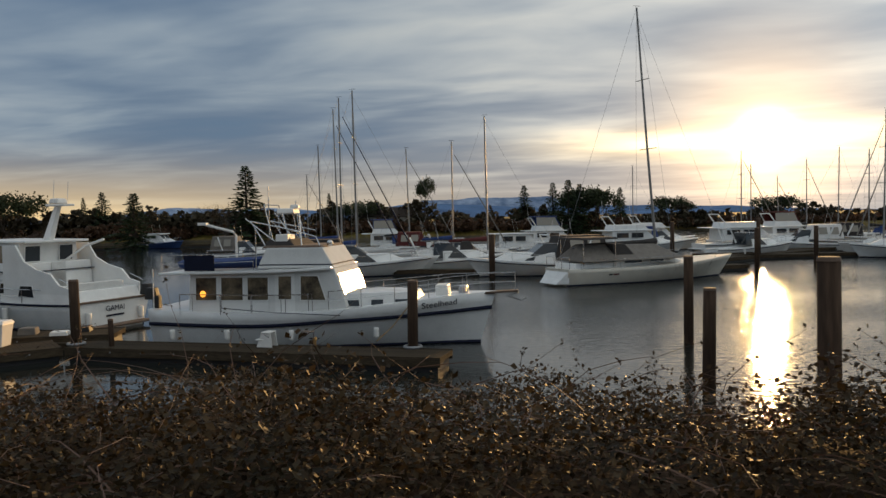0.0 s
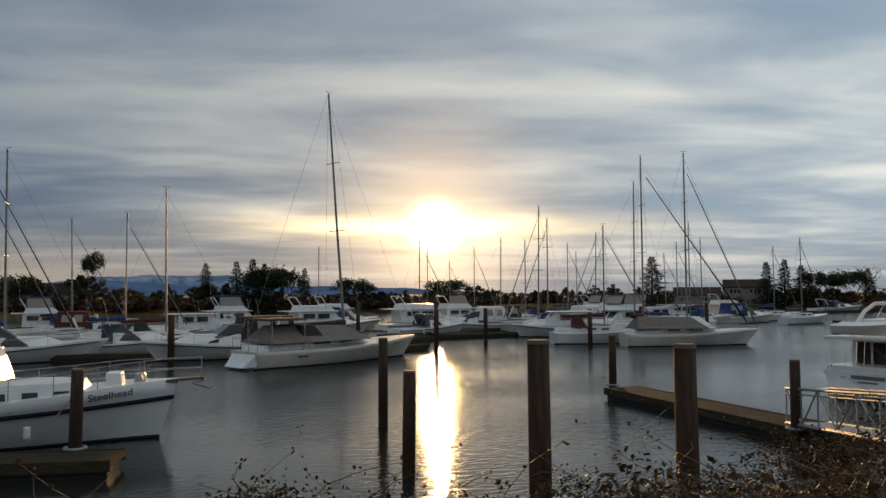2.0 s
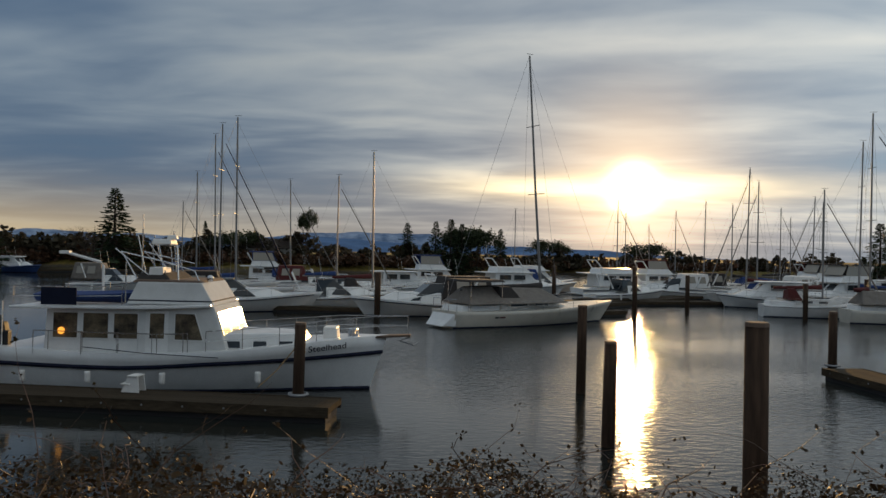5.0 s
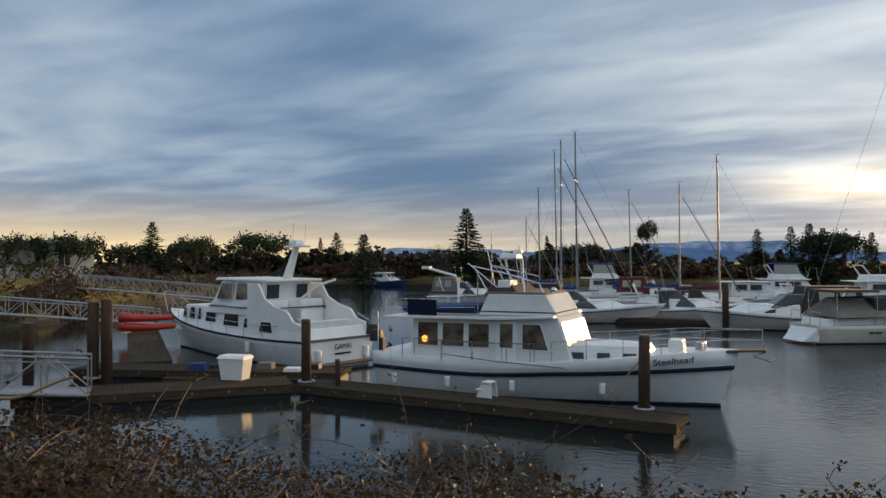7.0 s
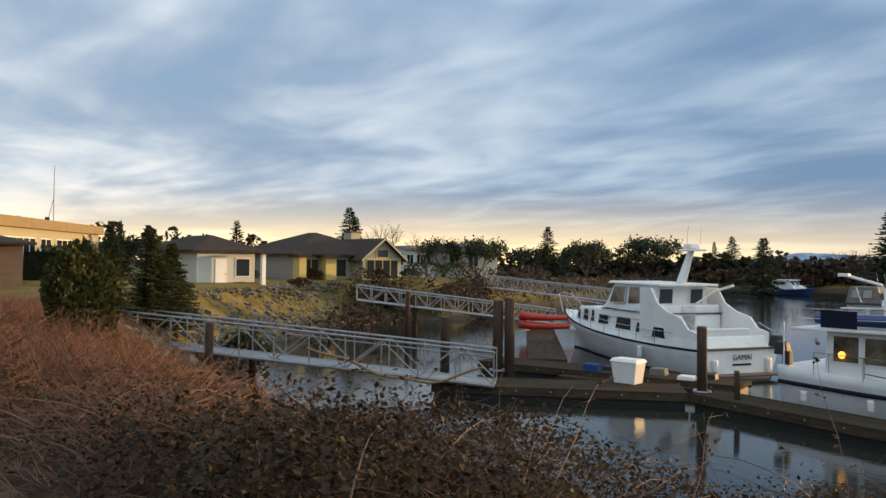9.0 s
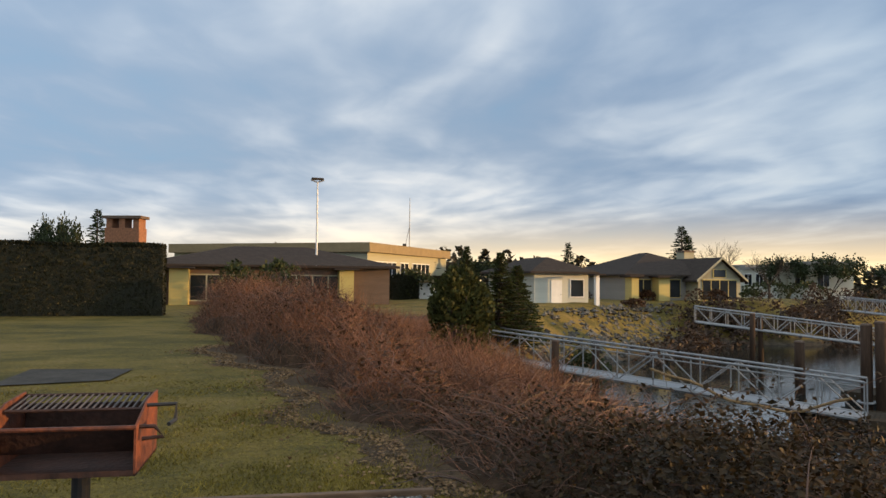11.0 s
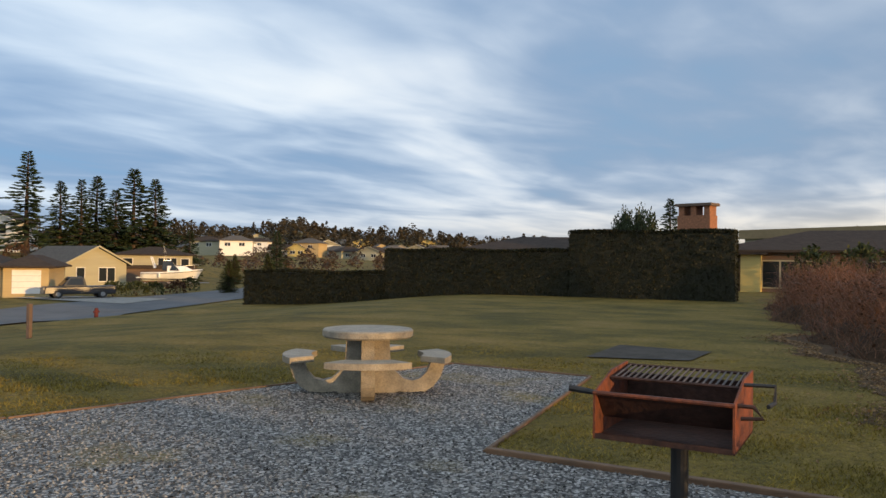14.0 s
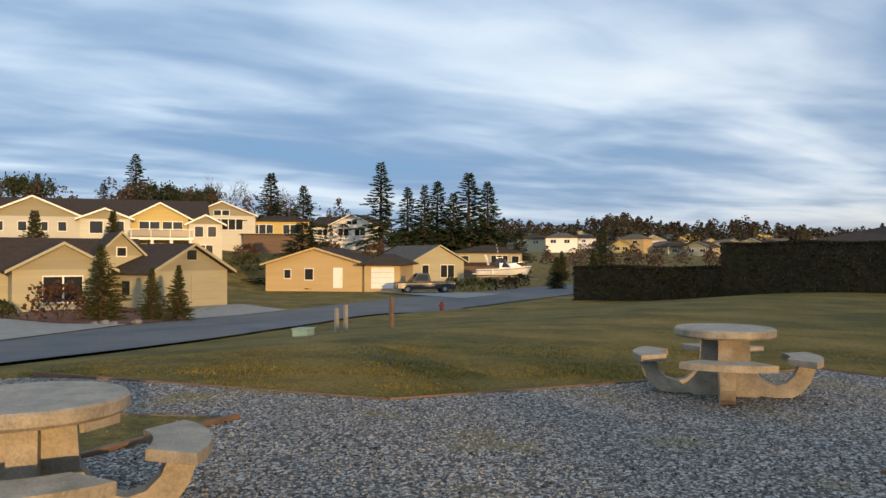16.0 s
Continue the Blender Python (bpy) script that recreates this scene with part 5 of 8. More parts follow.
def cruiser(x, y, hx, hy, L, style="express", label="white express cruiser moored in a berth", canvas=None, hull_mat=None, group="moored motor boats"):
    t = thing("motor_boat", label, "motorboat", at_heading(x, y, WZ, hx, hy), group)
    bm_ = L * 0.33
    R = hull_rings(L, bm_, 0.85, 1.05 + 0.04 * L, 0.9, 0.4, 0.05, 14, L * 0.12)
    hull(t, R, hull_mat or GELCOAT, stripe=NAVY, stripe_at=0.2, stripe_w=0.04, boot=NAVY)
    part("foredeck", block(L * 0.42, L * 0.9, bm_ * 0.40, 0.9, 1.55 + 0.02 * L, L * 0.2, 0, 0.15, bm_ * 0.12), GELCOAT, t)
    part("transom_platform", block(-0.5, 0.05, bm_ * 0.42, 0.15, 0.27, 0, 0, 0), GELCOAT, t)
    y1 = bm_ * 0.40
    z1 = 1.45 + 0.02 * L
    if style == "express":
        ws = part("windscreen_frame", block(L * 0.34, L * 0.62, y1, z1 - 0.5, z1 + 0.75, L * 0.14, 0.1, 0.2, y1 * 0.7), GLASS, t)
        part("windscreen_rail", tube(B(), [(L * 0.36, -y1 * 0.85, z1 + 0.78), (L * 0.48, -y1 * 0.6, z1 + 0.78), (L * 0.48, y1 * 0.6, z1 + 0.78), (L * 0.36, y1 * 0.85, z1 + 0.78)], 0.03, 5), STEEL, t)
        part("radar_arch", tube(B(), [(L * 0.22, -y1, z1 - 0.2), (L * 0.16, -y1 * 0.9, z1 + 1.2), (L * 0.16, y1 * 0.9, z1 + 1.2), (L * 0.22, y1, z1 - 0.2)], 0.09, 6), GELCOAT, t)
        if canvas:
            part("camper_canvas", block(L * 0.05, L * 0.42, y1, z1 - 0.3, z1 + 1.35, 0.5, 0.3, 0.25, bevel=0.08), canvas, t)
            for x0 in (0.08, 0.20):
                for sgn in (-1, 1):
                    a, b = (L * x0 + 0.2, sgn * (y1 - 0.06), z1 + 0.2), (L * (x0 + 0.1) + 0.2, sgn * (y1 - 0.06), z1 + 0.2)
                    c, d = (L * (x0 + 0.1) + 0.25, sgn * (y1 - 0.2), z1 + 1.05), (L * x0 + 0.3, sgn * (y1 - 0.2), z1 + 1.05)
                    pane(t, (a, b, c, d) if sgn < 0 else (b, a, d, c), glass=CLEAR_VINYL, edge=canvas, name="canvas_window")
    else:
        part("saloon", block(L * 0.16, L * 0.66, y1, z1 - 0.5, z1 + 0.95, L * 0.14, 0.05, 0.1, y1 * 0.85), GELCOAT, t)
        side_windows(t, ((L * 0.2, L * 0.33), (L * 0.35, L * 0.48)), z1 + 0.15, z1 + 0.75, lambda z: y1 - 0.03)
        for y0, ya in ((-0.75, -0.05), (0.05, 0.75)):
            xx = lambda z: L * 0.66 - L * 0.14 * (z - z1 + 0.5) / 1.45 + 0.02
            pane(t, ((xx(z1 + 0.1), y0 * y1, z1 + 0.1), (xx(z1 + 0.1), ya * y1, z1 + 0.1), (xx(z1 + 0.8), ya * y1, z1 + 0.8), (xx(z1 + 0.8), y0 * y1, z1 + 0.8)), name="windscreen")
        part("roof", block(L * 0.05, L * 0.58, y1 * 1.05, z1 + 0.95, z1 + 1.05, 0.1, 0, 0.02), GELCOAT, t)
        if style == "fly":
            part("flybridge", block(L * 0.18, L * 0.54, y1 * 0.9, z1 + 1.03, z1 + 1.65, 0.7, 0.2, 0.08), GELCOAT, t)
            part("radar_arch", tube(B(), [(L * 0.2, -y1 * 0.8, z1 + 1.6), (L * 0.14, -y1 * 0.7, z1 + 2.6), (L * 0.14, y1 * 0.7, z1 + 2.6), (L * 0.2, y1 * 0.8, z1 + 1.6)], 0.07, 6), GELCOAT, t)
            part("aerial", tube(B(), [(L * 0.14, 0.4, z1 + 2.6), (L * 0.12, 0.4, z1 + 4.6)], 0.012, 4), WHITE, t)
            if canvas:
                part("bimini", block(L * 0.16, L * 0.46, y1 * 0.85, z1 + 2.75, z1 + 2.85, 0, 0, 0.1), canvas, t)
                pane(t, ((L * 0.5, -y1 * 0.8, z1 + 1.66), (L * 0.5, y1 * 0.8, z1 + 1.66), (L * 0.44, y1 * 0.75, z1 + 2.7), (L * 0.44, -y1 * 0.75, z1 + 2.7)), glass=CLEAR_VINYL, edge=canvas, name="enclosure_window")
                for sgn in (-1, 1):
                    a, b, c, d = (L * 0.2, sgn * y1 * 0.84, z1 + 1.66), (L * 0.48, sgn * y1 * 0.84, z1 + 1.66), (L * 0.44, sgn * y1 * 0.76, z1 + 2.7), (L * 0.2, sgn * y1 * 0.76, z1 + 2.7)
                    pane(t, (a, b, c, d) if sgn < 0 else (b, a, d, c), glass=CLEAR_VINYL, edge=canvas, name="enclosure_window")
    for sgn in (-1, 1):
        rail(t, [(p[0], p[1] * sgn, p[2]) for p in sheer_pts(R, 6, 13, 0.06)], 0.6, r=0.014, every=2, mid=False)
        part("aerial", tube(B(), [(L * 0.4, sgn * y1 * 0.8, z1 + 0.6), (L * 0.36, sgn * y1 * 0.8, z1 + 2.6)], 0.01, 4), WHITE, t)
    fender(t, L * 0.3, -bm_ * 0.5, 0.5, 0.12)
    return t


steelhead()
gamai()
stern_yacht()

# the white sloop with the tall mast, and the others berthed behind it
sloop = sailboat(7.4, 50.6, 13.9, 6.1, 15.0, 18.6, at=0.545, cover=DARK_CANVAS, rake=1.55, tent=GREY_CANVAS, label="large white sloop with grey boat tent and dark sail cover", furl=False, hull_mat=CREAM_GEL)
SR = hull_rings(15.0, 4.35, 1.1, 1.55, 0.68, 0.5, 0.2, 16, 1.55)
for j, (f0, f1, mt) in enumerate(((0.15, 0.45, BLACK), (0.5, 0.95, RED_CANVAS))):
    q = []
    for f_, h in ((f0, 0.55), (f1, 0.55), (f1, 0.78), (f0, 0.78)):
        p = SR[3][4].lerp(SR[4][4], f_).lerp(SR[3][6].lerp(SR[4][6], f_), (h - 0.55) * 0.9 + 0.1)
        q.append((p.x, -p.y - 0.02, p.z))
    part("lettering_bar", plate(B(), q, 0.008), mt, sloop)
part("stern_scoop", solid(B(), [(-0.75, -1.0, 0.15), (0.1, -1.35, 0.15), (0.1, 1.35, 0.15), (-0.75, 1.0, 0.15)], [(-0.35, -1.05, 0.5), (0.1, -1.4, 1.05), (0.1, 1.4, 1.05), (-0.35, 1.05, 0.5)], 0.05), GELCOAT, sloop)
for sgn in (-1, 1):
    part("pushpit", tube(B(), [(0.1, 1.4 * sgn, 1.1), (0.1, 1.4 * sgn, 1.85), (0.1, 0.45 * sgn, 1.85), (0.1, 0.45 * sgn, 1.1)], 0.02, 6), STEEL, sloop)
part("bimini", block(1.0, 3.9, 1.45, 2.95, 3.1, 0.1, 0.1, 0.15, bevel=0.05), DARK_CANVAS, sloop)
for x in (1.2, 3.7):
    for y in (-1.35, 1.35):
        part("bimini_post", tube(B(), [(x, y, 1.2), (x, y, 2.97)], 0.022, 5), STEEL, sloop)
part("sprayhood", block(3.7, 5.6, 1.3, 1.6, 2.65, 0.9, 0.0, 0.3, bevel=0.1), DARK_CANVAS, sloop)
# (mast foot x, y; height of the masthead over the water; length; heading)
MASTS = [(-19.1, 109.7, 10.9, 9, 1, -0.25), (-13.4, 85.3, 12.7, 10, 1, -0.2), (-11.4, 84.5, 16.6, 12, 1, -0.2), (-9.5, 72.7, 15.9, 12, 1, -0.15), (-7.2, 64.9, 15.3, 12, 1, -0.1), (-4.1, 96.2, 13.2, 10, 1, 0),
         (1.0, 76.2, 12.0, 9.5, 1, 0.05), (4.0, 69.1, 13.5, 11, 1, 0.1)]
MASTS2 = [(56, 129, 10.4, 8.5, 1, 0.3), (55.7, 118.5, 12.4, 9.5, 1, 0.3), (55, 107.7, 13.3, 10, -1, 0.2), (45, 79, 14.7, 11, -1, -0.4), (48.5, 82.7, 13.7, 10.5, -1, -0.4), (76, 118.6, 11.9, 9, 1, 0),
          (61.7, 92, 13.0, 10, -1, -0.3), (68.4, 99.6, 12.9, 10, -1, -0.3), (47.9, 65, 15.8, 11.5, -1, 0.25), (82, 101.9, 10.9, 9, 1, 0), (76.8, 93, 12, 9.5, 1, 0), (79.5, 90.8, 12.6, 10, 1, 0)]
for i, (x, y, h, L, hx, hy) in enumerate(MASTS + MASTS2):
    n = math.hypot(hx, hy)
    sailboat(x - hx / n * L * 0.42, y - hy / n * L * 0.42, hx, hy, L, h, cover=(BLUE_CANVAS, DARK_CANVAS, BLUE_CANVAS, RED_CANVAS)[i % 4], furl=i % 3 != 1, rake=0.15 * (i % 3), dodger=(None, DARK_CANVAS, BLUE_CANVAS)[i % 3])
for i, (x, y, h, L, hx, hy) in enumerate(((34, 98, 12.5, 10, 1, 0.2), (41, 112, 11.5, 9.5, 1, 0.2), (66, 112, 13, 10, 1, 0.1), (71, 80, 13.5, 10.5, -1, -0.3), (88, 84, 12.5, 10, 1, 0.1), (58, 99, 12.2, 9.5, -1, -0.2), (95, 96, 12, 9.5, 1, 0), (24, 112, 11.5, 9, 1, 0.2))):
    sailboat(x, y, hx, hy, L, h, cover=(BLUE_CANVAS, RED_CANVAS, DARK_CANVAS)[i % 3], furl=i % 2 == 0, dodger=(None, BLUE_CANVAS)[i % 2])
# ketch-side sloop with the grey winter tent at the fairway's end, and its tall neighbour
sailboat(40.6, 56.9, 0.93, -0.22, 12.0, 16.6, at=0.155, cover=RED_CANVAS, tent=GREY_CANVAS, label="old pale sloop under a grey winter tent", hull_mat=CREAM_GEL)
sailboat(42.3, 57.5, 0.75, -0.3, 11.0, 17.1, at=0.42, cover=None, tent=WHITE, label="sloop with white canvas over its boom")
sailboat(36.8, 62.5, 0.9, -0.25, 10.0, 10.9, at=0.5, cover=RED_CANVAS, label="white sloop with blue boot stripe and stern ladder", dodger=RED_CANVAS)

for a in ((27.5, 79.5, 0.96, 0.2, 9.5, "express", "low white express cruiser with a raked screen", None), (30.5, 92.5, 0.98, 0.1, 13.5, "fly", "large white flybridge cruiser catching the low sun", None),
          (45.0, 86.5, -0.98, 0.15, 10, "express", "white cruiser under a clear camper canvas", WHITE), (51, 93.4, -0.98, 0.2, 11, "express", "white sport cruiser with dark canvas", DARK_CANVAS),
          (48.0, 71.5, -0.95, 0.28, 9.5, "cabin", "old white fishing boat with a brown wheelhouse trim", None), (58.3, 76.2, -0.95, -0.2, 12, "fly", "white flybridge trawler under a vinyl enclosure", DARK_CANVAS),
          (13.0, 60.6, -0.98, -0.16, 11.5, "express", "white cruiser with a black bimini and clear curtains", DARK_CANVAS), (7.5, 69.2, 0.97, 0.2, 10, "express", "white sport cruiser with raked arch", None),
          (17.0, 88.8, 0.95, 0.18, 12, "fly", "white sport fisher with a tall arch", None), (-4.5, 66.0, 0.99, 0.05, 10.5, "express", "white cruiser with its bow to the fairway", None),
          (88, 100, 0.98, -0.1, 11, "fly", "white trawler yacht at the outer pontoon", None), (147, 131, 0.9, -0.2, 13, "express", "white motor yacht across the basin", None),
          (-12.8, 61.8, 0.98, 0.06, 12.0, "express", "white cruiser with dark canvas amidships", DARK_CANVAS), (-3.2, 78, 0.99, 0.05, 11, "express", "white cruiser with dark cabin windows", None),
          (-11, 99.8, 0.98, 0.1, 10, "fly", "white cruiser on the inner pontoon", BLUE_CANVAS), (-6, 90, 0.98, 0.1, 9.5, "express", "white runabout with red trim", RED_CANVAS),
          (-54.5, 139.5, 0.9, -0.35, 9.5, "cabin", "blue-hulled cabin boat at a far pontoon", None), (64, 101, 0.98, -0.1, 11, "fly", "white trawler with maroon canvas", RED_CANVAS),
          (24, 104, 0.9, 0.2, 11, "fly", "white flybridge cruiser on the middle pontoon", None), (-26, 86, 0.98, -0.1, 9, "express", "white cuddy boat under a grey cover", GREY_CANVAS),
          (4.5, 86, 0.98, 0.1, 9.5, "cabin", "white cabin boat in a middle berth", None), (36, 104, 0.98, 0.1, 10, "express", "white cruiser with cream canvas", WHITE), (70, 86, -0.98, -0.1, 10, "cabin", "white cabin boat on the outer pontoon", None),
          (38.5, 96, 0.98, 0.15, 11, "fly", "white flybridge cruiser with maroon canvas", RED_CANVAS), (22.5, 96.5, 0.98, 0.15, 10, "express", "white cruiser with blue camper canvas", BLUE_CANVAS), (57, 84.5, -0.97, -0.2, 10, "express", "white cruiser with pale camper canvas", WHITE),
          (66, 92, -0.97, -0.2, 11, "fly", "white flybridge cruiser under dark canvas", DARK_CANVAS), (78, 99, 0.98, -0.1, 10, "cabin", "white cabin boat on the long pontoon", None), (9.5, 98, 0.98, 0.1, 10.5, "fly", "white cruiser with blue bimini", BLUE_CANVAS), (84, 92, 0.98, -0.1, 9.5, "express", "white runabout under blue canvas", BLUE_CANVAS)):
    x, y, hx, hy, L, st, lab, cv = a
    cruiser(x, y, hx, hy, L, st, lab, cv, BLUEHULL if "blue-hulled" in lab else None)


# ---- pontoons, piles, gangways ----
def pontoon(x0, y0, x1, y1, w, label, planks=True, group="floating pontoons"):
    """A floating dock along its near edge from (x0, y0) to (x1, y1), widening to the far side."""
    L = math.hypot(x1 - x0, y1 - y0)
    t = thing("pontoon", label, "dock", at_heading(x0, y0, 0, x1 - x0, y1 - y0), group)
    part("float", box(B(), 0.1, L - 0.1, 0.12, w - 0.12, WZ - 0.25, DZ - 0.16), BLACK, t)
    part("deck_frame", box(B(), 0, L, 0.06, w - 0.06, DZ - 0.17, DZ - 0.045), DOCKWOOD, t)
    part("side_rail", box(B(), 0, L, 0, 0.06, DZ - 0.28, DZ + 0.02, 0.008), DOCKWOOD, t)
    part("side_rail", box(B(), 0, L, w - 0.06, w, DZ - 0.28, DZ + 0.02, 0.008), DOCKWOOD, t)
    if planks:
        n = int(L / 0.15)
        me = None
        for i in range(min(n, 110)):
            if me is None:
                ob = part("plank", box(B(), 0.004, 0.145, 0.065, w - 0.065, DZ - 0.042, DZ), DOCKWOOD, t)
                me = ob.data
            else:
                ob = new("plank", me)
                ob.parent = t
            ob.location = (i * L / min(n, 110), 0.0, 0.004 * math.sin(i * 12.9))
            ob.scale = (L / min(n, 110) / 0.15, 1, 1)
        for i in range(int(L / 1.2)):
            part("bolt", tube(B(), [(0.6 + i * 1.2, -0.015, DZ - 0.12), (0.6 + i * 1.2, 0.0, DZ - 0.12)], 0.03, 6), GALV, t)
    else:
        part("deck", box(B(), 0, L, 0.065, w - 0.065, DZ - 0.042, DZ), DOCKWOOD, t)
    return t


pontoon(-12.9, 26.05, -0.16, 22.7, 1.55, "narrow weathered plank pontoon beside the trawler")
pontoon(-20.1, 20.9, -12.95, 26.05, 2.2, "weathered main pontoon at the gangway's foot")
pontoon(-23.5, 27.2, -12.5, 28.9, 2.0, "weathered pontoon behind the motor yacht's stern")
pontoon(-33.5, 43.5, -22.5, 29.5, 1.8, "low pontoon leading to the next gangway", planks=False)
pontoon(19.75, 29.95, 18.95, 17.0, 1.75, "grey plank pontoon jutting into the fairway")
for x0, y0, x1, y1, w in ((-16, 67.6, 40, 74.2, 2.2), (-8, 62.6, 14, 57.4, 1.2), (22, 66, 40, 82, 1.6), (26, 76, 52, 90, 2), (46, 62, 60, 66.5, 1.6), (62, 80, 100, 104, 2.2), (-62, 136, -30, 150, 2), (-12, 94, 60, 108, 2.0), (130, 125, 166, 122, 2), (15, 57.2, 24, 60.5, 1.4), (-84, 150, -58, 141.5, 1.6)):
    pontoon(x0, y0, x1, y1, w, "long grey pontoon between the berths", planks=False)


def pile(x, y, top, r, label="dark tarred timber mooring pile", hoop=False, group="mooring piles"):
    t = thing("mooring_pile", label, "piling", Matrix.Translation((x, y, 0)), group)
    rnd = random.Random(int(x * 100) + int(y * 10))
    lean = (rnd.uniform(-0.03, 0.03), rnd.uniform(-0.03, 0.03))
    shade(part("shaft", tube(B(), [(-lean[0], -lean[1], WZ - 2.2), (lean[0] * 0.3, lean[1] * 0.3, (WZ + top) / 2), (lean[0], lean[1], top - 0.04)], r * 1.04, 14, r * 0.97), PILE, t))
    part("cap", tube(B(), [(lean[0], lean[1], top - 0.05), (lean[0], lean[1], top), (lean[0], lean[1], top + 0.012)], r * 1.02, 14, r * 0.9), BROWNW, t)
    if hoop:
        bm = B()
        tube(bm, [((r + 0.1) * math.cos(a * 0.524), (r + 0.1) * math.sin(a * 0.524), DZ + 0.05) for a in range(13)], 0.05, 6)
        part("pile_hoop", bm, GALV, t, "galvanised hoop round the pile")
    return t


for x, y, top, r, hoop in ((8.62, 27.2, -0.05, 0.17, False), (6.83, 19.9, -0.47, 0.17, False), (5.56, 11.1, 0.81, 0.165, False), (7.22, 9.9, 0.77, 0.16, False), (20.6, 30.45, -0.41, 0.17, True),
                           (18.9, 18.75, -0.56, 0.16, True), (27.8, 20.4, -0.41, 0.18, False), (3.64, 57.9, 0.14, 0.22, False), (21.6, 72.9, 0.66, 0.2, False), (30.6, 75.0, 0.76, 0.2, False),
                           (33.0, 68.4, 0.09, 0.2, False), (38.8, 59.3, -0.2, 0.2, False), (-20.3, 25.5, 0.29, 0.2, False), (-20.75, 25.3, 0.18, 0.2, True), (-25.7, 27.4, -0.85, 0.21, False),
                           (-1.03, 24.6, -0.5, 0.17, True), (-12.75, 26.6, -0.42, 0.17, True), (24.6, 60.6, 0.2, 0.2, False), (46, 61.5, 0.2, 0.2, False), (58, 66, 0.4, 0.2, False)):
    pile(x, y, top, r, hoop=hoop)
pile(-11.35, 26.2, -1.75, 0.09, "short slim timber post on the pontoon")


def gangway(a, b, w, label, h=1.0, n=14):
    """An aluminium truss gangway from a (shore) down to b (pontoon): deck, chords, posts and diagonals."""
    a, b = Vector(a), Vector(b)
    d = b - a
    L = d.length
    t = thing("gangway", label, "gangway", at_heading(a.x, a.y, a.z, d.x, d.y), "gangways")
    s = d.z / math.hypot(d.x, d.y)
    run = math.hypot(d.x, d.y)
    P = lambda x, y, z: (x, y, x * s + z)
    part("deck", solid(B(), [P(0, -w / 2, -0.06), P(run, -w / 2, -0.06), P(run, w / 2, -0.06), P(0, w / 2, -0.06)], [P(0, -w / 2, 0), P(run, -w / 2, 0), P(run, w / 2, 0), P(0, w / 2, 0)]), GALV, t)
    for sgn in (-1, 1):
        y = sgn * w / 2
        part("bottom_chord", tube(B(), [P(0, y, -0.02), P(run, y, -0.02)], 0.07, 6), GALV, t)
        part("top_chord", tube(B(), [P(0, y, h), P(run, y, h)], 0.045, 6), GALV, t)
        part("hand_rail", tube(B(), [P(0, y, h - 0.16), P(run, y, h - 0.16)], 0.025, 6), GALV, t)
        for i in range(n + 1):
            x = run * i / n
            part("truss_post", tube(B(), [P(x, y, 0), P(x, y, h)], 0.028, 5), GALV, t)
            if i < n:
                x2 = run * (i + 1) / n
                q = (P(x, y, 0), P(x2, y, h)) if i % 2 else (P(x, y, h), P(x2, y, 0))
                part("truss_diagonal", tube(B(), q, 0.026, 5), GALV, t)
    return t


gangway((-32.5, 12.4, -1.2), (-18.5, 22.5, DZ + 0.08), 1.3, "aluminium truss gangway sloping down to the pontoon", 1.15, 13)
gangway((-39.2, 33.2, -0.78), (-31.4, 43.6, DZ + 0.4), 1.3, "aluminium truss gangway in front of the gabled house", 0.95, 14)
gangway((-53.4, 62.4, -0.8), (-40.5, 66, DZ + 0.8), 1.4, "far aluminium truss gangway across the basin", 1.2, 18)
gangway((13.4, 6.4, -1.2), (19.9, 19.2, DZ + 0.1), 1.3, "aluminium truss gangway down to the jutting pontoon", 1.05, 12)
for x, y, top in ((-26.1, 15.6, -0.59), (-26.9, 17.9, -0.66), (-35.5, 34.2, -0.14), (-36.6, 35.9, -0.36)):
    pile(x, y, top, 0.15, "dark timber pile bearing the gangway", group="gangway piles")

# rope looped along the gangway, tub and small things on the pontoon
bm = B()
pts = []
for i in range(15):
    k = i / 14
    pts.append((lerp(-23.4, -18.1, k), lerp(17.9, 21.4, k), lerp(-1.45, -1.9, k) - 0.75 * math.sin(math.pi * k ** 1.4) - 0.06 * math.sin(k * 19)))
tube(bm, pts, 0.05, 6)
tagged(part("mooring_rope", bm, ROPE), "thick tan rope looped along the gangway", "rope")


def tub():
    t = thing("dock_tub", "white plastic dock tub with a lid", "dock box", Matrix.Translation((-15.6, 26.6, DZ)))
    part("tub_body", solid(B(), [(-0.42, -0.3, 0), (0.42, -0.3, 0), (0.42, 0.3, 0), (-0.42, 0.3, 0)], [(-0.52, -0.36, 0.78), (0.52, -0.36, 0.78), (0.52, 0.36, 0.78), (-0.52, 0.36, 0.78)], 0.03), WHITE, t)
    part("lid", solid(B(), [(-0.56, -0.4, 0.78), (0.56, -0.4, 0.78), (0.56, 0.4, 0.78), (-0.56, 0.4, 0.78)], [(-0.5, -0.3, 0.9), (0.5, -0.3, 0.9), (0.5, 0.3, 0.9), (-0.5, 0.3, 0.9)], 0.02), WHITE, t)


tub()


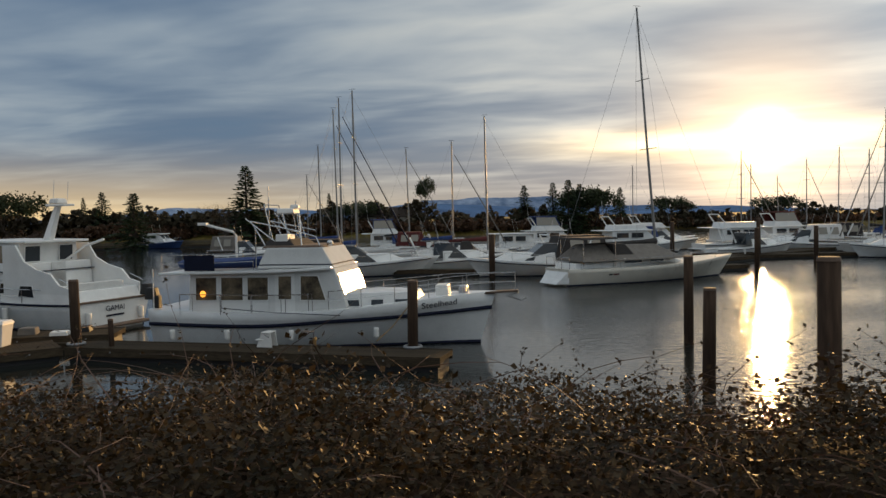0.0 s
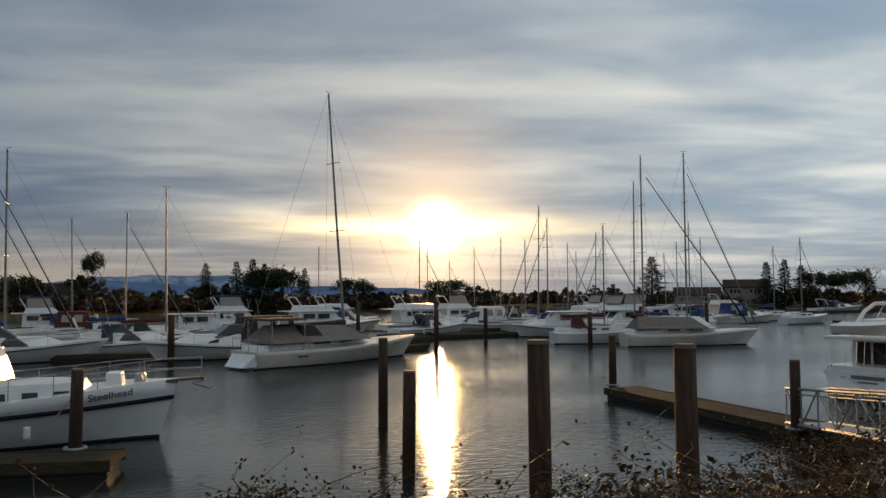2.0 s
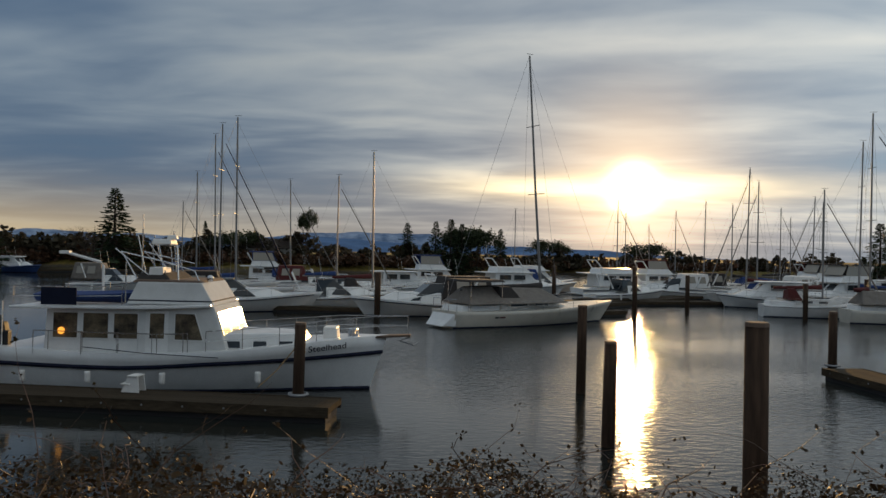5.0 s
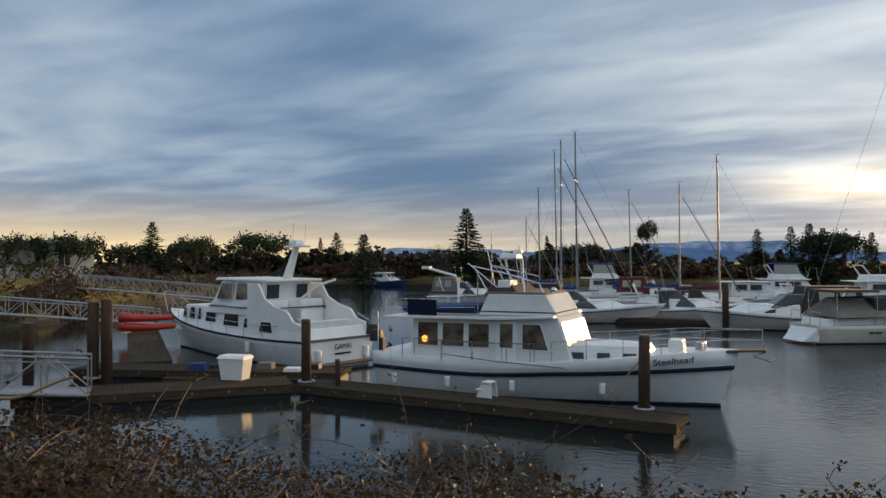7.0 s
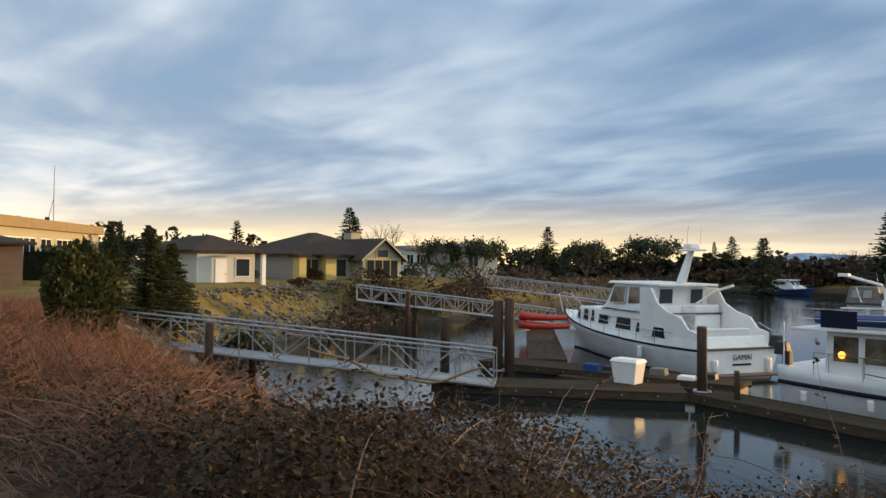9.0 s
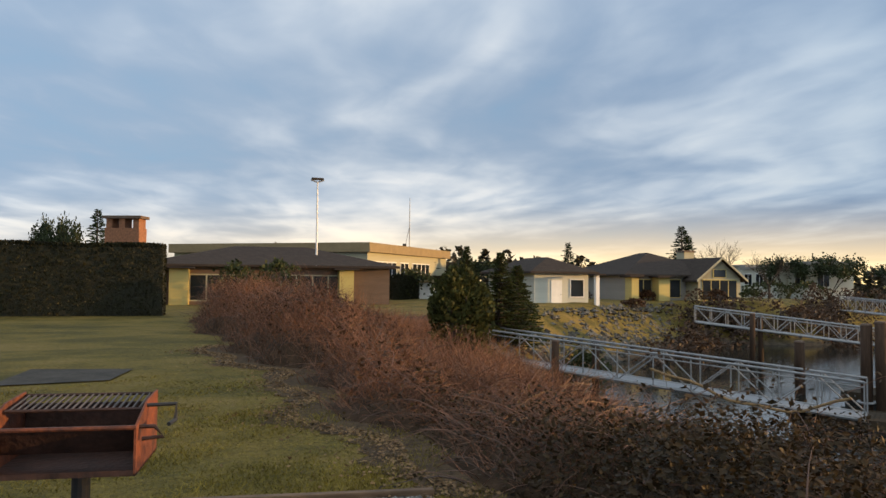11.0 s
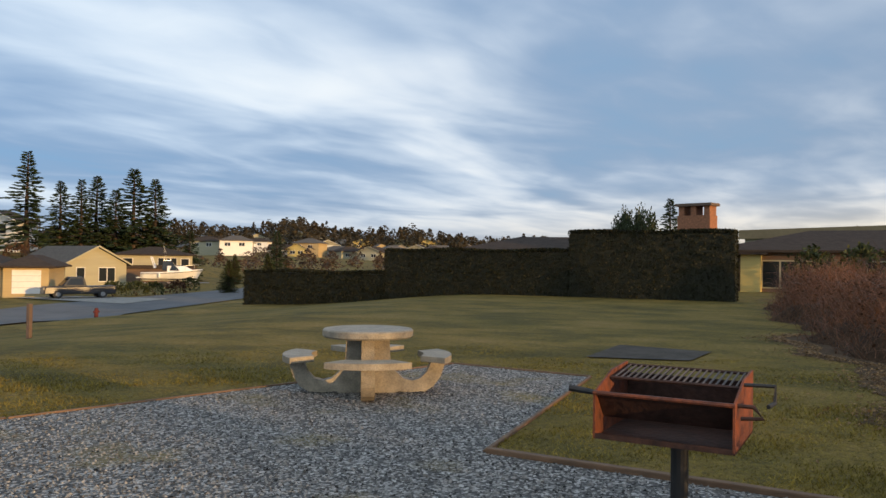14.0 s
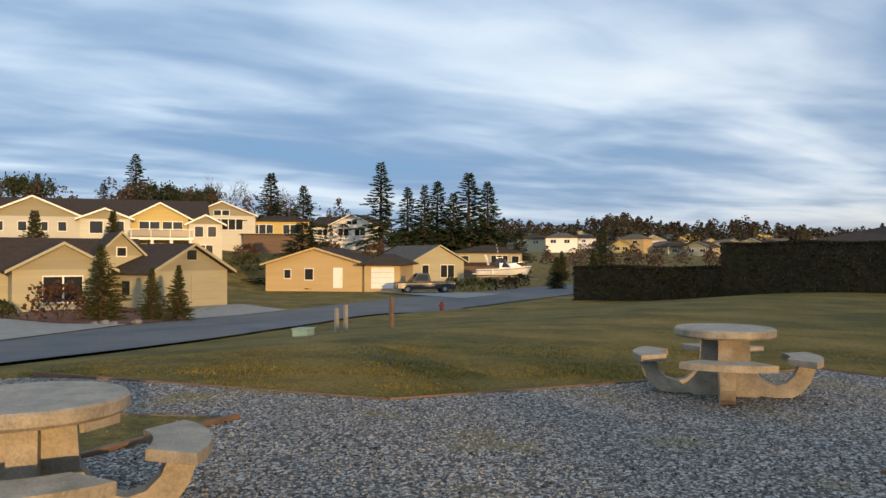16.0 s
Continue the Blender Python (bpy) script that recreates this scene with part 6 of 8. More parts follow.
def stool():
    t = thing("step_stool", "white plastic two-step boarding stool", "step", at_heading(-5.9, 25.5, DZ, 12.3, -3.2))
    for sgn in (-1, 1):
        part("stool_side", solid(B(), [(-0.28, 0.22 * sgn, 0), (0.28, 0.22 * sgn, 0), (0.28, 0.19 * sgn, 0), (-0.28, 0.19 * sgn, 0)], [(-0.1, 0.2 * sgn, 0.46), (0.22, 0.2 * sgn, 0.46), (0.22, 0.17 * sgn, 0.46), (-0.1, 0.17 * sgn, 0.46)]), WHITE, t)
    part("tread", box(B(), -0.1, 0.22, -0.24, 0.24, 0.46, 0.5, 0.01), WHITE, t)
    part("tread", box(B(), -0.3, -0.02, -0.24, 0.24, 0.22, 0.26, 0.01), WHITE, t)


stool()


def kayak(x, y, z, ang):
    t = thing("kayak", "red plastic kayak on a pontoon rack", "kayak", Matrix.Translation((x, y, z)) @ Matrix.Rotation(ang, 4, "Z"), "kayaks")
    bm = B()
    tube(bm, [(-2, 0, 0.12), (-1.2, 0, 0), (0, 0, -0.03), (1.2, 0, 0), (2, 0, 0.12)], 0.3, 10, 0.1)
    shade(part("kayak_hull", bm, REDHULL, t))


kayak(-30.0, 41.5, DZ + 0.95, 0.75)
kayak(-30.0, 41.5, DZ + 0.4, 0.75)
bm = B()
for x in (-31.2, -28.8):
    tube(bm, [(x, 41.5 + (x + 30) * 0.9, DZ), (x, 41.5 + (x + 30) * 0.9, DZ + 1.3)], 0.05, 6)
    tube(bm, [(x, 41.1 + (x + 30) * 0.9, DZ + 0.1), (x, 41.9 + (x + 30) * 0.9, DZ + 0.1)], 0.05, 6)
    tube(bm, [(x, 41.1 + (x + 30) * 0.9, DZ + 0.66), (x, 41.9 + (x + 30) * 0.9, DZ + 0.66)], 0.05, 6)
tagged(part("kayak_rack", bm, GALV), "grey metal rack holding two kayaks", "rack")
# work float with gear between the piles
t = thing("work_float", "low dark work float cluttered with gear", "float", at_heading(-19.5, 28.6, WZ, 0.97, 0.2))
part("raft", box(B(), 0, 6.2, -1.4, 1.2, -0.2, 0.25), DOCKWOOD, t)
for i, (x, y, h, mt) in enumerate(((0.8, -0.5, 0.5, BLUE_CANVAS), (1.3, 0.3, 0.35, DARK_CANVAS), (2.4, -0.2, 0.3, BROWNW), (3.3, 0.2, 0.45, GREY_CANVAS), (4.6, -0.5, 0.35, WHITE), (5.2, 0.3, 0.4, BLACK))):
    part("crate", block(x, x + 0.7, 0.3, 0.25, 0.25 + h, 0.05, 0.05, 0.03), mt, t).location.y = y


# ---- trees and hedges ----
def sprays(V, F, p, d, s, rnd, wide=0.45):
    d = d.normalized()
    b = d.orthogonal().normalized()
    a = rnd.uniform(0, 6.283)
    b = (b * math.cos(a) + d.cross(b) * math.sin(a)) * wide
    o = len(V)
    V += [p, p + d * s * 0.5 + b * s, p + d * s * 1.1, p + d * s * 0.5 - b * s]
    F.append((o, o + 1, o + 2, o + 3))


def conifer_mesh(seed, H=10.0, width=0.22, low=0.08, gappy=0.25, droop=-0.15, n=70):
    """Trunk and crown meshes of a conifer H metres high: whorls of drooping limbs set with small sprays."""
    rnd = random.Random(seed)
    V, F = [], []
    bm = B()
    tube(bm, [(0, 0, -0.3), (0.04, 0, H * 0.5), (0, 0, H * 0.98)], H * 0.018, 7, H * 0.003)
    lop = rnd.uniform(0, 6.28)
    for i in range(n):
        t = low + (1 - low) * (i / n) ** 0.9
        reach = H * width * (1 - t) ** 0.95 * rnd.uniform(0.45, 1.3) + 0.08
        if rnd.random() < gappy * 0.5:
            reach *= 0.5
        a = i * 2.4 + rnd.uniform(-0.5, 0.5)
        reach *= 1 + 0.18 * math.cos(a - lop)
        tilt = lerp(droop - 0.1, 0.55, t ** 2)
        d = Vector((math.cos(a), math.sin(a), tilt)).normalized()
        base = Vector((0, 0, H * t))
        tube(bm, [base, base + d * reach * 0.9], H * 0.004 * (1 - t) + 0.012, 3, 0.006)
        m = 8 + int(reach / H * 95)
        for k in range(m):
            q = 0.15 + 0.85 * (k + rnd.random()) / m
            p = base + d * reach * q + Vector((0, 0, -0.05 * reach * q * q))
            side = Vector((-math.sin(a), math.cos(a), rnd.uniform(-0.5, 0.25))) * rnd.choice((-1, 1))
            sprays(V, F, p, d * 0.7 + side * rnd.uniform(0.4, 1.1), H * 0.034 * (1.15 - 0.5 * t) * rnd.uniform(0.6, 1.4), rnd, 0.24)
            if rnd.random() < 0.5:
                sprays(V, F, p, d + Vector((0, 0, rnd.uniform(-0.7, 0.2))), H * 0.036 * (1.1 - 0.5 * t), rnd, 0.2)
    return bm, V, F


def tree_thing(name, label, category, bm, V, F, crown_mat, m, group=""):
    t = thing(name, label, category, m, group)
    part("trunk", bm, BARK, t)
    raw("crown", V, F, crown_mat, t)
    return t


def planted(proto, x, y, h, proto_h, turn=0.0, fat=1.0, sink=0.05):
    s = h / max(v.co.z for c in proto.children for v in c.data.vertices)
    c = copy_thing(proto, Matrix())
    c.matrix_basis = Matrix.Translation((x, y, height(x, y) - sink)) @ Matrix.Rotation(turn, 4, "Z") @ Matrix.Diagonal((s * fat, s * fat, s, 1))
    return c


def broad_mesh(seed, H=8.0, spread=0.4, leaves=900, leaf=0.28, flat=0.5, bare=False, trunk_to=0.3):
    rnd = random.Random(seed)
    bm, V, F = B(), [], []
    tube(bm, [(0, 0, -0.3), (0.1, 0, H * trunk_to)], H * 0.03, 7, H * 0.02)

    def limb(p, d, r, L, depth):
        q = p + d * L
        tube(bm, [p, p.lerp(q, 0.5) + Vector((rnd.uniform(-1, 1), rnd.uniform(-1, 1), 0)) * L * 0.06, q], r, 4, r * 0.55)
        if depth:
            for _ in range(3):
                e = (d + Vector((rnd.uniform(-1, 1), rnd.uniform(-1, 1), rnd.uniform(-0.3, 0.7))) * 0.75).normalized()
                limb(p.lerp(q, rnd.uniform(0.6, 1)), e, r * 0.5, L * rnd.uniform(0.55, 0.8), depth - 1)
        elif not bare:
            for _ in range(max(3, leaves // 110)):
                o = q + Vector((rnd.gauss(0, 1), rnd.gauss(0, 1), rnd.gauss(0, flat))) * H * 0.06
                sprays(V, F, o, Vector((rnd.uniform(-1, 1), rnd.uniform(-1, 1), rnd.uniform(-0.4, 0.9))), leaf * rnd.uniform(0.6, 1.4), rnd, 0.5)

    for k in range(5):
        a = k * 1.257 + rnd.uniform(-0.4, 0.4)
        limb(Vector((0.1, 0, H * trunk_to * rnd.uniform(0.75, 1))), Vector((math.cos(a) * spread * 2, math.sin(a) * spread * 2, 1)).normalized(), H * 0.013, H * (1 - trunk_to) * 0.42, 4 if bare else 3)
    return bm, V, F


FIRS = [tree_thing("fir_tree", "tall dark green fir with gappy drooping limbs", "tree", *conifer_mesh(s, 10, w, lo, g, dr, n), FIR, pose(x, y, height(x, y) - 0.05), "tall firs") for s, w, lo, g, dr, n, x, y in
        ((1, 0.23, 0.06, 0.35, -0.2, 150, -30, 205), (2, 0.20, 0.10, 0.5, -0.15, 130, -80, 200), (3, 0.28, 0.05, 0.2, -0.1, 160, -95, 205))]
SPRUCE = tree_thing("young_conifer", "young green garden conifer with dense foliage", "tree", *conifer_mesh(7, 3, 0.32, 0.02, 0.05, 0.15, 260), YOUNG, pose(-29.0, 13.2, height(-29.0, 13.2) - 0.1), "garden conifers")
SPRUCE.scale = (0.9, 0.9, 1.1)
BROAD = tree_thing("pine_tree", "dark broad-crowned pine among shore trees", "tree", *broad_mesh(3, 8, 0.42, 3000, 0.30, 0.9, trunk_to=0.12), PINE, pose(-110, 190, height(-110, 190)), "broad pines")
BARE = tree_thing("bare_tree", "leafless winter tree with fine twigs", "tree", *broad_mesh(5, 8, 0.35, bare=True), BARK, pose(-60, 200, height(-60, 200)), "bare trees")
TALLPINE = tree_thing("pine_tree", "tall lopsided pine with tufted crown on a bare trunk", "tree", *broad_mesh(8, 10, 0.42, 2600, 0.32, 0.45, trunk_to=0.33), PINE, pose(-4.0, 176, height(-4, 176)), "broad pines")
TALLPINE.scale = (0.46, 0.46, 1.36)

for i, (x, y, top, k) in enumerate(((-43.6, 172, 13.8, 0), (28.6, 176, 9.5, 2), (25.7, 180, 9.1, 1), (19.3, 183, 8.7, 1), (31.5, 178, 8.6, 2), (45.4, 198, 8.3, 0), (133, 170, 11.3, 2), (167, 163.6, 10.0, 0), (170, 160, 10.6, 1), (174, 158, 9.0, 2), (190, 150, 8, 2),
                                    (-87, -90.5, 16.7, 1), (-93.5, -91, 13.1, 0), (-94.5, -88, 13.4, 1), (-98.4, -88.6, 14.3, 2), (-100.4, -83.3, 15.6, 0), (-102.5, -81.0, 14.1, 0), (-97.5, -84.2, 12.0, 2), (-70.6, -97.4, 14.1, 0), (-72.5, -92, 12.0, 2),
                                    (-63, -125, 18.6, 1), (-50, -132, 14.8, 1), (-66, -124, 13.5, 2), (-74, -121, 13.6, 2), (-58, -126, 13.4, 0), (-80.5, -104.5, 9.6, 0), (-54.7, -69.3, 5.3, 2), (-51, 128, 6.5, 2), (-61.5, -1.5, 6.6, 1), (-74.7, 45.7, 6.0, 1), (-66.5, 54.5, 7.6, 0), (-69, 57.5, 6.8, 0),
                                    (-112, 152, 10.8, 2), (-80, 182, 9.0, 0), (-82, 36, 5.2, 1), (-70, 27.5, 4.6, 1), (-69.5, 31, 4.2, 0), (-128, -74, 7.0, 2), (-106, -77, 6.2, 0))):
    planted(FIRS[k], x, y, top - height(x, y), 10, i * 1.7, 3.4 if (x, y) == (-54.7, -69.3) else (1.75, 1.5, 1.65)[i % 3])
for i, (x, y, top, f_) in enumerate(((-96, 170, 9.6, 1.1), (-115, 174, 7.6, 1.2), (-130, 170, 7.0, 1.3), (-78, 88.5, 6.1, 0.9), (-82, 85.5, 5.8, 1.0), (-89.2, 134.5, 7.3, 0.9), (-51.7, -3.5, 5.7, 0.42), (36, 182, 8.4, 1.0), (33, 186, 8.8, 0.9), (178, 156, 8.0, 1.0), (184, 150, 8.2, 0.9), (120, 65, 5.0, 1.3), (128, 79, 5.4, 1.2),
                                     (-47.5, -131.8, 15.1, 0.8), (-64.5, -120, 14.2, 1.0), (-72, -120, 13.8, 0.9), (-69, 33, 4.0, 1.0), (-20, 188, 6.5, 1.3), (60, 205, 6.5, 1.2), (90, 206, 6.2, 1.4))):
    planted(BROAD, x, y, top - height(x, y), 8, i * 2.1, f_)
for i, (x, y, top) in enumerate(((-76, -118, 15.8), (-82, -110, 13.2), (-64.5, 58, 6.4), (-62, 62, 5.2), (-73, 55, 4.0), (190, 151, 9.4), (-47, 168, 6.6), (-70, -99, 12.5), (-112, -100, 10.5), (-118, -95, 10.0))):
    planted(BARE, x, y, top - height(x, y), 7.2, i * 1.3)
for i, (x, y, top, f_) in enumerate(((-20.06, -42.6, 1.9, 1.0), (-22.0, -40.6, 0.6, 0.9), (-22.9, -39.3, 0.75, 0.9), (-30.0, 15.2, 2.6, 1.2), (-31.5, 16.8, 2.1, 1.2), (-33, 17.5, 1.9, 1.2), (-23.0, -60, 4.6, 0.9), (-33.5, -70, 5.4, 0.9), (-60, -100, 6.6, 1.0), (-96.0, -62, 2.0, 1.0), (-118, -70, 2.4, 1.1), (-72, -47, 1.2, 1.1))):
    planted(SPRUCE, x, y, top - height(x, y) + 0.3, 3, i * 1.9, f_)


def shrub(x, y, r, h, material, label, seed, n=700, leaf=0.09, z=None):
    rnd = random.Random(seed)
    t = thing("shrub", label, "shrub", Matrix.Translation((x, y, height(x, y) if z is None else z)), "garden shrubs")
    V, F = [], []
    bm = B()
    for k in range(7):
        a = k * 0.9
        tube(bm, [(0, 0, -0.05), (math.cos(a) * r * 0.3, math.sin(a) * r * 0.3, h * 0.45), (math.cos(a) * r * 0.7, math.sin(a) * r * 0.7, h * 0.75)], 0.03, 4, 0.01)
    part("stems", bm, BARK, t)
    for _ in range(n):
        a, u = rnd.uniform(0, 6.283), rnd.random()
        k = (0.55 + 0.45 * rnd.random() ** 0.4) * (1 + 0.14 * math.sin(a * 3 + seed) + 0.1 * math.sin(u * 9 + a * 2))
        ph = u * math.pi * 0.62
        p = Vector((math.cos(a) * r * math.sin(ph + 0.05) * k, math.sin(a) * r * math.sin(ph + 0.05) * k, h * 0.42 + h * 0.58 * math.cos(ph) * k if u < 0.8 else rnd.uniform(0.05, 0.5) * h))
        sprays(V, F, p, Vector((p.x, p.y, rnd.uniform(-0.2, h))) + Vector((rnd.uniform(-1, 1), rnd.uniform(-1, 1), rnd.uniform(-1, 1))) * r * 0.7, leaf * rnd.uniform(0.7, 1.5), rnd, 0.5)
    raw("foliage", V, F, material, t)
    return t


shrub(-28.4, 18.2, 1.15, 1.5, CEDAR, "round dark green shrub at the edge of the bank lawn", 3, 1500, 0.11)
shrub(-15.4, 7.0, 0.62, 1.75 - height(-15.4, 7.0), BUSH, "dense dark cedar bush rising out of the thicket", 11, 5200, 0.075)
for i, (x, y, r, h, mt) in enumerate(((-60, 46, 0.9, 1.0, CEDAR), (-57, 43, 0.7, 0.8, BRUSH), (-54, 48, 0.8, 0.9, BRUSH), (-52, 50, 0.9, 0.9, CEDAR), (-49, 52, 1.0, 0.9, BRUSH), (-63, 40, 0.8, 0.8, BRUSH), (-50, 45, 1.2, 0.6, BRUSH), (-61, 36, 1.1, 0.9, CEDAR), (-52, 38, 0.9, 0.6, BRUSH),
                                      (-18.2, -43.6, 1.6, 2.0, BRUSH), (-16.6, -47.5, 0.7, 0.9, CEDAR), (-15, -49, 0.7, 0.8, CEDAR), (-21.4, -45.5, 0.6, 0.8, BRUSH), (-60, -51.5, 1.0, 1.3, CEDAR), (-62, -50.5, 1.0, 1.3, CEDAR), (-64, -50.0, 0.9, 1.2, CEDAR), (-68, -50.5, 1.0, 1.2, BRUSH), (-75, -54, 1.0, 1.4, CEDAR),
                                      (-27, -70, 2.0, 1.8, BRUSH), (-30, -72, 1.6, 1.6, BRUSH), (-24, -71, 1.5, 1.4, BRUSH), (-52, -76, 1.8, 1.8, CEDAR), (-56, -82, 1.6, 1.6, BRUSH), (-62, -80, 2.0, 1.8, BRUSH), (-70, -84, 2.2, 2.2, BRUSH), (-78, -82, 2.4, 2.6, BRUSH), (-84, -80, 2.4, 3.0, BRUSH), (-92, -78, 2.4, 3.2, BRUSH), (-47.5, 9.0, 1.3, 2.6, CEDAR), (-44, 6.0, 1.2, 2.4, CEDAR), (-66.5, 20, 3.0, 2.4, CEDAR), (-63, 23, 2.6, 2.3, CEDAR), (-74, 80, 3, 2.2, CEDAR), (-78, 78, 3, 2.2, CEDAR))):
    shrub(x, y, r, h, mt, "bare brown winter garden shrub" if mt is BRUSH else "clipped dark evergreen shrub", 20 + i, 500, 0.10 + 0.05 * r)


def hedge(pts, tops, w, label, seed):
    """A clipped hedge along ground points, with a top height for each span."""
    rnd = random.Random(seed)
    for (a, b), top in zip(zip(pts, pts[1:]), tops):
        a, b = Vector((*a, 0)), Vector((*b, 0))
        L = (b - a).length
        d = (b - a) / L
        n = Vector((-d.y, d.x, 0))
        t = thing("hedge", label, "hedge", Matrix.Translation((a.x, a.y, 0)), "lawn hedge")
        za, zb = height(a.x, a.y) - 0.1, height(b.x, b.y) - 0.1
        V = []
        o = [d * 0 - n * w / 2 * 0.9, d * L - n * w / 2 * 0.9, d * L + n * w / 2 * 0.9, d * 0 + n * w / 2 * 0.9]
        bm = solid(B(), [Vector((p.x, p.y, z)) for p, z in zip(o, (za, zb, zb, za))], [Vector((p.x * 0.999, p.y * 0.999, top - 0.07)) for p in o])
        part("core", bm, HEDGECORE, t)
        V, F = [], []
        for _ in range(int(L * (top - min(za, zb)) * 1100 + L * w * 500)):
            s = rnd.random() * L
            k = rnd.random()
            zb_ = lerp(za, zb, s / L)
            if k < 0.62:
                p = d * s - n * w / 2 * rnd.uniform(0.9, 1.05) * rnd.choice((1, 1, 1, -1))
                z = lerp(zb_, top, rnd.random())
            else:
                p = d * s + n * w / 2 * rnd.uniform(-1, 1)
                z = top + rnd.uniform(-0.08, 0.05) + 0.04 * math.sin(s * 1.3)
            if rnd.random() < 0.06:
                p = d * (L * rnd.choice((0, 1)) + rnd.uniform(-0.04, 0.04)) + n * w / 2 * rnd.uniform(-1, 1)
                z = lerp(zb_, top, rnd.random())
            sprays(V, F, Vector((p.x, p.y, z)), Vector((rnd.uniform(-0.5, 0.5), rnd.uniform(-0.5, 0.5), 0.7)), rnd.uniform(0.045, 0.10), rnd, 0.45)
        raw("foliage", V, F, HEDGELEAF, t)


hedge([(-36.6, 2.1), (-37.4, -5.1), (-38.6, -14.8), (-39.6, -23.8)], [3.0, 2.12, 0.9], 1.6, "clipped dark green cedar hedge closing the lawn", 5)
hedge([(-60.0, 20.5), (-70, 29)], [1.9], 1.0, "clipped dark hedge before the clubhouse", 6)


# ---- houses ----
def gable_roof(bm, x0, x1, y0, y1, z, rise, along, over=0.45, th=0.16):
    """Two roof slabs over a rectangle; the ridge runs along 'x' or 'y'."""
    if along == "y":
        xm = (x0 + x1) / 2
        for xa in (x0, x1):
            sg = -1 if xa == x0 else 1
            k = rise / (abs(xa - xm))
            e = (xa + sg * over, z - k * over)
            q = [(e[0], y0 - over, e[1]), (xm, y0 - over, z + rise), (xm, y1 + over, z + rise), (e[0], y1 + over, e[1])]
            solid(bm, q, [(p[0], p[1], p[2] + th) for p in q])
    else:
        ym = (y0 + y1) / 2
        for ya in (y0, y1):
            sg = -1 if ya == y0 else 1
            k = rise / (abs(ya - ym))
            e = (ya + sg * over, z - k * over)
            q = [(x0 - over, e[0], e[1]), (x1 + over, e[0], e[1]), (x1 + over, ym, z + rise), (x0 - over, ym, z + rise)]
            solid(bm, q, [(p[0], p[1], p[2] + th) for p in q])
    bmesh.ops.recalc_face_normals(bm, faces=bm.faces[:])
    return bm


def hip_roof(bm, x0, x1, y0, y1, z, rise, over=0.6, th=0.14):
    a = [(x0 - over, y0 - over, z), (x1 + over, y0 - over, z), (x1 + over, y1 + over, z), (x0 - over, y1 + over, z)]
    h = min(x1 - x0, y1 - y0) / 2 + over
    solid(bm, a, [(p[0], p[1], z + th) for p in a])
    c = [bm.verts.new((p[0], p[1], z + th + 0.002)) for p in a]
    if x1 - x0 >= y1 - y0:
        r = [bm.verts.new((x0 - over + h, (y0 + y1) / 2, z + rise)), bm.verts.new((x1 + over - h, (y0 + y1) / 2, z + rise))]
        for q in ((c[0], c[1], r[1], r[0]), (c[1], c[2], r[1]), (c[2], c[3], r[0], r[1]), (c[3], c[0], r[0])):
            bm.faces.new(q)
    else:
        r = [bm.verts.new(((x0 + x1) / 2, y0 - over + h, z + rise)), bm.verts.new(((x0 + x1) / 2, y1 + over - h, z + rise))]
        for q in ((c[0], c[1], r[0]), (c[1], c[2], r[1], r[0]), (c[2], c[3], r[1]), (c[3], c[0], r[0], r[1])):
            bm.faces.new(q)
    return bm


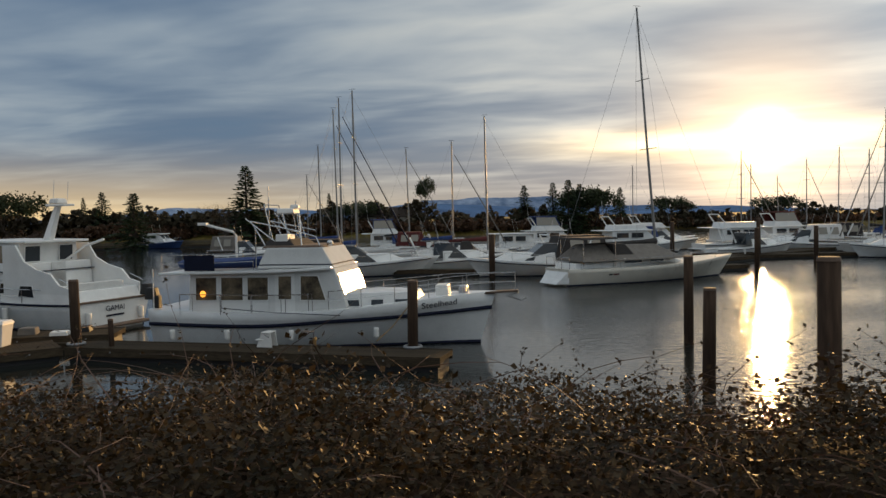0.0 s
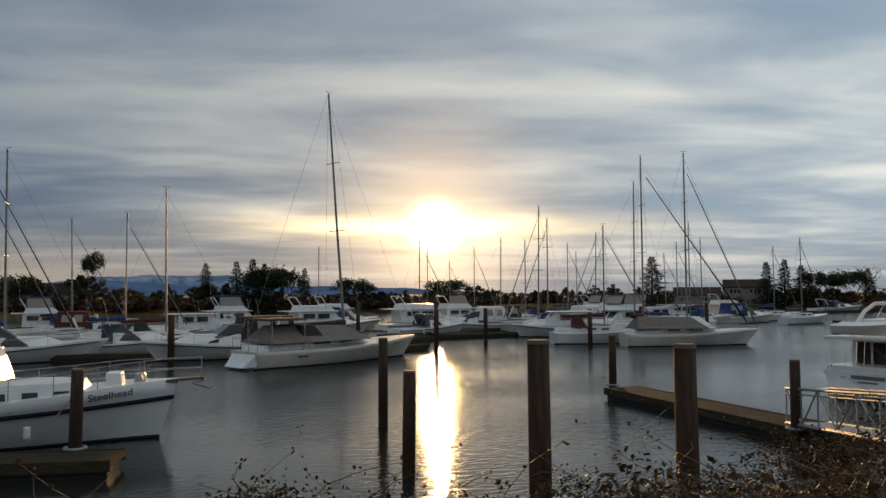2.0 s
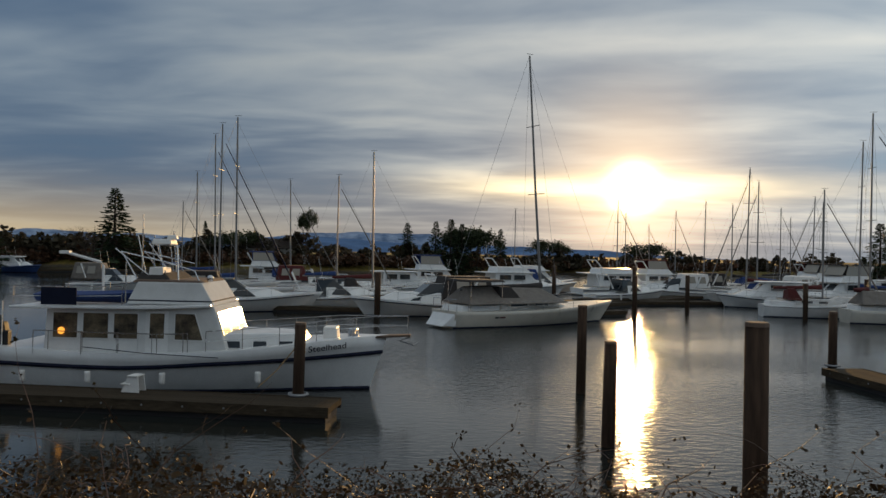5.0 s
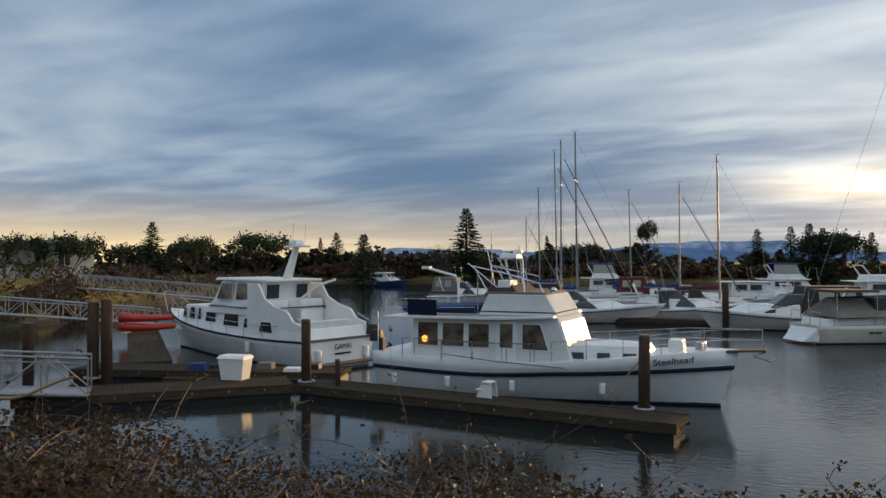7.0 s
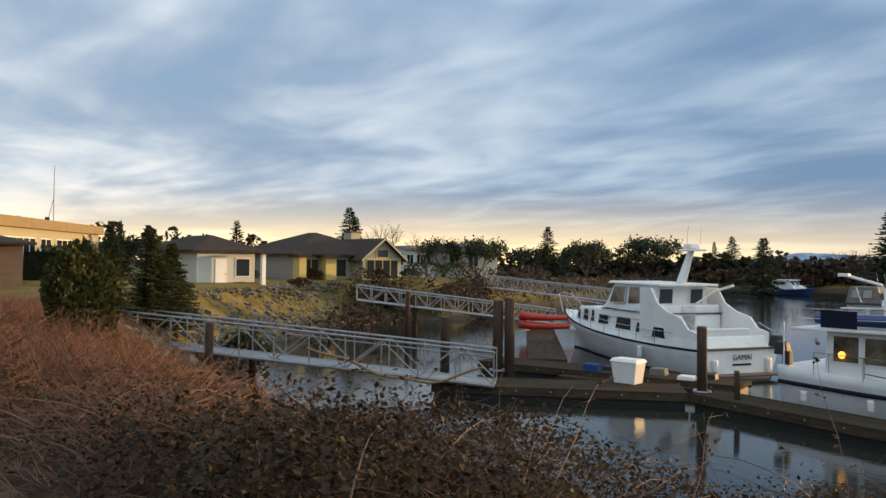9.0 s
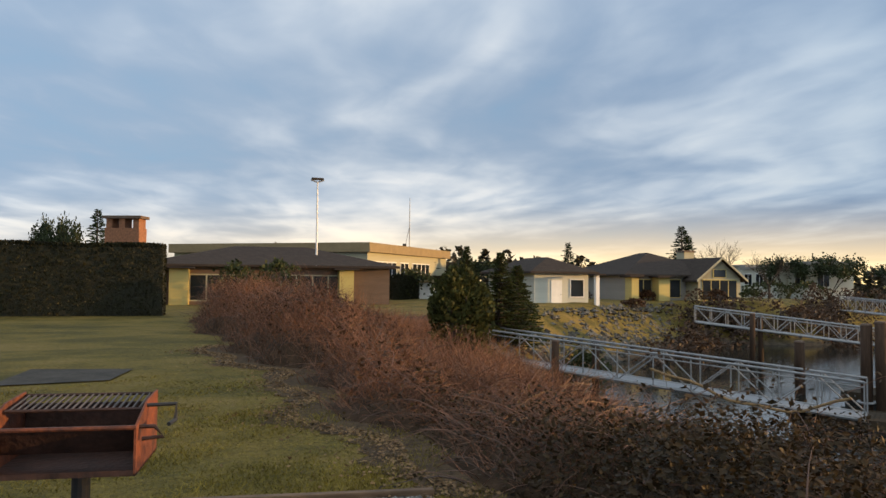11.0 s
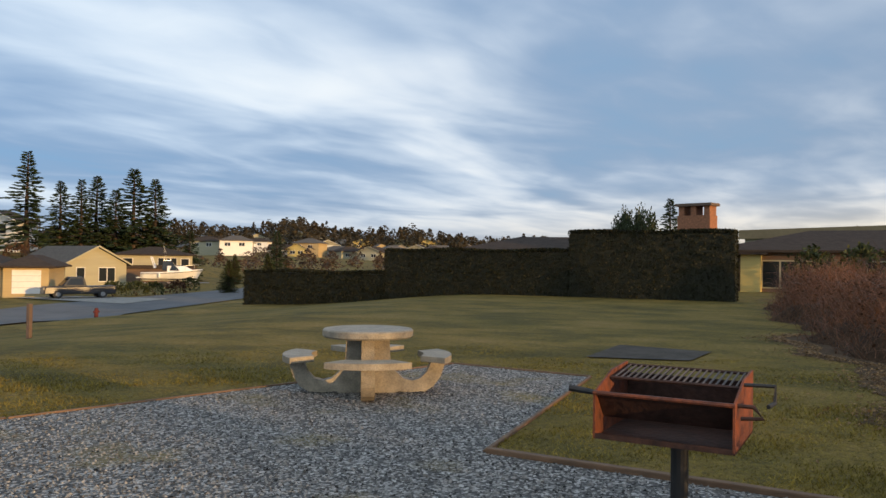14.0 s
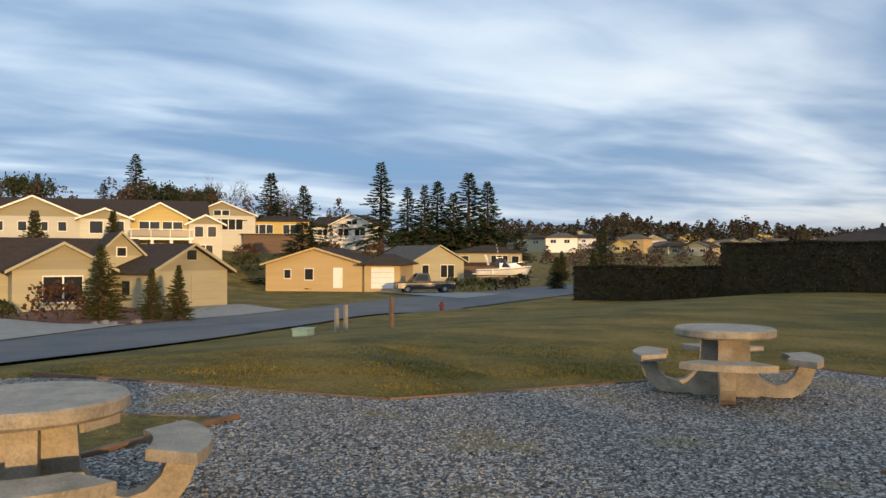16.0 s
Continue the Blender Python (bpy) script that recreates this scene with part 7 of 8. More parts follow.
def house(name, label, x, y, z, turn, blocks, wall, roof, trim=None, group="", category="house"):
    """blocks: (x0, x1, y0, y1, h, kind, rise, openings). The front is local -y. openings: (kind, side, at, w, z0, z1)."""
    t = thing(name, label, category, Matrix.Translation((x, y, z)) @ Matrix.Rotation(radians(turn), 4, "Z"), group)
    trim = trim or WHITE
    for bi, (x0, x1, y0, y1, h, kind, rise, openings, *own) in enumerate(blocks):
        wm = own[0] if own else wall
        base = own[1] if len(own) > 1 else -2.2
        bm = box(B(), x0, x1, y0, y1, base, h)
        if kind == "gable_y":
            for yy, dy in ((y0, 0.12), (y1 - 0.12, 0.12)):
                gb = B()
                solid(gb, [(x0, yy, h), (x1, yy, h), ((x0 + x1) / 2, yy, h + rise)], [(x0, yy + dy, h), (x1, yy + dy, h), ((x0 + x1) / 2, yy + dy, h + rise)])
                bmesh.ops.recalc_face_normals(gb, faces=gb.faces[:])
                part("gable", gb, OLIVEW if wm in (TAN, CREAMW, PALEW) and roof is SHINGLE else wm, t)
        if kind == "gable_x":
            for xx, dx in ((x0, 0.12), (x1 - 0.12, 0.12)):
                solid(bm, [(xx, y0, h), (xx, y1, h), (xx, (y0 + y1) / 2, h + rise)], [(xx + dx, y0, h), (xx + dx, y1, h), (xx + dx, (y0 + y1) / 2, h + rise)])
        bmesh.ops.recalc_face_normals(bm, faces=bm.faces[:])
        w = part("wall", bm, wm, t)
        bm = B()
        if kind == "gable_y":
            gable_roof(bm, x0, x1, y0, y1, h, rise, "y")
        elif kind == "gable_x":
            gable_roof(bm, x0, x1, y0, y1, h, rise, "x")
        elif kind == "hip":
            hip_roof(bm, x0, x1, y0, y1, h, rise)
        else:
            box(bm, x0 - 0.35, x1 + 0.35, y0 - 0.35, y1 + 0.35, h, h + rise, 0.03)
        part("roof", bm, roof, t)
        if kind in ("gable_y", "gable_x"):
            for sgn in (-1, 1):
                if kind == "gable_y":
                    xm, k = (x0 + x1) / 2, rise / ((x1 - x0) / 2)
                    e = xm + sgn * ((x1 - x0) / 2 + 0.45)
                    q = [(e, y0 - 0.47, h - k * 0.45), (xm, y0 - 0.47, h + rise), (xm, y0 - 0.47, h + rise + 0.2), (e, y0 - 0.47, h - k * 0.45 + 0.2)]
                    part("barge_board", plate(B(), q if sgn < 0 else q[::-1], 0.04), trim if group == "hill houses" else wm, t)
        for o in openings:
            okind, side, at, ow, z0, z1 = o
            th = 0.05
            if side == "f":
                q = [(at, y0 - 0.002, z0), (at + ow, y0 - 0.002, z0), (at + ow, y0 - 0.002, z1), (at, y0 - 0.002, z1)]
            elif side == "l":
                q = [(x0 - 0.002, at + ow, z0), (x0 - 0.002, at, z0), (x0 - 0.002, at, z1), (x0 - 0.002, at + ow, z1)]
            elif side == "r":
                q = [(x1 + 0.002, at, z0), (x1 + 0.002, at + ow, z0), (x1 + 0.002, at + ow, z1), (x1 + 0.002, at, z1)]
            if okind == "win":
                n = max(1, round(ow / 1.0))
                for k in range(n):
                    a, b, c, d = [Vector(p) for p in q]
                    s0, s1 = k / n, (k + 1) / n
                    pane(t, (a.lerp(b, s0), a.lerp(b, s1), d.lerp(c, s1), d.lerp(c, s0)), th, 0.07, edge=trim)
            elif okind == "garage":
                g = part("garage_door", plate(B(), q, 0.04), trim, t)
                a, b, c, d = [Vector(p) for p in q]
                nn = (b - a).cross(d - a).normalized() * 0.042
                for k in range(1, 4):
                    s = k / 4
                    part("panel_groove", plate(B(), [a.lerp(d, s) + nn, b.lerp(c, s) + nn, b.lerp(c, s + 0.012) + nn, a.lerp(d, s + 0.012) + nn], 0.004), GREYW, g)
            elif okind == "door":
                d_ = part("door", plate(B(), q, 0.05), trim, t)
                a, b, c, e = [Vector(p) for p in q]
                nn = (b - a).cross(e - a).normalized() * 0.055
                part("door_handle", plate(B(), [a.lerp(b, 0.86).lerp(e.lerp(c, 0.86), 0.47) + nn, a.lerp(b, 0.93).lerp(e.lerp(c, 0.93), 0.47) + nn, a.lerp(b, 0.93).lerp(e.lerp(c, 0.93), 0.50) + nn, a.lerp(b, 0.86).lerp(e.lerp(c, 0.86), 0.50) + nn], 0.03), STEEL, d_)
    return t


def bearing(az, d):
    return -0.7 - math.sin(radians(az)) * d, 0.3 + math.cos(radians(az)) * d


# lower street: the tan house, the peach house and their neighbours
hx, hy = bearing(149.9, 57)
h1 = house("house", "tan house with brown shingle roof and garage gable", hx, hy, -2.15, 150 + 42, [
    (-3.4, 3.4, 0, 9.5, 2.6, "gable_y", 1.75, [("garage", "f", 0.0, 2.6, 0.0, 2.3), ("win", "f", -0.5, 1.0, 3.3, 4.1), ("win", "l", 2.0, 0.9, 0.9, 2.0), ("win", "l", 5.0, 0.9, 0.9, 2.0)]),
], TAN, SHINGLE, TAN, "street houses")
hx, hy = bearing(158.4, 56.5)
h1b = house("house", "tan house wing with entry gable and white windows", hx, hy, -2.1, 158 + 8, [
    (-9, 6.0, 2.0, 10, 2.7, "gable_x", 2.0, [("win", "f", -7.6, 1.0, 0.5, 2.3)]),
    (-2.6, 3.2, -0.6, 4, 2.7, "gable_y", 1.6, [("win", "f", -0.9, 2.4, 0.5, 2.3)]),
    (2.6, 5.6, 0.8, 5, 3.6, "gable_y", 1.5, [("win", "f", 3.8, 0.7, 3.5, 4.2), ("door", "f", 3.6, 1.1, 0, 2.3)]),
], TAN, SHINGLE, WHITE, "street houses")
hx, hy = bearing(141.2, 79)
house("house", "peach stucco house with dark roof and white garage door", hx, hy, -1.75, 141 - 14, [
    (-5.2, 5.0, 0, 13, 2.35, "gable_y", 1.55, [("door", "f", 1.75, 0.95, 0.0, 2.05), ("win", "f", -3.3, 0.75, 0.9, 1.9), ("win", "f", -1.2, 0.95, 0.75, 2.0)]),
    (5.0, 8.6, -0.5, 9.5, 2.3, "hip", 1.15, [("garage", "f", 5.7, 2.3, 0.0, 2.1)]),
], PEACH, SHINGLE, WHITE, "street houses")
hx, hy = bearing(132.2, 97)
house("house", "cream gabled house with grey roof and skylights", hx, hy, -1.8, 132 + 28, [
    (-3.6, 3.6, 0, 12, 2.6, "gable_y", 1.9, [("win", "f", -2.4, 1.0, 0.8, 2.2), ("win", "f", 0.2, 2.0, 0.5, 2.2), ("win", "l", 2, 1.1, 0.8, 2.1), ("win", "l", 5, 1.1, 0.8, 2.1), ("win", "l", 8, 1.1, 0.8, 2.1)]),
], TAN, GREYROOF, WHITE, "street houses")
hx, hy = bearing(128.6, 118)
house("house", "two-storey house with dark hipped roof and balcony band", hx, hy, -2.2, 128, [
    (-5.2, 5.2, 0, 9, 4.1, "hip", 1.3, [("win", "f", -4.2, 1.4, 2.6, 3.7), ("win", "f", 0.5, 2.6, 2.5, 3.8), ("win", "f", 3.6, 1.2, 2.6, 3.7), ("win", "f", -3.5, 2.0, 0.5, 1.8)]),
    (-5.4, 5.4, -1.2, 0, 2.2, "flat", 0.5, [], BROWNW),
], TAN, SHINGLE, WHITE, "street houses")

# the upper row on the hill
hx, hy = bearing(157.4, 91)
house("house", "large cream two-storey house with gabled bays and balcony", hx, hy, 0.9, 157 - 6, [
    (-16, 13.5, 3.0, 13, 5.0, "gable_x", 2.0, [], PALEW),
    (-8.5, 0.6, 0.6, 6, 4.7, "gable_y", 2.0, [("win", "f", -7.6, 0.9, 3.1, 4.2), ("win", "f", -5.4, 0.9, 3.1, 4.2), ("win", "f", -3.2, 0.7, 3.1, 4.2), ("win", "f", -1.6, 0.9, 3.1, 4.2)], PALEW),
    (0.6, 5.6, 0.0, 6, 4.5, "gable_y", 1.0, [("win", "f", 1.5, 1.4, 2.9, 4.3), ("win", "f", 3.7, 1.3, 2.9, 4.3), ("win", "f", 1.4, 1.0, 0.4, 1.7), ("win", "f", 3.8, 1.1, 0.4, 1.7)]),
    (5.6, 11.6, 1.2, 6, 4.7, "gable_y", 1.6, [("win", "f", 6.4, 2.2, 2.8, 4.4), ("win", "f", 8.8, 2.2, 2.8, 4.4), ("win", "f", 7.2, 1.6, 0.3, 2.0)], OCHRE),
    (11.6, 15.2, 0.3, 6, 4.1, "gable_y", 0.9, [("win", "f", 12.2, 1.0, 2.6, 3.9), ("win", "f", 13.6, 1.0, 2.6, 3.9), ("win", "f", 12.6, 1.6, 0.3, 1.8)]),
], CREAMW, SHINGLE, WHITE, "hill houses")
hx, hy = bearing(157.4, 89.6)
t = thing("balcony", "white balcony with columns before the ochre bay", "balcony", Matrix.Translation((hx, hy, 0.9)) @ Matrix.Rotation(radians(151), 4, "Z"))
part("balcony_deck", box(B(), 5.4, 11.9, -1.2, 2.5, 2.25, 2.5), WHITE, t)
for k in range(4):
    part("column", box(B(), 5.6 + k * 1.95, 5.9 + k * 1.95, -1.1, -0.8, -1.5, 2.25), WHITE, t)
    part("baluster", box(B(), 5.6 + k * 1.95, 5.66 + k * 1.95, -1.1, -1.04, 2.5, 3.4), WHITE, t)
part("balcony_rail", box(B(), 5.4, 11.9, -1.12, -1.02, 3.35, 3.42), WHITE, t)
part("balcony_glass", box(B(), 5.45, 11.85, -1.08, -1.05, 2.6, 3.3), CLEAR_VINYL, t)
hx, hy = bearing(147.8, 112)
house("house", "cream gabled house with a wide glazed front", hx, hy, 4.1, 148 - 10, [
    (-4.5, 4.5, 0, 10, 2.9, "gable_y", 1.9, [("win", "f", -3.2, 6.0, 0.9, 2.5), ("win", "f", -1.2, 2.2, 2.9, 3.7)]), (-9, -4.5, 2, 9, 2.8, "gable_x", 1.6, [])], CREAMW, SHINGLE, WHITE, "hill houses")
hx, hy = bearing(144.0, 112)
house("house", "ochre hillside house with low roof and deck", hx, hy, 3.7, 144, [(-4.5, 4.5, 0, 8, 2.6, "hip", 1.0, [("win", "f", -3.5, 3.0, 0.8, 2.2), ("win", "f", 0.8, 3.0, 0.8, 2.2)]), (-4.6, 4.6, -1.6, 0, 0.7, "flat", 0.1, [], BROWNW)], OCHRE, SHINGLE, WHITE, "hill houses")
hx, hy = bearing(138.6, 136)
house("house", "white gabled hillside house with a chimney", hx, hy, 4.2, 138 - 22, [(-3.8, 3.8, 0, 9, 2.7, "gable_y", 1.7, [("win", "f", -2.6, 2.0, 0.7, 2.1), ("win", "f", 0.5, 2.0, 0.7, 2.1), ("win", "f", -1, 2, 2.7, 3.4)]), (-8, -3.8, 1, 8, 2.6, "gable_x", 1.6, [("win", "f", -7, 2.0, 0.8, 2.0)])], WHITE, SHINGLE, WHITE, "hill houses")

# the far village
rnd = random.Random(31)
VILLAGE = []
for i in range(84):
    az = rnd.uniform(99, 127)
    d = rnd.uniform(275, 450)
    bx, by = bearing(az, d)
    wm = rnd.choice((TAN, CREAMW, WHITE, GREYW, PEACH, OCHRE))
    w = rnd.uniform(7, 12)
    kind = rnd.choice(("gable_y", "gable_x", "hip"))
    hh = rnd.choice((2.8, 3.0, 5.2))
    house("house", "far village house with pitched roof", bx, by, height(bx, by), az + rnd.uniform(-35, 35),
          [(-w / 2, w / 2, 0, 8, hh, kind, 2.0, [("win", "f", -w * 0.35, 2.0, hh - 1.9, hh - 0.6), ("win", "f", w * 0.08, 2.0, hh - 1.9, hh - 0.6)])], wm, rnd.choice((SHINGLE, GREYROOF)), WHITE, "village houses")

# harbour side: clubhouse, gabled house, cottage, flat-roofed building
ang = math.degrees(math.atan2(12.3, -13.9))
house("clubhouse", "flat-roofed tan clubhouse with white-framed window bands", -58.1, 17.7, -0.2, ang, [
    (0, 18.5, 0, 18, 3.95, "flat", 0.75, [("win", "f", 0.9, 4.8, 2.0, 3.3), ("win", "f", 6.6, 1.8, 2.0, 3.3), ("win", "f", 9.4, 4.2, 2.0, 3.3)]),
    (8, 18, -2.2, 0, 1.6, "flat", 0.25, [], WHITE)], TAN, FASCIA, WHITE, category="building")
house("clubhouse_wing", "low clubhouse wing with deep brown roof and posts", -50.0, 9.6, -0.4, 82, [
    (-8.0, 7.0, 0, 10, 2.75, "hip", 1.5, [("win", "f", -5.5, 3.0, 0.6, 2.3), ("win", "f", 0, 4.0, 0.6, 2.3)], BROWNW), (-6.6, -5.5, -1.2, 0, 2.6, "flat", 0.1, [], OCHRE), (3.6, 4.5, -1.2, 0, 2.6, "flat", 0.1, [], OCHRE)], BROWNW, SHINGLE, TAN, category="building")
house("clubhouse_wing", "long low brown-roofed wing behind the hedge", -50, -13.5, -0.6, 97, [(-2.5, 11, 0, 10, 2.5, "hip", 1.5, [])], BROWNW, SHINGLE, TAN, category="building")
t = thing("chimney", "broad brick chimney with an open slotted cap", "chimney", Matrix.Translation((-48.8, 0.45, 0)) @ Matrix.Rotation(radians(-25), 4, "Z"))
part("flue", box(B(), -0.5, 0.5, -1.0, 1.0, 0.5, 4.45), BRICK, t)
part("cap", box(B(), -0.6, 0.6, -1.12, 1.12, 5.0, 5.16), BROWNW, t)
for k in (-0.95, -0.2, 0.62):
    part("cap_pier", box(B(), -0.45, 0.45, k, k + 0.34, 4.45, 5.0), BRICK, t)
house("house", "grey house with brown hip roof and a glazed timber gable", -55.9, 51.6, -0.3, 85, [
    (-10.4, 0.3, 0.8, 13, 2.45, "hip", 2.3, [("win", "f", -9.6, 1.6, 0.5, 2.2), ("win", "f", -6.4, 1.4, 0.5, 2.2)], GREYW),
    (-4.4, 0.0, -1.0, 5, 2.3, "gable_y", 1.7, [("win", "f", -4.0, 3.6, 0.3, 2.2), ("win", "f", -2.9, 1.4, 2.35, 3.1)], TAN),
    (-7.9, -6.8, -0.3, 0.8, 2.3, "flat", 0.2, [], OCHRE), (-10.6, -9.9, -0.3, 0.8, 2.3, "flat", 0.2, [], OCHRE)], GREYW, SHINGLE, OCHRE)
t = thing("chimney", "pale stucco chimney on the gabled house", "chimney", Matrix.Translation((-62.9, 52.0, 0)))
part("flue", box(B(), -0.6, 0.6, -0.6, 0.6, 1.0, 4.6), TAN, t)
part("cap", box(B(), -0.68, 0.68, -0.68, 0.68, 4.6, 4.75), BROWNW, t)
house("cottage", "small cottage with dark hip roof and white lit wall", -51.2, 33.2, -0.4, 88, [(-4.6, 0, 0, 8.5, 2.6, "hip", 1.3, [("door", "f", -3.2, 0.9, 0, 2.1), ("win", "f", -1.6, 1.2, 0.8, 2.2), ("win", "l", 2.5, 1.2, 0.8, 2.0)], CREAMW), (-0.3, 0.0, -1.6, -1.3, 2.5, "flat", 0.1, [], WHITE)], WHITE, SHINGLE, WHITE)
house("building", "long white flat-roofed building behind a dark fence", -77.6, 92.6, -0.9, 78, [
    (-6.5, 0.0, 0, 5, 5.0, "flat", 0.5, [("win", "f", -5.5, 1.8, 2.0, 4.2), ("win", "l", 1.0, 2.4, 2.0, 4.2)]), (-8.0, -1.0, 5, 14, 4.5, "flat", 0.4, [("win", "l", 6.5, 4.0, 2.2, 3.9), ("win", "l", 11.5, 2.0, 2.2, 3.9)]), (-7.5, -1, 14, 22, 4.9, "flat", 0.4, [("win", "l", 15.5, 4.0, 2.0, 4.2)])], CREAMW, GREYW, WHITE, category="building")
for x, y in ((-17, 185), (-10, 184)):
    house("house", "dim house among the trees across the harbour", x, y, height(x, y), 5, [(-4, 4, 0, 8, 3.6, "gable_x", 2.0, [("win", "f", -2.5, 2, 1.0, 2.4), ("win", "f", 0.8, 2, 1.0, 2.4)])], GREYW, SHINGLE, WHITE, "far shore houses")
for x, y, tn in ((150, 172, -40), (166, 170, -44), (-150, 130, 50)):
    house("house", "dim house among the trees across the harbour", x, y, height(x, y), tn, [(-6, 6, 0, 8, 4.6, "gable_x", 2.0, [("win", "f", -4.5, 3, 2.6, 4.0), ("win", "f", 0.8, 3, 2.6, 4.0)])], GREYW, SHINGLE, WHITE, "far shore houses")
# a spread of low retaining walls and fences on the hill
for x0, y0, x1, y1 in ((-50, -64, -60, -60), (-52, -66, -64, -61)):
    L = math.hypot(x1 - x0, y1 - y0)
    t = thing("retaining_wall", "low pale block retaining wall on the slope", "wall", at_heading(x0, y0, height(x0, y0) - 0.2, x1 - x0, y1 - y0))
    part("course", box(B(), 0, L, -0.2, 0.2, 0, 0.9), PALE_CONC, t)
    part("coping", box(B(), -0.05, L + 0.05, -0.25, 0.25, 0.9, 1.0), STONE, t)


# ---- street furniture and vehicles ----
t = thing("lamp_post", "tall galvanised lamp post with a gull-wing head", "street lamp", Matrix.Translation((-52.3, 12.4, -0.5)))
part("pole", tube(B(), [(0, 0, 0), (0, 0, 8.7)], 0.085, 8, 0.05), WHITE, t)
part("lamp_arm", tube(B(), [(0, -0.45, 8.85), (0, 0, 8.7), (0, 0.45, 8.85)], 0.05, 5), GALV, t)
part("lamp_head", box(B(), -0.15, 0.15, -0.4, 0.4, 8.85, 9.0, 0.03), DARK_CANVAS, t)
t = thing("antenna_mast", "slim rooftop antenna mast with a stay", "antenna", Matrix.Translation((-71.2, 25.8, 4.2)))
part("pole", tube(B(), [(0, 0, 0), (0, 0, 5.4)], 0.06, 6, 0.03), GALV, t)
part("stay", tube(B(), [(0, -0.6, 0), (0, 0, 2.6)], 0.03, 4), GALV, t)
part("vent_cowl", tube(B(), [(0, -0.5, 0), (0, -0.5, 0.9)], 0.2, 8), DARK_CANVAS, t)


def vehicle(x, y, turn, L, W, H, material, kind, label, group=""):
    t = thing("pickup_truck" if kind == "pickup" else "car", label, "vehicle", Matrix.Translation((x, y, height(x, y) + 0.06)) @ Matrix.Rotation(radians(turn), 4, "Z"), group)
    part("body", solid(B(), [(-L / 2, -W / 2, 0.38), (L / 2, -W / 2, 0.38), (L / 2, W / 2, 0.38), (-L / 2, W / 2, 0.38)],
                       [(-L / 2, -W / 2 + 0.05, H * 0.58), (L / 2 - 0.1, -W / 2 + 0.05, H * 0.55), (L / 2 - 0.1, W / 2 - 0.05, H * 0.55), (-L / 2, W / 2 - 0.05, H * 0.58)], 0.08), material, t)
    x0, x1 = (-0.5, 1.5) if kind == "pickup" else (-L * 0.38, L * 0.22)
    part("cab", solid(B(), [(x0, -W / 2 + 0.06, H * 0.55), (x1, -W / 2 + 0.06, H * 0.55), (x1, W / 2 - 0.06, H * 0.55), (x0, W / 2 - 0.06, H * 0.55)],
                      [(x0 + 0.2, -W / 2 + 0.22, H), (x1 - 0.7, -W / 2 + 0.22, H), (x1 - 0.7, W / 2 - 0.22, H), (x0 + 0.2, W / 2 - 0.22, H)], 0.06), material, t)
    for sgn in (-1, 1):
        y0, y1 = sgn * (W / 2 - 0.07), sgn * (W / 2 - 0.2)
        q = [(x0 + 0.25, y0, H * 0.62), (x1 - 0.3, y0, H * 0.62), (x1 - 0.75, y1, H * 0.94), (x0 + 0.35, y1, H * 0.94)]
        part("side_window", plate(B(), q if sgn < 0 else [q[1], q[0], q[3], q[2]], 0.02), GLASS, t)
        for wx in (-L * 0.31, L * 0.31):
            w = part("wheel", tube(B(), [(wx, sgn * (W / 2 - 0.22), 0.37), (wx, sgn * (W / 2 + 0.02), 0.37)], 0.37, 14), BLACK, t)
            part("rim", tube(B(), [(wx, sgn * (W / 2 + 0.015), 0.37), (wx, sgn * (W / 2 + 0.035), 0.37)], 0.2, 10), GALV, w)
        part("headlight", box(B(), L / 2 - 0.14, L / 2 + 0.01, sgn * W * 0.36 - 0.15, sgn * W * 0.36 + 0.15, H * 0.42, H * 0.5), CLEAR_VINYL, t)
    part("windscreen", plate(B(), [(x1 - 0.02, -W / 2 + 0.15, H * 0.6), (x1 - 0.02, W / 2 - 0.15, H * 0.6), (x1 - 0.66, W / 2 - 0.28, H * 0.95), (x1 - 0.66, -W / 2 + 0.28, H * 0.95)], 0.02), GLASS, t)
    return t


vehicle(-55.2, -51.0, -35, 5.8, 2.0, 1.85, CARPAINT, "pickup", "dark blue pickup truck parked on a driveway")
vehicle(-110, -66, -20, 5.6, 2.0, 1.8, CARPAINT, "pickup", "dark pickup truck parked down the street")
vehicle(-119, -66.5, -20, 4.6, 1.8, 1.5, GREYW, "car", "grey car parked down the street")
vehicle(-128, -68, -20, 4.6, 1.8, 1.6, WHITE, "car", "white car parked down the street")
ob = cruiser(-82.0, -66.5, -0.55, 0.83, 7.5, "express", "white motor boat standing on a trailer by the street", None, None, "")
ob.location.z = height(-83, -64) + 0.95
t = thing("boat_trailer", "galvanised boat trailer with black wheels", "trailer", Matrix.Translation((-84.0, -63.4, height(-84, -63.4))) @ Matrix.Rotation(math.atan2(0.83, -0.55), 4, "Z"))
for sgn in (-1, 1):
    part("trailer_beam", tube(B(), [(-3.6, sgn * 0.8, 0.5), (2.4, sgn * 0.7, 0.5), (4.6, 0, 0.5)], 0.06, 6), GALV, t)
    part("bunk", box(B(), -3.4, 2.0, sgn * 0.5 - 0.08, sgn * 0.5 + 0.08, 0.54, 0.70), BROWNW, t)
    part("wheel", tube(B(), [(-0.8, sgn * 0.95, 0.35), (-0.8, sgn * 1.2, 0.35)], 0.35, 12), BLACK, t)
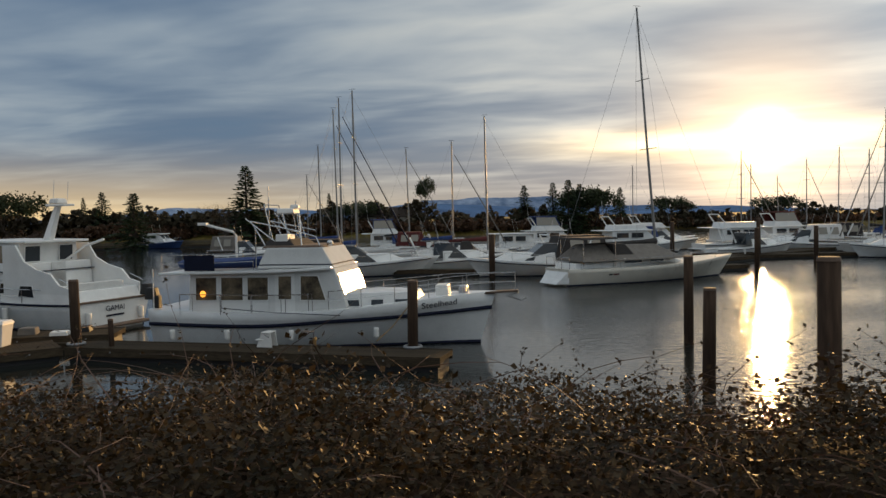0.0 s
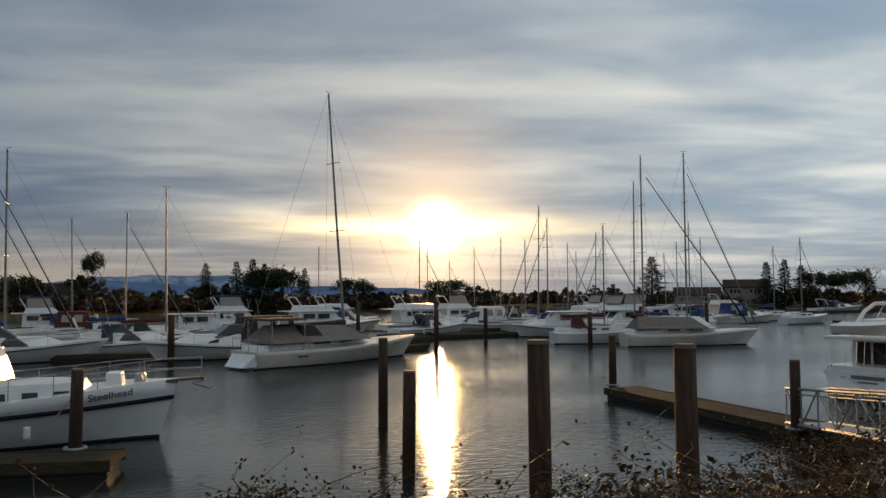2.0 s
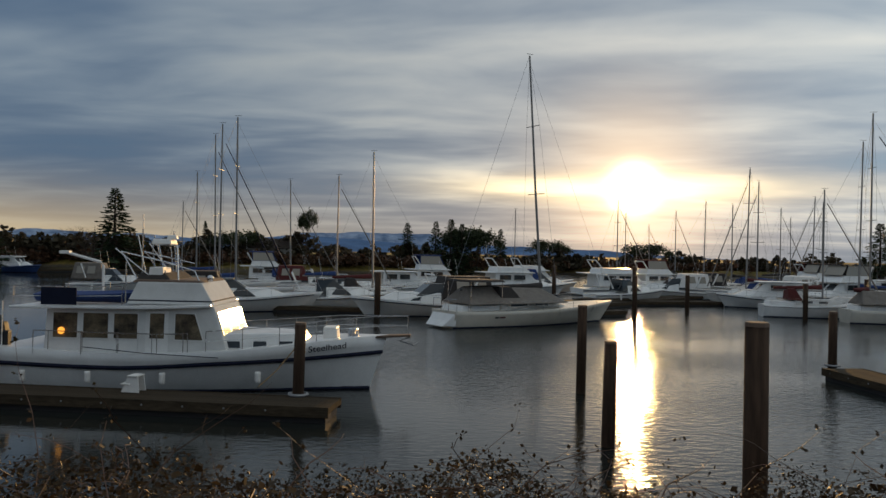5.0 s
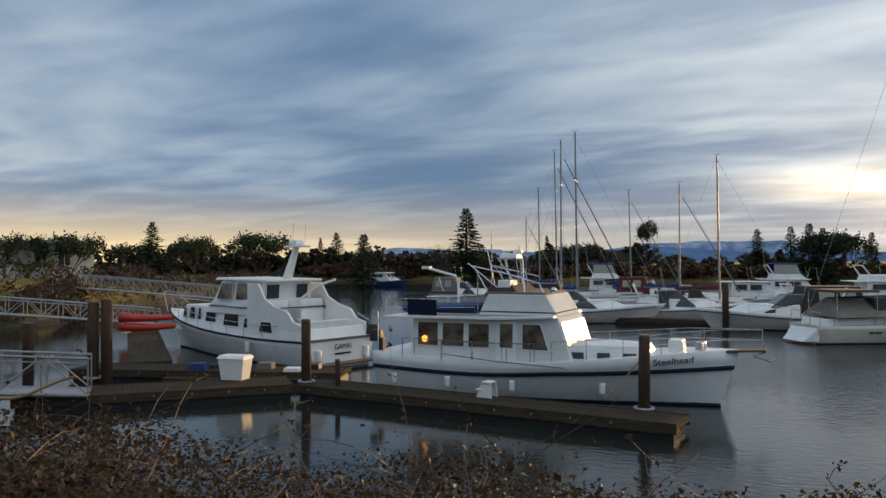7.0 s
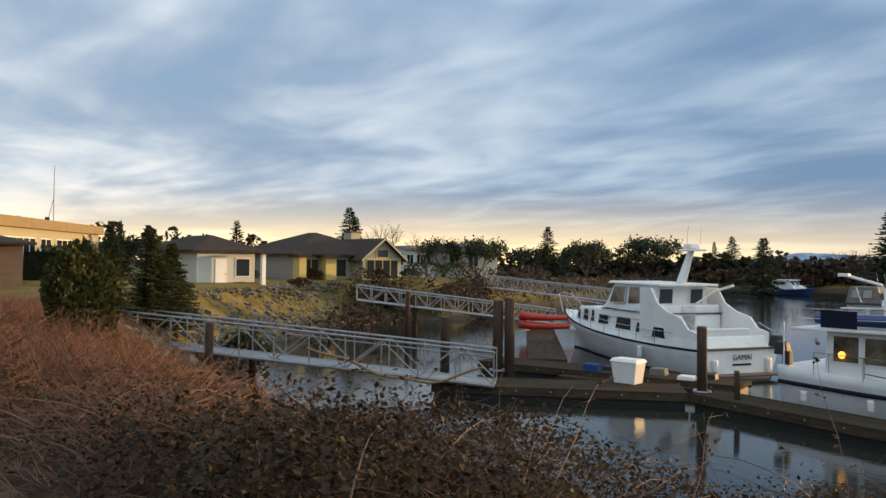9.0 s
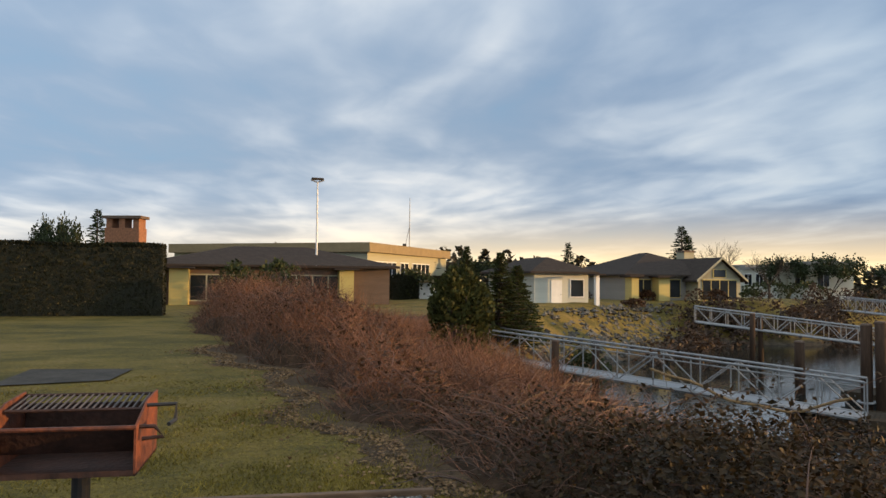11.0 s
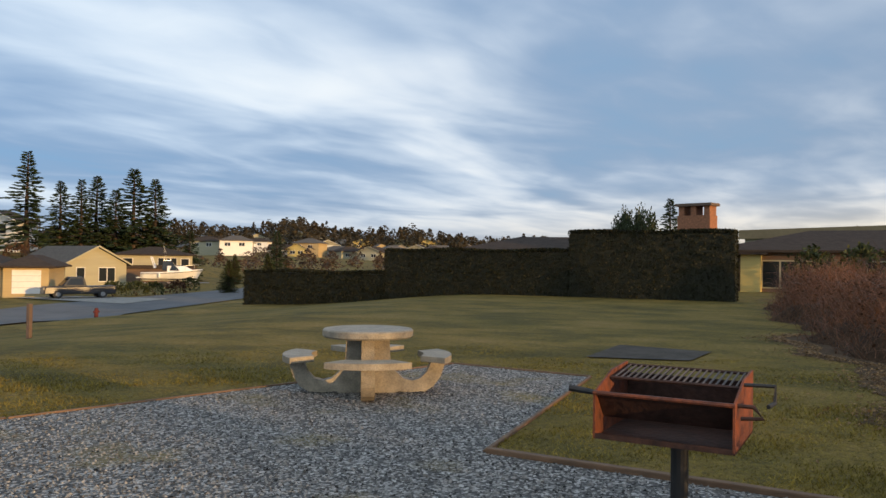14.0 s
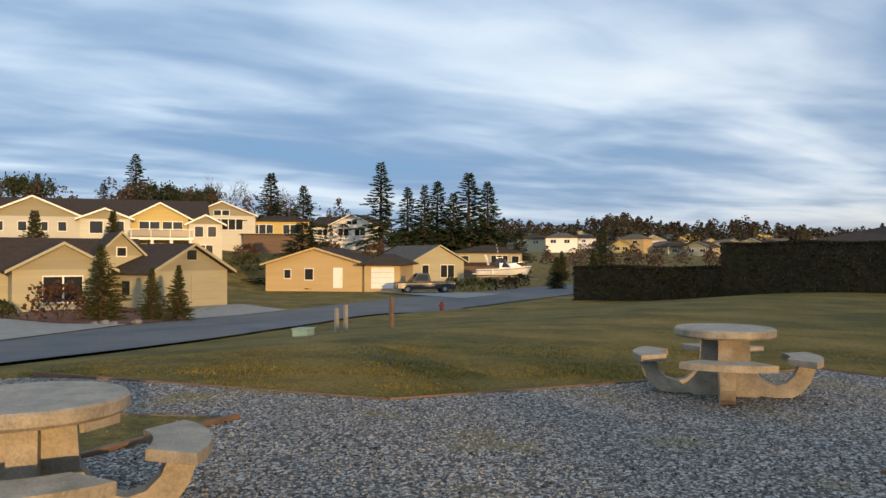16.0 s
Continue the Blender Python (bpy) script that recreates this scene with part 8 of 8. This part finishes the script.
for x, y, h, mt, lab in ((-15.6, -15.0, 0.85, BROWNW, "brown wooden marker post in the verge"), (-15.0, -16.6, 0.68, GREYW, "grey weathered post in the verge"), (-15.25, -16.5, 0.75, GREYW, "grey weathered post in the verge")):
    z = height(x, y)
    ob = part("marker_post", box(B(), -0.05, 0.05, -0.05, 0.05, -0.2, h, 0.012), mt)
    ob.location = (x, y, z)
    tagged(ob, lab, "post", "verge posts")
t = thing("utility_box", "pale green utility cabinet in the verge", "utility box", Matrix.Translation((-12.9, -15.4, height(-12.9, -15.4))) @ Matrix.Rotation(0.5, 4, "Z"))
UTIL = mat("utility_green", (0.20, 0.30, 0.26), 0.6, var=0.2, bump=0.05)
part("cabinet", box(B(), -0.24, 0.24, -0.2, 0.2, -0.1, 0.18, 0.02), UTIL, t)
part("lid", box(B(), -0.26, 0.26, -0.22, 0.22, 0.18, 0.21, 0.012), UTIL, t)
t = thing("fire_hydrant", "small red fire hydrant by the street", "hydrant", Matrix.Translation((-31.0, -27.0, height(-31, -27.0))))
part("barrel", tube(B(), [(0, 0, -0.1), (0, 0, 0.42), (0, 0, 0.5)], 0.11, 10, 0.07), RED_CANVAS, t)
part("side_cap", tube(B(), [(-0.17, 0, 0.32), (0.17, 0, 0.32)], 0.05, 8), RED_CANVAS, t)
for i, (x, y, s) in enumerate(((-19.3, -39.3, 0.3), (-20.4, -39.1, 0.4), (-18.6, -40.1, 0.28), (-23.4, -40.6, 0.35), (-26.9, -44.2, 0.4), (-28.0, -44.6, 0.3), (-19.0, -39.7, 0.4))):
    s *= 0.7
    bm = shade_ball(s, (0, 0, s * 0.3), s * 0.6)
    rr = random.Random(i)
    for v in bm.verts:
        v.co *= rr.uniform(0.85, 1.15)
    ob = part("boulder", bm, STONE)
    ob.location = (x, y, height(x, y))
    tagged(ob, "grey garden boulder at the bed's edge", "rock", "garden boulders")


# ---- picnic tables and grill ----
def picnic_table(x, y, turn, label):
    t = thing("picnic_table", label, "picnic table", Matrix.Translation((x, y, 0.0)) @ Matrix.Rotation(radians(turn), 4, "Z"), "concrete picnic tables")
    bm = B()
    n, r = 48, 0.535
    prof = [(r - 0.02, 0.665), (r, 0.685), (r, 0.745), (r - 0.015, 0.76)]
    rings = [[bm.verts.new((q * math.cos(6.28319 * k / n), q * math.sin(6.28319 * k / n), z)) for k in range(n)] for q, z in prof]
    for a, b in zip(rings, rings[1:]):
        for k in range(n):
            bm.faces.new((a[k], a[(k + 1) % n], b[(k + 1) % n], b[k]))
    bm.faces.new(rings[0][::-1])
    bm.faces.new(rings[-1])
    part("tabletop", bm, CONCRETE, t)
    profile = [(0.03, -0.02), (0.30, -0.02), (0.36, 0.03), (0.52, 0.02), (0.68, 0.03), (0.78, 0.09), (0.86, 0.2), (0.93, 0.405), (0.76, 0.405), (0.70, 0.26), (0.62, 0.18), (0.52, 0.155), (0.42, 0.18), (0.33, 0.26), (0.27, 0.36), (0.25, 0.66), (0.03, 0.66)]
    for k in range(4):
        bm = B()
        solid(bm, [(p, -0.075, z) for p, z in profile], [(p, 0.075, z) for p, z in profile])
        bmesh.ops.recalc_face_normals(bm, faces=bm.faces[:])
        ob = part("leg", bm, CONCRETE, t)
        ob.rotation_euler.z = k * math.pi / 2
        bm = B()
        m = 10
        ring = [(0.99 * math.cos(a), 0.99 * math.sin(a)) for a in (lerp(-0.50, 0.50, i / m) for i in range(m + 1))] + [(0.66 * math.cos(a), 0.66 * math.sin(a)) for a in (lerp(0.40, -0.40, i / m) for i in range(m + 1))]
        solid(bm, [(p, q, 0.40) for p, q in ring], [(p, q, 0.47) for p, q in ring], 0.008)
        ob = part("seat", bm, CONCRETE, t)
        ob.rotation_euler.z = k * math.pi / 2
    return t


picnic_table(-9.22, -3.2, 24, "round concrete picnic table with four curved seats on gravel")
picnic_table(-2.42, -4.42, 64, "near round concrete picnic table with four curved seats on gravel")


def grill():
    t = thing("park_grill", "rusty steel park grill on a black post", "grill", Matrix.Translation((-5.18, -0.05, 0.0)) @ Matrix.Rotation(radians(-11), 4, "Z"))
    # local: x away from the lawn (front faces +x), y across
    W, D, z0, z1 = 0.755, 0.66, 0.585, 0.86
    th = 0.012
    part("firebox_floor", box(B(), -D, 0.0, 0, W, z0, z0 + th), DARK_RUST, t)
    part("firebox_back", box(B(), -D, -D + th, th, W - th, z0 + th, z1 + 0.02), DARK_RUST, t)
    part("front_panel", solid(B(), [(-0.16, th, z0 + 0.10), (-0.16, W - th, z0 + 0.10), (-0.15, W - th, z0 + 0.10), (-0.15, th, z0 + 0.10)], [(-0.02, th, z1 - 0.01), (-0.02, W - th, z1 - 0.01), (-0.01, W - th, z1 - 0.01), (-0.01, th, z1 - 0.01)]), DARK_RUST, t)
    part("front_lip", box(B(), -0.012, 0.0, th, W - th, z0 + th, z0 + 0.03), DARK_RUST, t)
    for y in (0, W - th):
        prof = [(0.0, z0), (0.0, z1 - 0.02), (-0.06, z1), (-D * 0.5, z1 + 0.075), (-D, z1 + 0.09), (-D, z0)]
        part("side_panel", solid(B(), [(p, y, z) for p, z in prof], [(p, y + th, z) for p, z in prof]), RUST, t)
    part("front_rail", tube(B(), [(0.0, 0.0, z1 - 0.02), (0.0, W, z1 - 0.02)], 0.012, 6), RUST, t)
    n = 20
    for k in range(n):
        y = 0.04 + (W - 0.08) * k / (n - 1)
        part("grate_bar", tube(B(), [(-D + 0.03, y, z1 + 0.07), (-0.27, y, z1 + 0.035)], 0.0065, 6), GRATE, t)
    for x, z in ((-D + 0.03, z1 + 0.07), (-0.27, z1 + 0.035)):
        part("grate_rail", tube(B(), [(x, 0.02, z), (x, W - 0.02, z)], 0.01, 6), DARK_RUST, t)
    part("grate_handle", tube(B(), [(-0.30, W, z1 + 0.05), (-0.30, W + 0.16, z1 + 0.055), (-0.27, W + 0.16, z1 - 0.03), (-0.16, W + 0.14, z1 - 0.035)], 0.012, 6), BLACK, t)
    part("grate_handle", tube(B(), [(-0.08, W - 0.02, z1 - 0.03), (-0.08, W + 0.08, z1 - 0.03), (-0.05, W + 0.13, z1 - 0.08), (-0.05, W + 0.02, z1 - 0.09)], 0.012, 6), DARK_RUST, t)
    part("left_handle", tube(B(), [(-0.06, 0.0, z1 - 0.03), (-0.06, -0.05, z1 - 0.025), (-0.06, -0.16, z1 - 0.015)], 0.014, 8, 0.02), BLACK, t)
    part("post", tube(B(), [(-0.36, 0.40, -0.2), (-0.36, 0.40, z0)], 0.05, 14), BLACK, t)
    part("post_collar", tube(B(), [(-0.36, 0.40, z0 - 0.06), (-0.36, 0.40, z0)], 0.06, 14), DARK_RUST, t)


grill()


# ---- brambles, canes, grass blades, loose stones ----
def bramble_top(x, y):
    """Height of the bramble mass over the bank."""
    x, y = np.asarray(x, float), np.asarray(y, float)
    a = 0.48 - 0.155 * (y - 3) + 0.42 * sstep((-x - 1.5) / 6) * sstep((9 - y) / 3) - 0.35 * sstep((x - 0.5) / 2) * sstep((7.5 - x) / 2.5) * sstep((y - 4) / 2) - 0.12 * sstep((x - 6.5) / 3) * sstep((y - 3.5) / 2)
    n = 0.13 * np.sin(x * 1.9 + 0.7 * y) + 0.10 * np.sin(x * 4.3 - y * 2.1 + 1) + 0.07 * np.sin(y * 5.1 + x)
    b = 1.0 * sstep((-x - 6.0) / 8) + 0.42 - 0.40 * np.maximum(y - 4.4, 0)
    n2 = 0.14 * np.sin(x * 0.9 + y) + 0.10 * np.sin(x * 2.3 - y * 1.1)
    k = sstep((-x - 5.5) / 3)
    low = 0.72 * sstep((x + 17) / 6) * sstep((-x - 5.8) / 2.2) * sstep((y - 3.4) / 1.4)
    return (a + n) * (1 - k) + (b + n2 - 0.1) * k - low


def bramble_front(x):
    """The edge of the brambles towards the lawn."""
    x = np.asarray(x, float)
    return 2.75 + 0.25 * np.sin(x * 0.8) - 0.5 * sstep((-x - 10) / 14) + 0.22 * np.sin(x * 2.1)


def cover(x, y):
    """1 inside the thicket, falling to 0 at its edges."""
    f_ = sstep((y - bramble_front(x) - 0.4 * sstep((-x - 5.5) / 1.5)) / 0.9)
    back = sstep((9.9 + 0.25 * np.maximum(-x - 8, 0) - y) / 1.6)
    return f_ * back * sstep((x + 33) / 3) * sstep((30 - x) / 3)


def make_mound():
    xs, ys = np.linspace(-33, 30, 190), np.linspace(2.0, 15, 50)
    X, Y = np.meshgrid(xs, ys, indexing="ij")
    G = land(X, Y)
    C = cover(X, Y)
    T = bramble_top(X, Y)
    Z = np.where(C > 0, G - 0.12 + np.maximum(T - 0.30 - G, 0) * C * np.where(X < -7, 0.55, 0.86), G - 0.2)
    Z = np.where(C > 0.12, np.maximum(Z, G + 0.05), Z)
    nx, ny = X.shape
    verts = np.stack([X, Y, Z], -1).reshape(-1, 3).tolist()
    faces = [(i * ny + j, (i + 1) * ny + j, (i + 1) * ny + j + 1, i * ny + j + 1) for i in range(nx - 1) for j in range(ny - 1)]
    tagged(shade(raw("thicket_floor", verts, faces, LITTER)), "dark tangle of dead canes and leaf litter", "thicket", kind="stuff")


def leaves(name, n, xr, yr, size, material, label, seed, lift=0.10, thin=1.0):
    r = np.random.default_rng(seed)
    x, y = r.uniform(*xr, n), r.uniform(*yr, n)
    c = cover(x, y)
    keep = r.random(n) < c * thin
    x, y, c = x[keep], y[keep], c[keep]
    g = land(x, y)
    top = g + np.maximum(bramble_top(x, y) - g, 0.1) * c
    z = top - r.random(len(x)) ** 1.6 * 0.42 + lift * r.random(len(x)) ** 3 * 1.6
    z = np.maximum(z, g + 0.02)
    m = len(x)
    d = r.normal(size=(m, 3))
    d[:, 2] = d[:, 2] * 0.6
    d /= np.linalg.norm(d, axis=1)[:, None]
    up = np.tile([0, 0, 1.0], (m, 1)) + r.normal(size=(m, 3)) * 0.5
    b = np.cross(d, up)
    b /= np.linalg.norm(b, axis=1)[:, None] + 1e-9
    nrm = np.cross(b, d)
    s = size * r.uniform(0.55, 1.35, (m, 1))
    p = np.stack([x, y, z], -1)
    V = np.stack([p, p + d * s * 0.45 + b * s * 0.33 + nrm * s * 0.06, p + d * s, p + d * s * 0.45 - b * s * 0.33 + nrm * s * 0.06], 1).reshape(-1, 3)
    F = np.arange(4 * m).reshape(m, 4)
    F = np.concatenate([F[:, [0, 1, 2]], F[:, [0, 2, 3]]])
    tagged(raw(name, V.tolist(), F.tolist(), material), label, "foliage", kind="stuff")


def canes(name, n, xr, yr, length, r0, material, label, seed, arch=0.6, up=(0.2, 0.9), side=3, seg=6, out=1.0):
    """Thin arching stems that spring from inside the thicket."""
    g = np.random.default_rng(seed)
    x, y = g.uniform(*xr, n), g.uniform(*yr, n)
    keep = g.random(n) < cover(x, y)
    x, y = x[keep], y[keep]
    m = len(x)
    gr = land(x, y)
    top = bramble_top(x, y)
    c_ = cover(x, y)
    z = np.maximum(gr, gr + (top - gr) * c_ - g.uniform(0.1, 1.0, m))
    a = g.uniform(0, 2 * np.pi, m)
    L = length * g.uniform(0.5, 1.4, m)
    rise = g.uniform(up[0], up[1], m)
    t = np.linspace(0, 1, seg)[None, :]
    hx = np.cos(a)[:, None] * L[:, None] * t * out
    hy = np.sin(a)[:, None] * L[:, None] * t * out
    wig = 0.05 * L[:, None] * np.sin(t * 7 + a[:, None] * 3)
    hz = L[:, None] * (rise[:, None] * t - arch * g.uniform(0.3, 1.2, (m, 1)) * t ** 2)
    P = np.stack([x[:, None] + hx + wig, y[:, None] + hy - wig, z[:, None] + hz], -1)
    rad = r0 * (1 - 0.75 * t) * g.uniform(0.6, 1.4, (m, 1))
    V = []
    for k in range(side):
        q = 2 * np.pi * k / side
        off = np.stack([-np.sin(a) * np.cos(q), np.cos(a) * np.cos(q), np.full(m, np.sin(q))], -1)[:, None, :]
        V.append(P + off * rad[..., None])
    V = np.stack(V, 2)                       # m, seg, side, 3
    idx = np.arange(m * seg * side).reshape(m, seg, side)
    F = []
    for k in range(side):
        k2 = (k + 1) % side
        F.append(np.stack([idx[:, :-1, k], idx[:, 1:, k], idx[:, 1:, k2], idx[:, :-1, k2]], -1).reshape(-1, 4))
    tagged(raw(name, V.reshape(-1, 3).tolist(), np.concatenate(F).tolist(), material), label, "foliage", kind="stuff")
    return P


make_mound()


def soil_strip():
    """Ragged litter between the lawn and the thicket."""
    rnd = random.Random(31)
    xs = [-5.8 - 0.16 * i for i in range(90)]
    near = [(x, float(bramble_front(x)) - 0.10 - 0.06 * math.sin(x * 3.1) - rnd.uniform(-0.1, 0.16)) for x in xs]
    far_side = [(x, float(bramble_front(x)) + 1.1) for x in xs[::-1]]
    sheet("soil_strip", near + far_side, 0.008, SOIL, "bare brown soil and litter along the thicket", "soil", 0.6)


soil_strip()


def fallen_leaves():
    """Dead leaves and twigs blown from the thicket on to the lawn."""
    r = np.random.default_rng(33)
    m = 6000
    x = r.uniform(-20, -5.9, m)
    y = bramble_front(x) + 0.25 - r.exponential(0.22, m)
    z = land(x, y) + 0.018 + 0.02 * r.random(m)
    a = r.uniform(0, 6.283, m)
    s = r.uniform(0.012, 0.032, m)
    c, q = np.cos(a) * s, np.sin(a) * s
    tilt = r.normal(0, 0.35, (m, 2)) * s[:, None]
    V = np.stack([np.stack([x - c, y - q, z - tilt[:, 0] * 0.5], -1), np.stack([x + q * 0.4, y - c * 0.4, z + tilt[:, 1]], -1), np.stack([x + c, y + q, z + np.abs(tilt[:, 0])], -1), np.stack([x - q * 0.4, y + c * 0.4, z - tilt[:, 1] * 0.3], -1)], 1).reshape(-1, 3)
    tagged(raw("fallen_leaves", V.tolist(), np.arange(4 * m).reshape(m, 4).tolist(), FALLEN), "brown fallen leaves and twigs at the lawn's edge", "litter", kind="stuff")


fallen_leaves()
leaves("bramble_leaves", 150000, (-9, 14), (2.2, 10.5), 0.046, BRAMBLE, "small brown and green bramble leaves", 1)
leaves("bramble_leaves", 70000, (-6, 9), (2.3, 5.2), 0.046, BRAMBLE, "small brown and green bramble leaves", 8, lift=0.2, thin=4.0)
leaves("bramble_leaves", 26000, (14, 30), (2.2, 10.5), 0.085, BRAMBLE, "small brown and green bramble leaves", 2)
leaves("bramble_leaves", 60000, (-33, -7), (2.0, 10), 0.07, BRUSH, "withered leaves on a bare thicket", 3, thin=0.5)
P1 = canes("bramble_canes", 3600, (-9, 14), (2.4, 10.5), 0.85, 0.0065, CANE, "arching thorny bramble canes", 4, 0.75, (0.3, 1.0))
P2 = canes("bramble_shoots", 420, (-8, 16), (4.6, 9.8), 1.35, 0.0055, CANE, "long bramble shoots standing out of the tangle", 5, 0.55, (0.5, 1.0), out=0.8)
canes("thicket_canes", 12000, (-11, -5.5), (2.0, 9), 0.36, 0.0045, REDCANE, "low reddish bare canes at the thicket's end", 16, 0.4, (0.4, 1.1), out=0.8, seg=5)
canes("thicket_canes", 46000, (-32, -10), (2.0, 9), 0.56, 0.005, REDCANE, "dense reddish bare canes of a winter thicket", 6, 0.35, (0.5, 1.3), out=0.6, seg=5)
canes("thicket_canes", 3500, (-32, -6), (2.2, 9), 0.9, 0.006, CANE, "arching brown canes over the thicket", 7, 0.7, (0.4, 1.0))


def shoot_leaves():
    r = np.random.default_rng(9)
    pts = np.concatenate([P2[:, 2:].reshape(-1, 3), P1[::3, 3:].reshape(-1, 3)])
    pts = np.repeat(pts, 3, 0) + r.normal(size=(len(pts) * 3, 3)) * 0.02
    m = len(pts)
    d = r.normal(size=(m, 3))
    d /= np.linalg.norm(d, axis=1)[:, None]
    b = np.cross(d, r.normal(size=(m, 3)))
    b /= np.linalg.norm(b, axis=1)[:, None]
    s = r.uniform(0.022, 0.05, (m, 1))
    V = np.stack([pts, pts + d * s * 0.5 + b * s * 0.36, pts + d * s, pts + d * s * 0.5 - b * s * 0.36], 1).reshape(-1, 3)
    tagged(raw("shoot_leaves", V.tolist(), np.arange(4 * m).reshape(m, 4).tolist(), BRAMBLE), "leaves on the standing bramble shoots", "foliage", kind="stuff")


shoot_leaves()


def blades():
    r = np.random.default_rng(12)
    n = 170000
    d = 5.0 + 9.5 * r.random(n) ** 1.2
    az = np.radians(r.uniform(60, 165, n))
    x, y = -0.7 - d * np.sin(az), 0.3 + d * np.cos(az)
    poly = np.array(PAD)
    inside = np.zeros(n, bool)
    for a, b in zip(poly, np.roll(poly, -1, 0)):
        cond = (a[1] > y) != (b[1] > y)
        inside ^= cond & (x < a[0] + (y - a[1]) / (b[1] - a[1] + 1e-9) * (b[0] - a[0]))
    ok = ~inside & (cover(x, y) < 0.3) & (np.hypot(x + 14.7, y + 0.25) > 1.1)
    x, y, d = x[ok], y[ok], d[ok]
    m = len(x)
    z = land(x, y)
    a = r.uniform(0, 6.283, m)
    clump = 0.6 + 0.6 * np.clip(np.sin(x * 2.1) * np.sin(y * 1.7 + 1) + 0.4 * np.sin(x * 5 + y * 4), -0.6, 1)
    h = r.uniform(0.015, 0.055, m) * clump * np.clip((16 - d) / 6, 0.15, 1)
    w = 0.003 + 0.0005 * d
    lean = r.normal(size=(m, 2)) * 0.03
    V = np.stack([np.stack([x - np.cos(a) * w, y - np.sin(a) * w, z - 0.005], -1), np.stack([x + np.cos(a) * w, y + np.sin(a) * w, z - 0.005], -1), np.stack([x + lean[:, 0], y + lean[:, 1], z + h], -1)], 1).reshape(-1, 3)
    tagged(raw("grass", V.tolist(), np.arange(3 * m).reshape(m, 3).tolist(), GRASSBLADE), "short tufted winter grass of the lawn", "grass", kind="stuff")


GRASSBLADE = leafy("grass_blade", (0.25, 0.182, 0.036), (0.115, 0.096, 0.020), 0.3, 0.5)
blades()


def stones(name, n, material, label, spot, lo, hi, seed):
    r = np.random.default_rng(seed)
    x, y = spot(r, n)
    z = land(x, y) + 0.012
    base = np.array([(1, 0, 0), (0, 1, 0), (-1, 0, 0), (0, -1, 0), (0, 0, 0.8), (0, 0, -0.6)], float)
    tri = np.array([(0, 1, 4), (1, 2, 4), (2, 3, 4), (3, 0, 4), (1, 0, 5), (2, 1, 5), (3, 2, 5), (0, 3, 5)])
    m = len(x)
    s = r.uniform(lo, hi, (m, 1, 1)) * r.uniform(0.6, 1.3, (m, 1, 3))
    a = r.uniform(0, 6.283, m)
    V = base[None] * s * r.uniform(0.8, 1.2, (m, 6, 1))
    c, q = np.cos(a)[:, None], np.sin(a)[:, None]
    V = np.stack([V[..., 0] * c - V[..., 1] * q + x[:, None], V[..., 0] * q + V[..., 1] * c + y[:, None], V[..., 2] + z[:, None]], -1)
    F = (tri[None] + 6 * np.arange(m)[:, None, None]).reshape(-1, 3)
    tagged(raw(name, V.reshape(-1, 3).tolist(), F.tolist(), material), label, "stones", kind="stuff")


def pad_spot(r, n):
    d = 2.6 + 9.5 * r.random(n) ** 1.3
    az = np.radians(r.uniform(62, 165, n))
    x, y = -0.7 - d * np.sin(az), 0.3 + d * np.cos(az)
    poly = np.array(PAD)
    inside = np.zeros(n, bool)
    for a, b in zip(poly, np.roll(poly, -1, 0)):
        cond = (a[1] > y) != (b[1] > y)
        inside ^= cond & (x < a[0] + (y - a[1]) / (b[1] - a[1] + 1e-9) * (b[0] - a[0]))
    return x[inside], y[inside]


def bank_spot(r, n):
    x = r.uniform(-56, -24, n)
    y = 14 + (-x - 24) * 0.85 + r.normal(0, 3.5, n)
    sd = shore_distance(x, y)
    ok = (sd > 0.1) & (sd < 5)
    return x[ok], y[ok]


GRAVELSTONE = mat("gravel_stone", (0.17, 0.163, 0.152), 0.85, var=0.3, scale=6, bump=0.2, island=0.95, spec=0.25)
stones("gravel", 60000, GRAVELSTONE, "loose grey gravel stones", pad_spot, 0.008, 0.017, 21)
stones("bank_rocks", 2600, BANKROCK, "grey riprap stones on the muddy bank", bank_spot, 0.08, 0.28, 22)
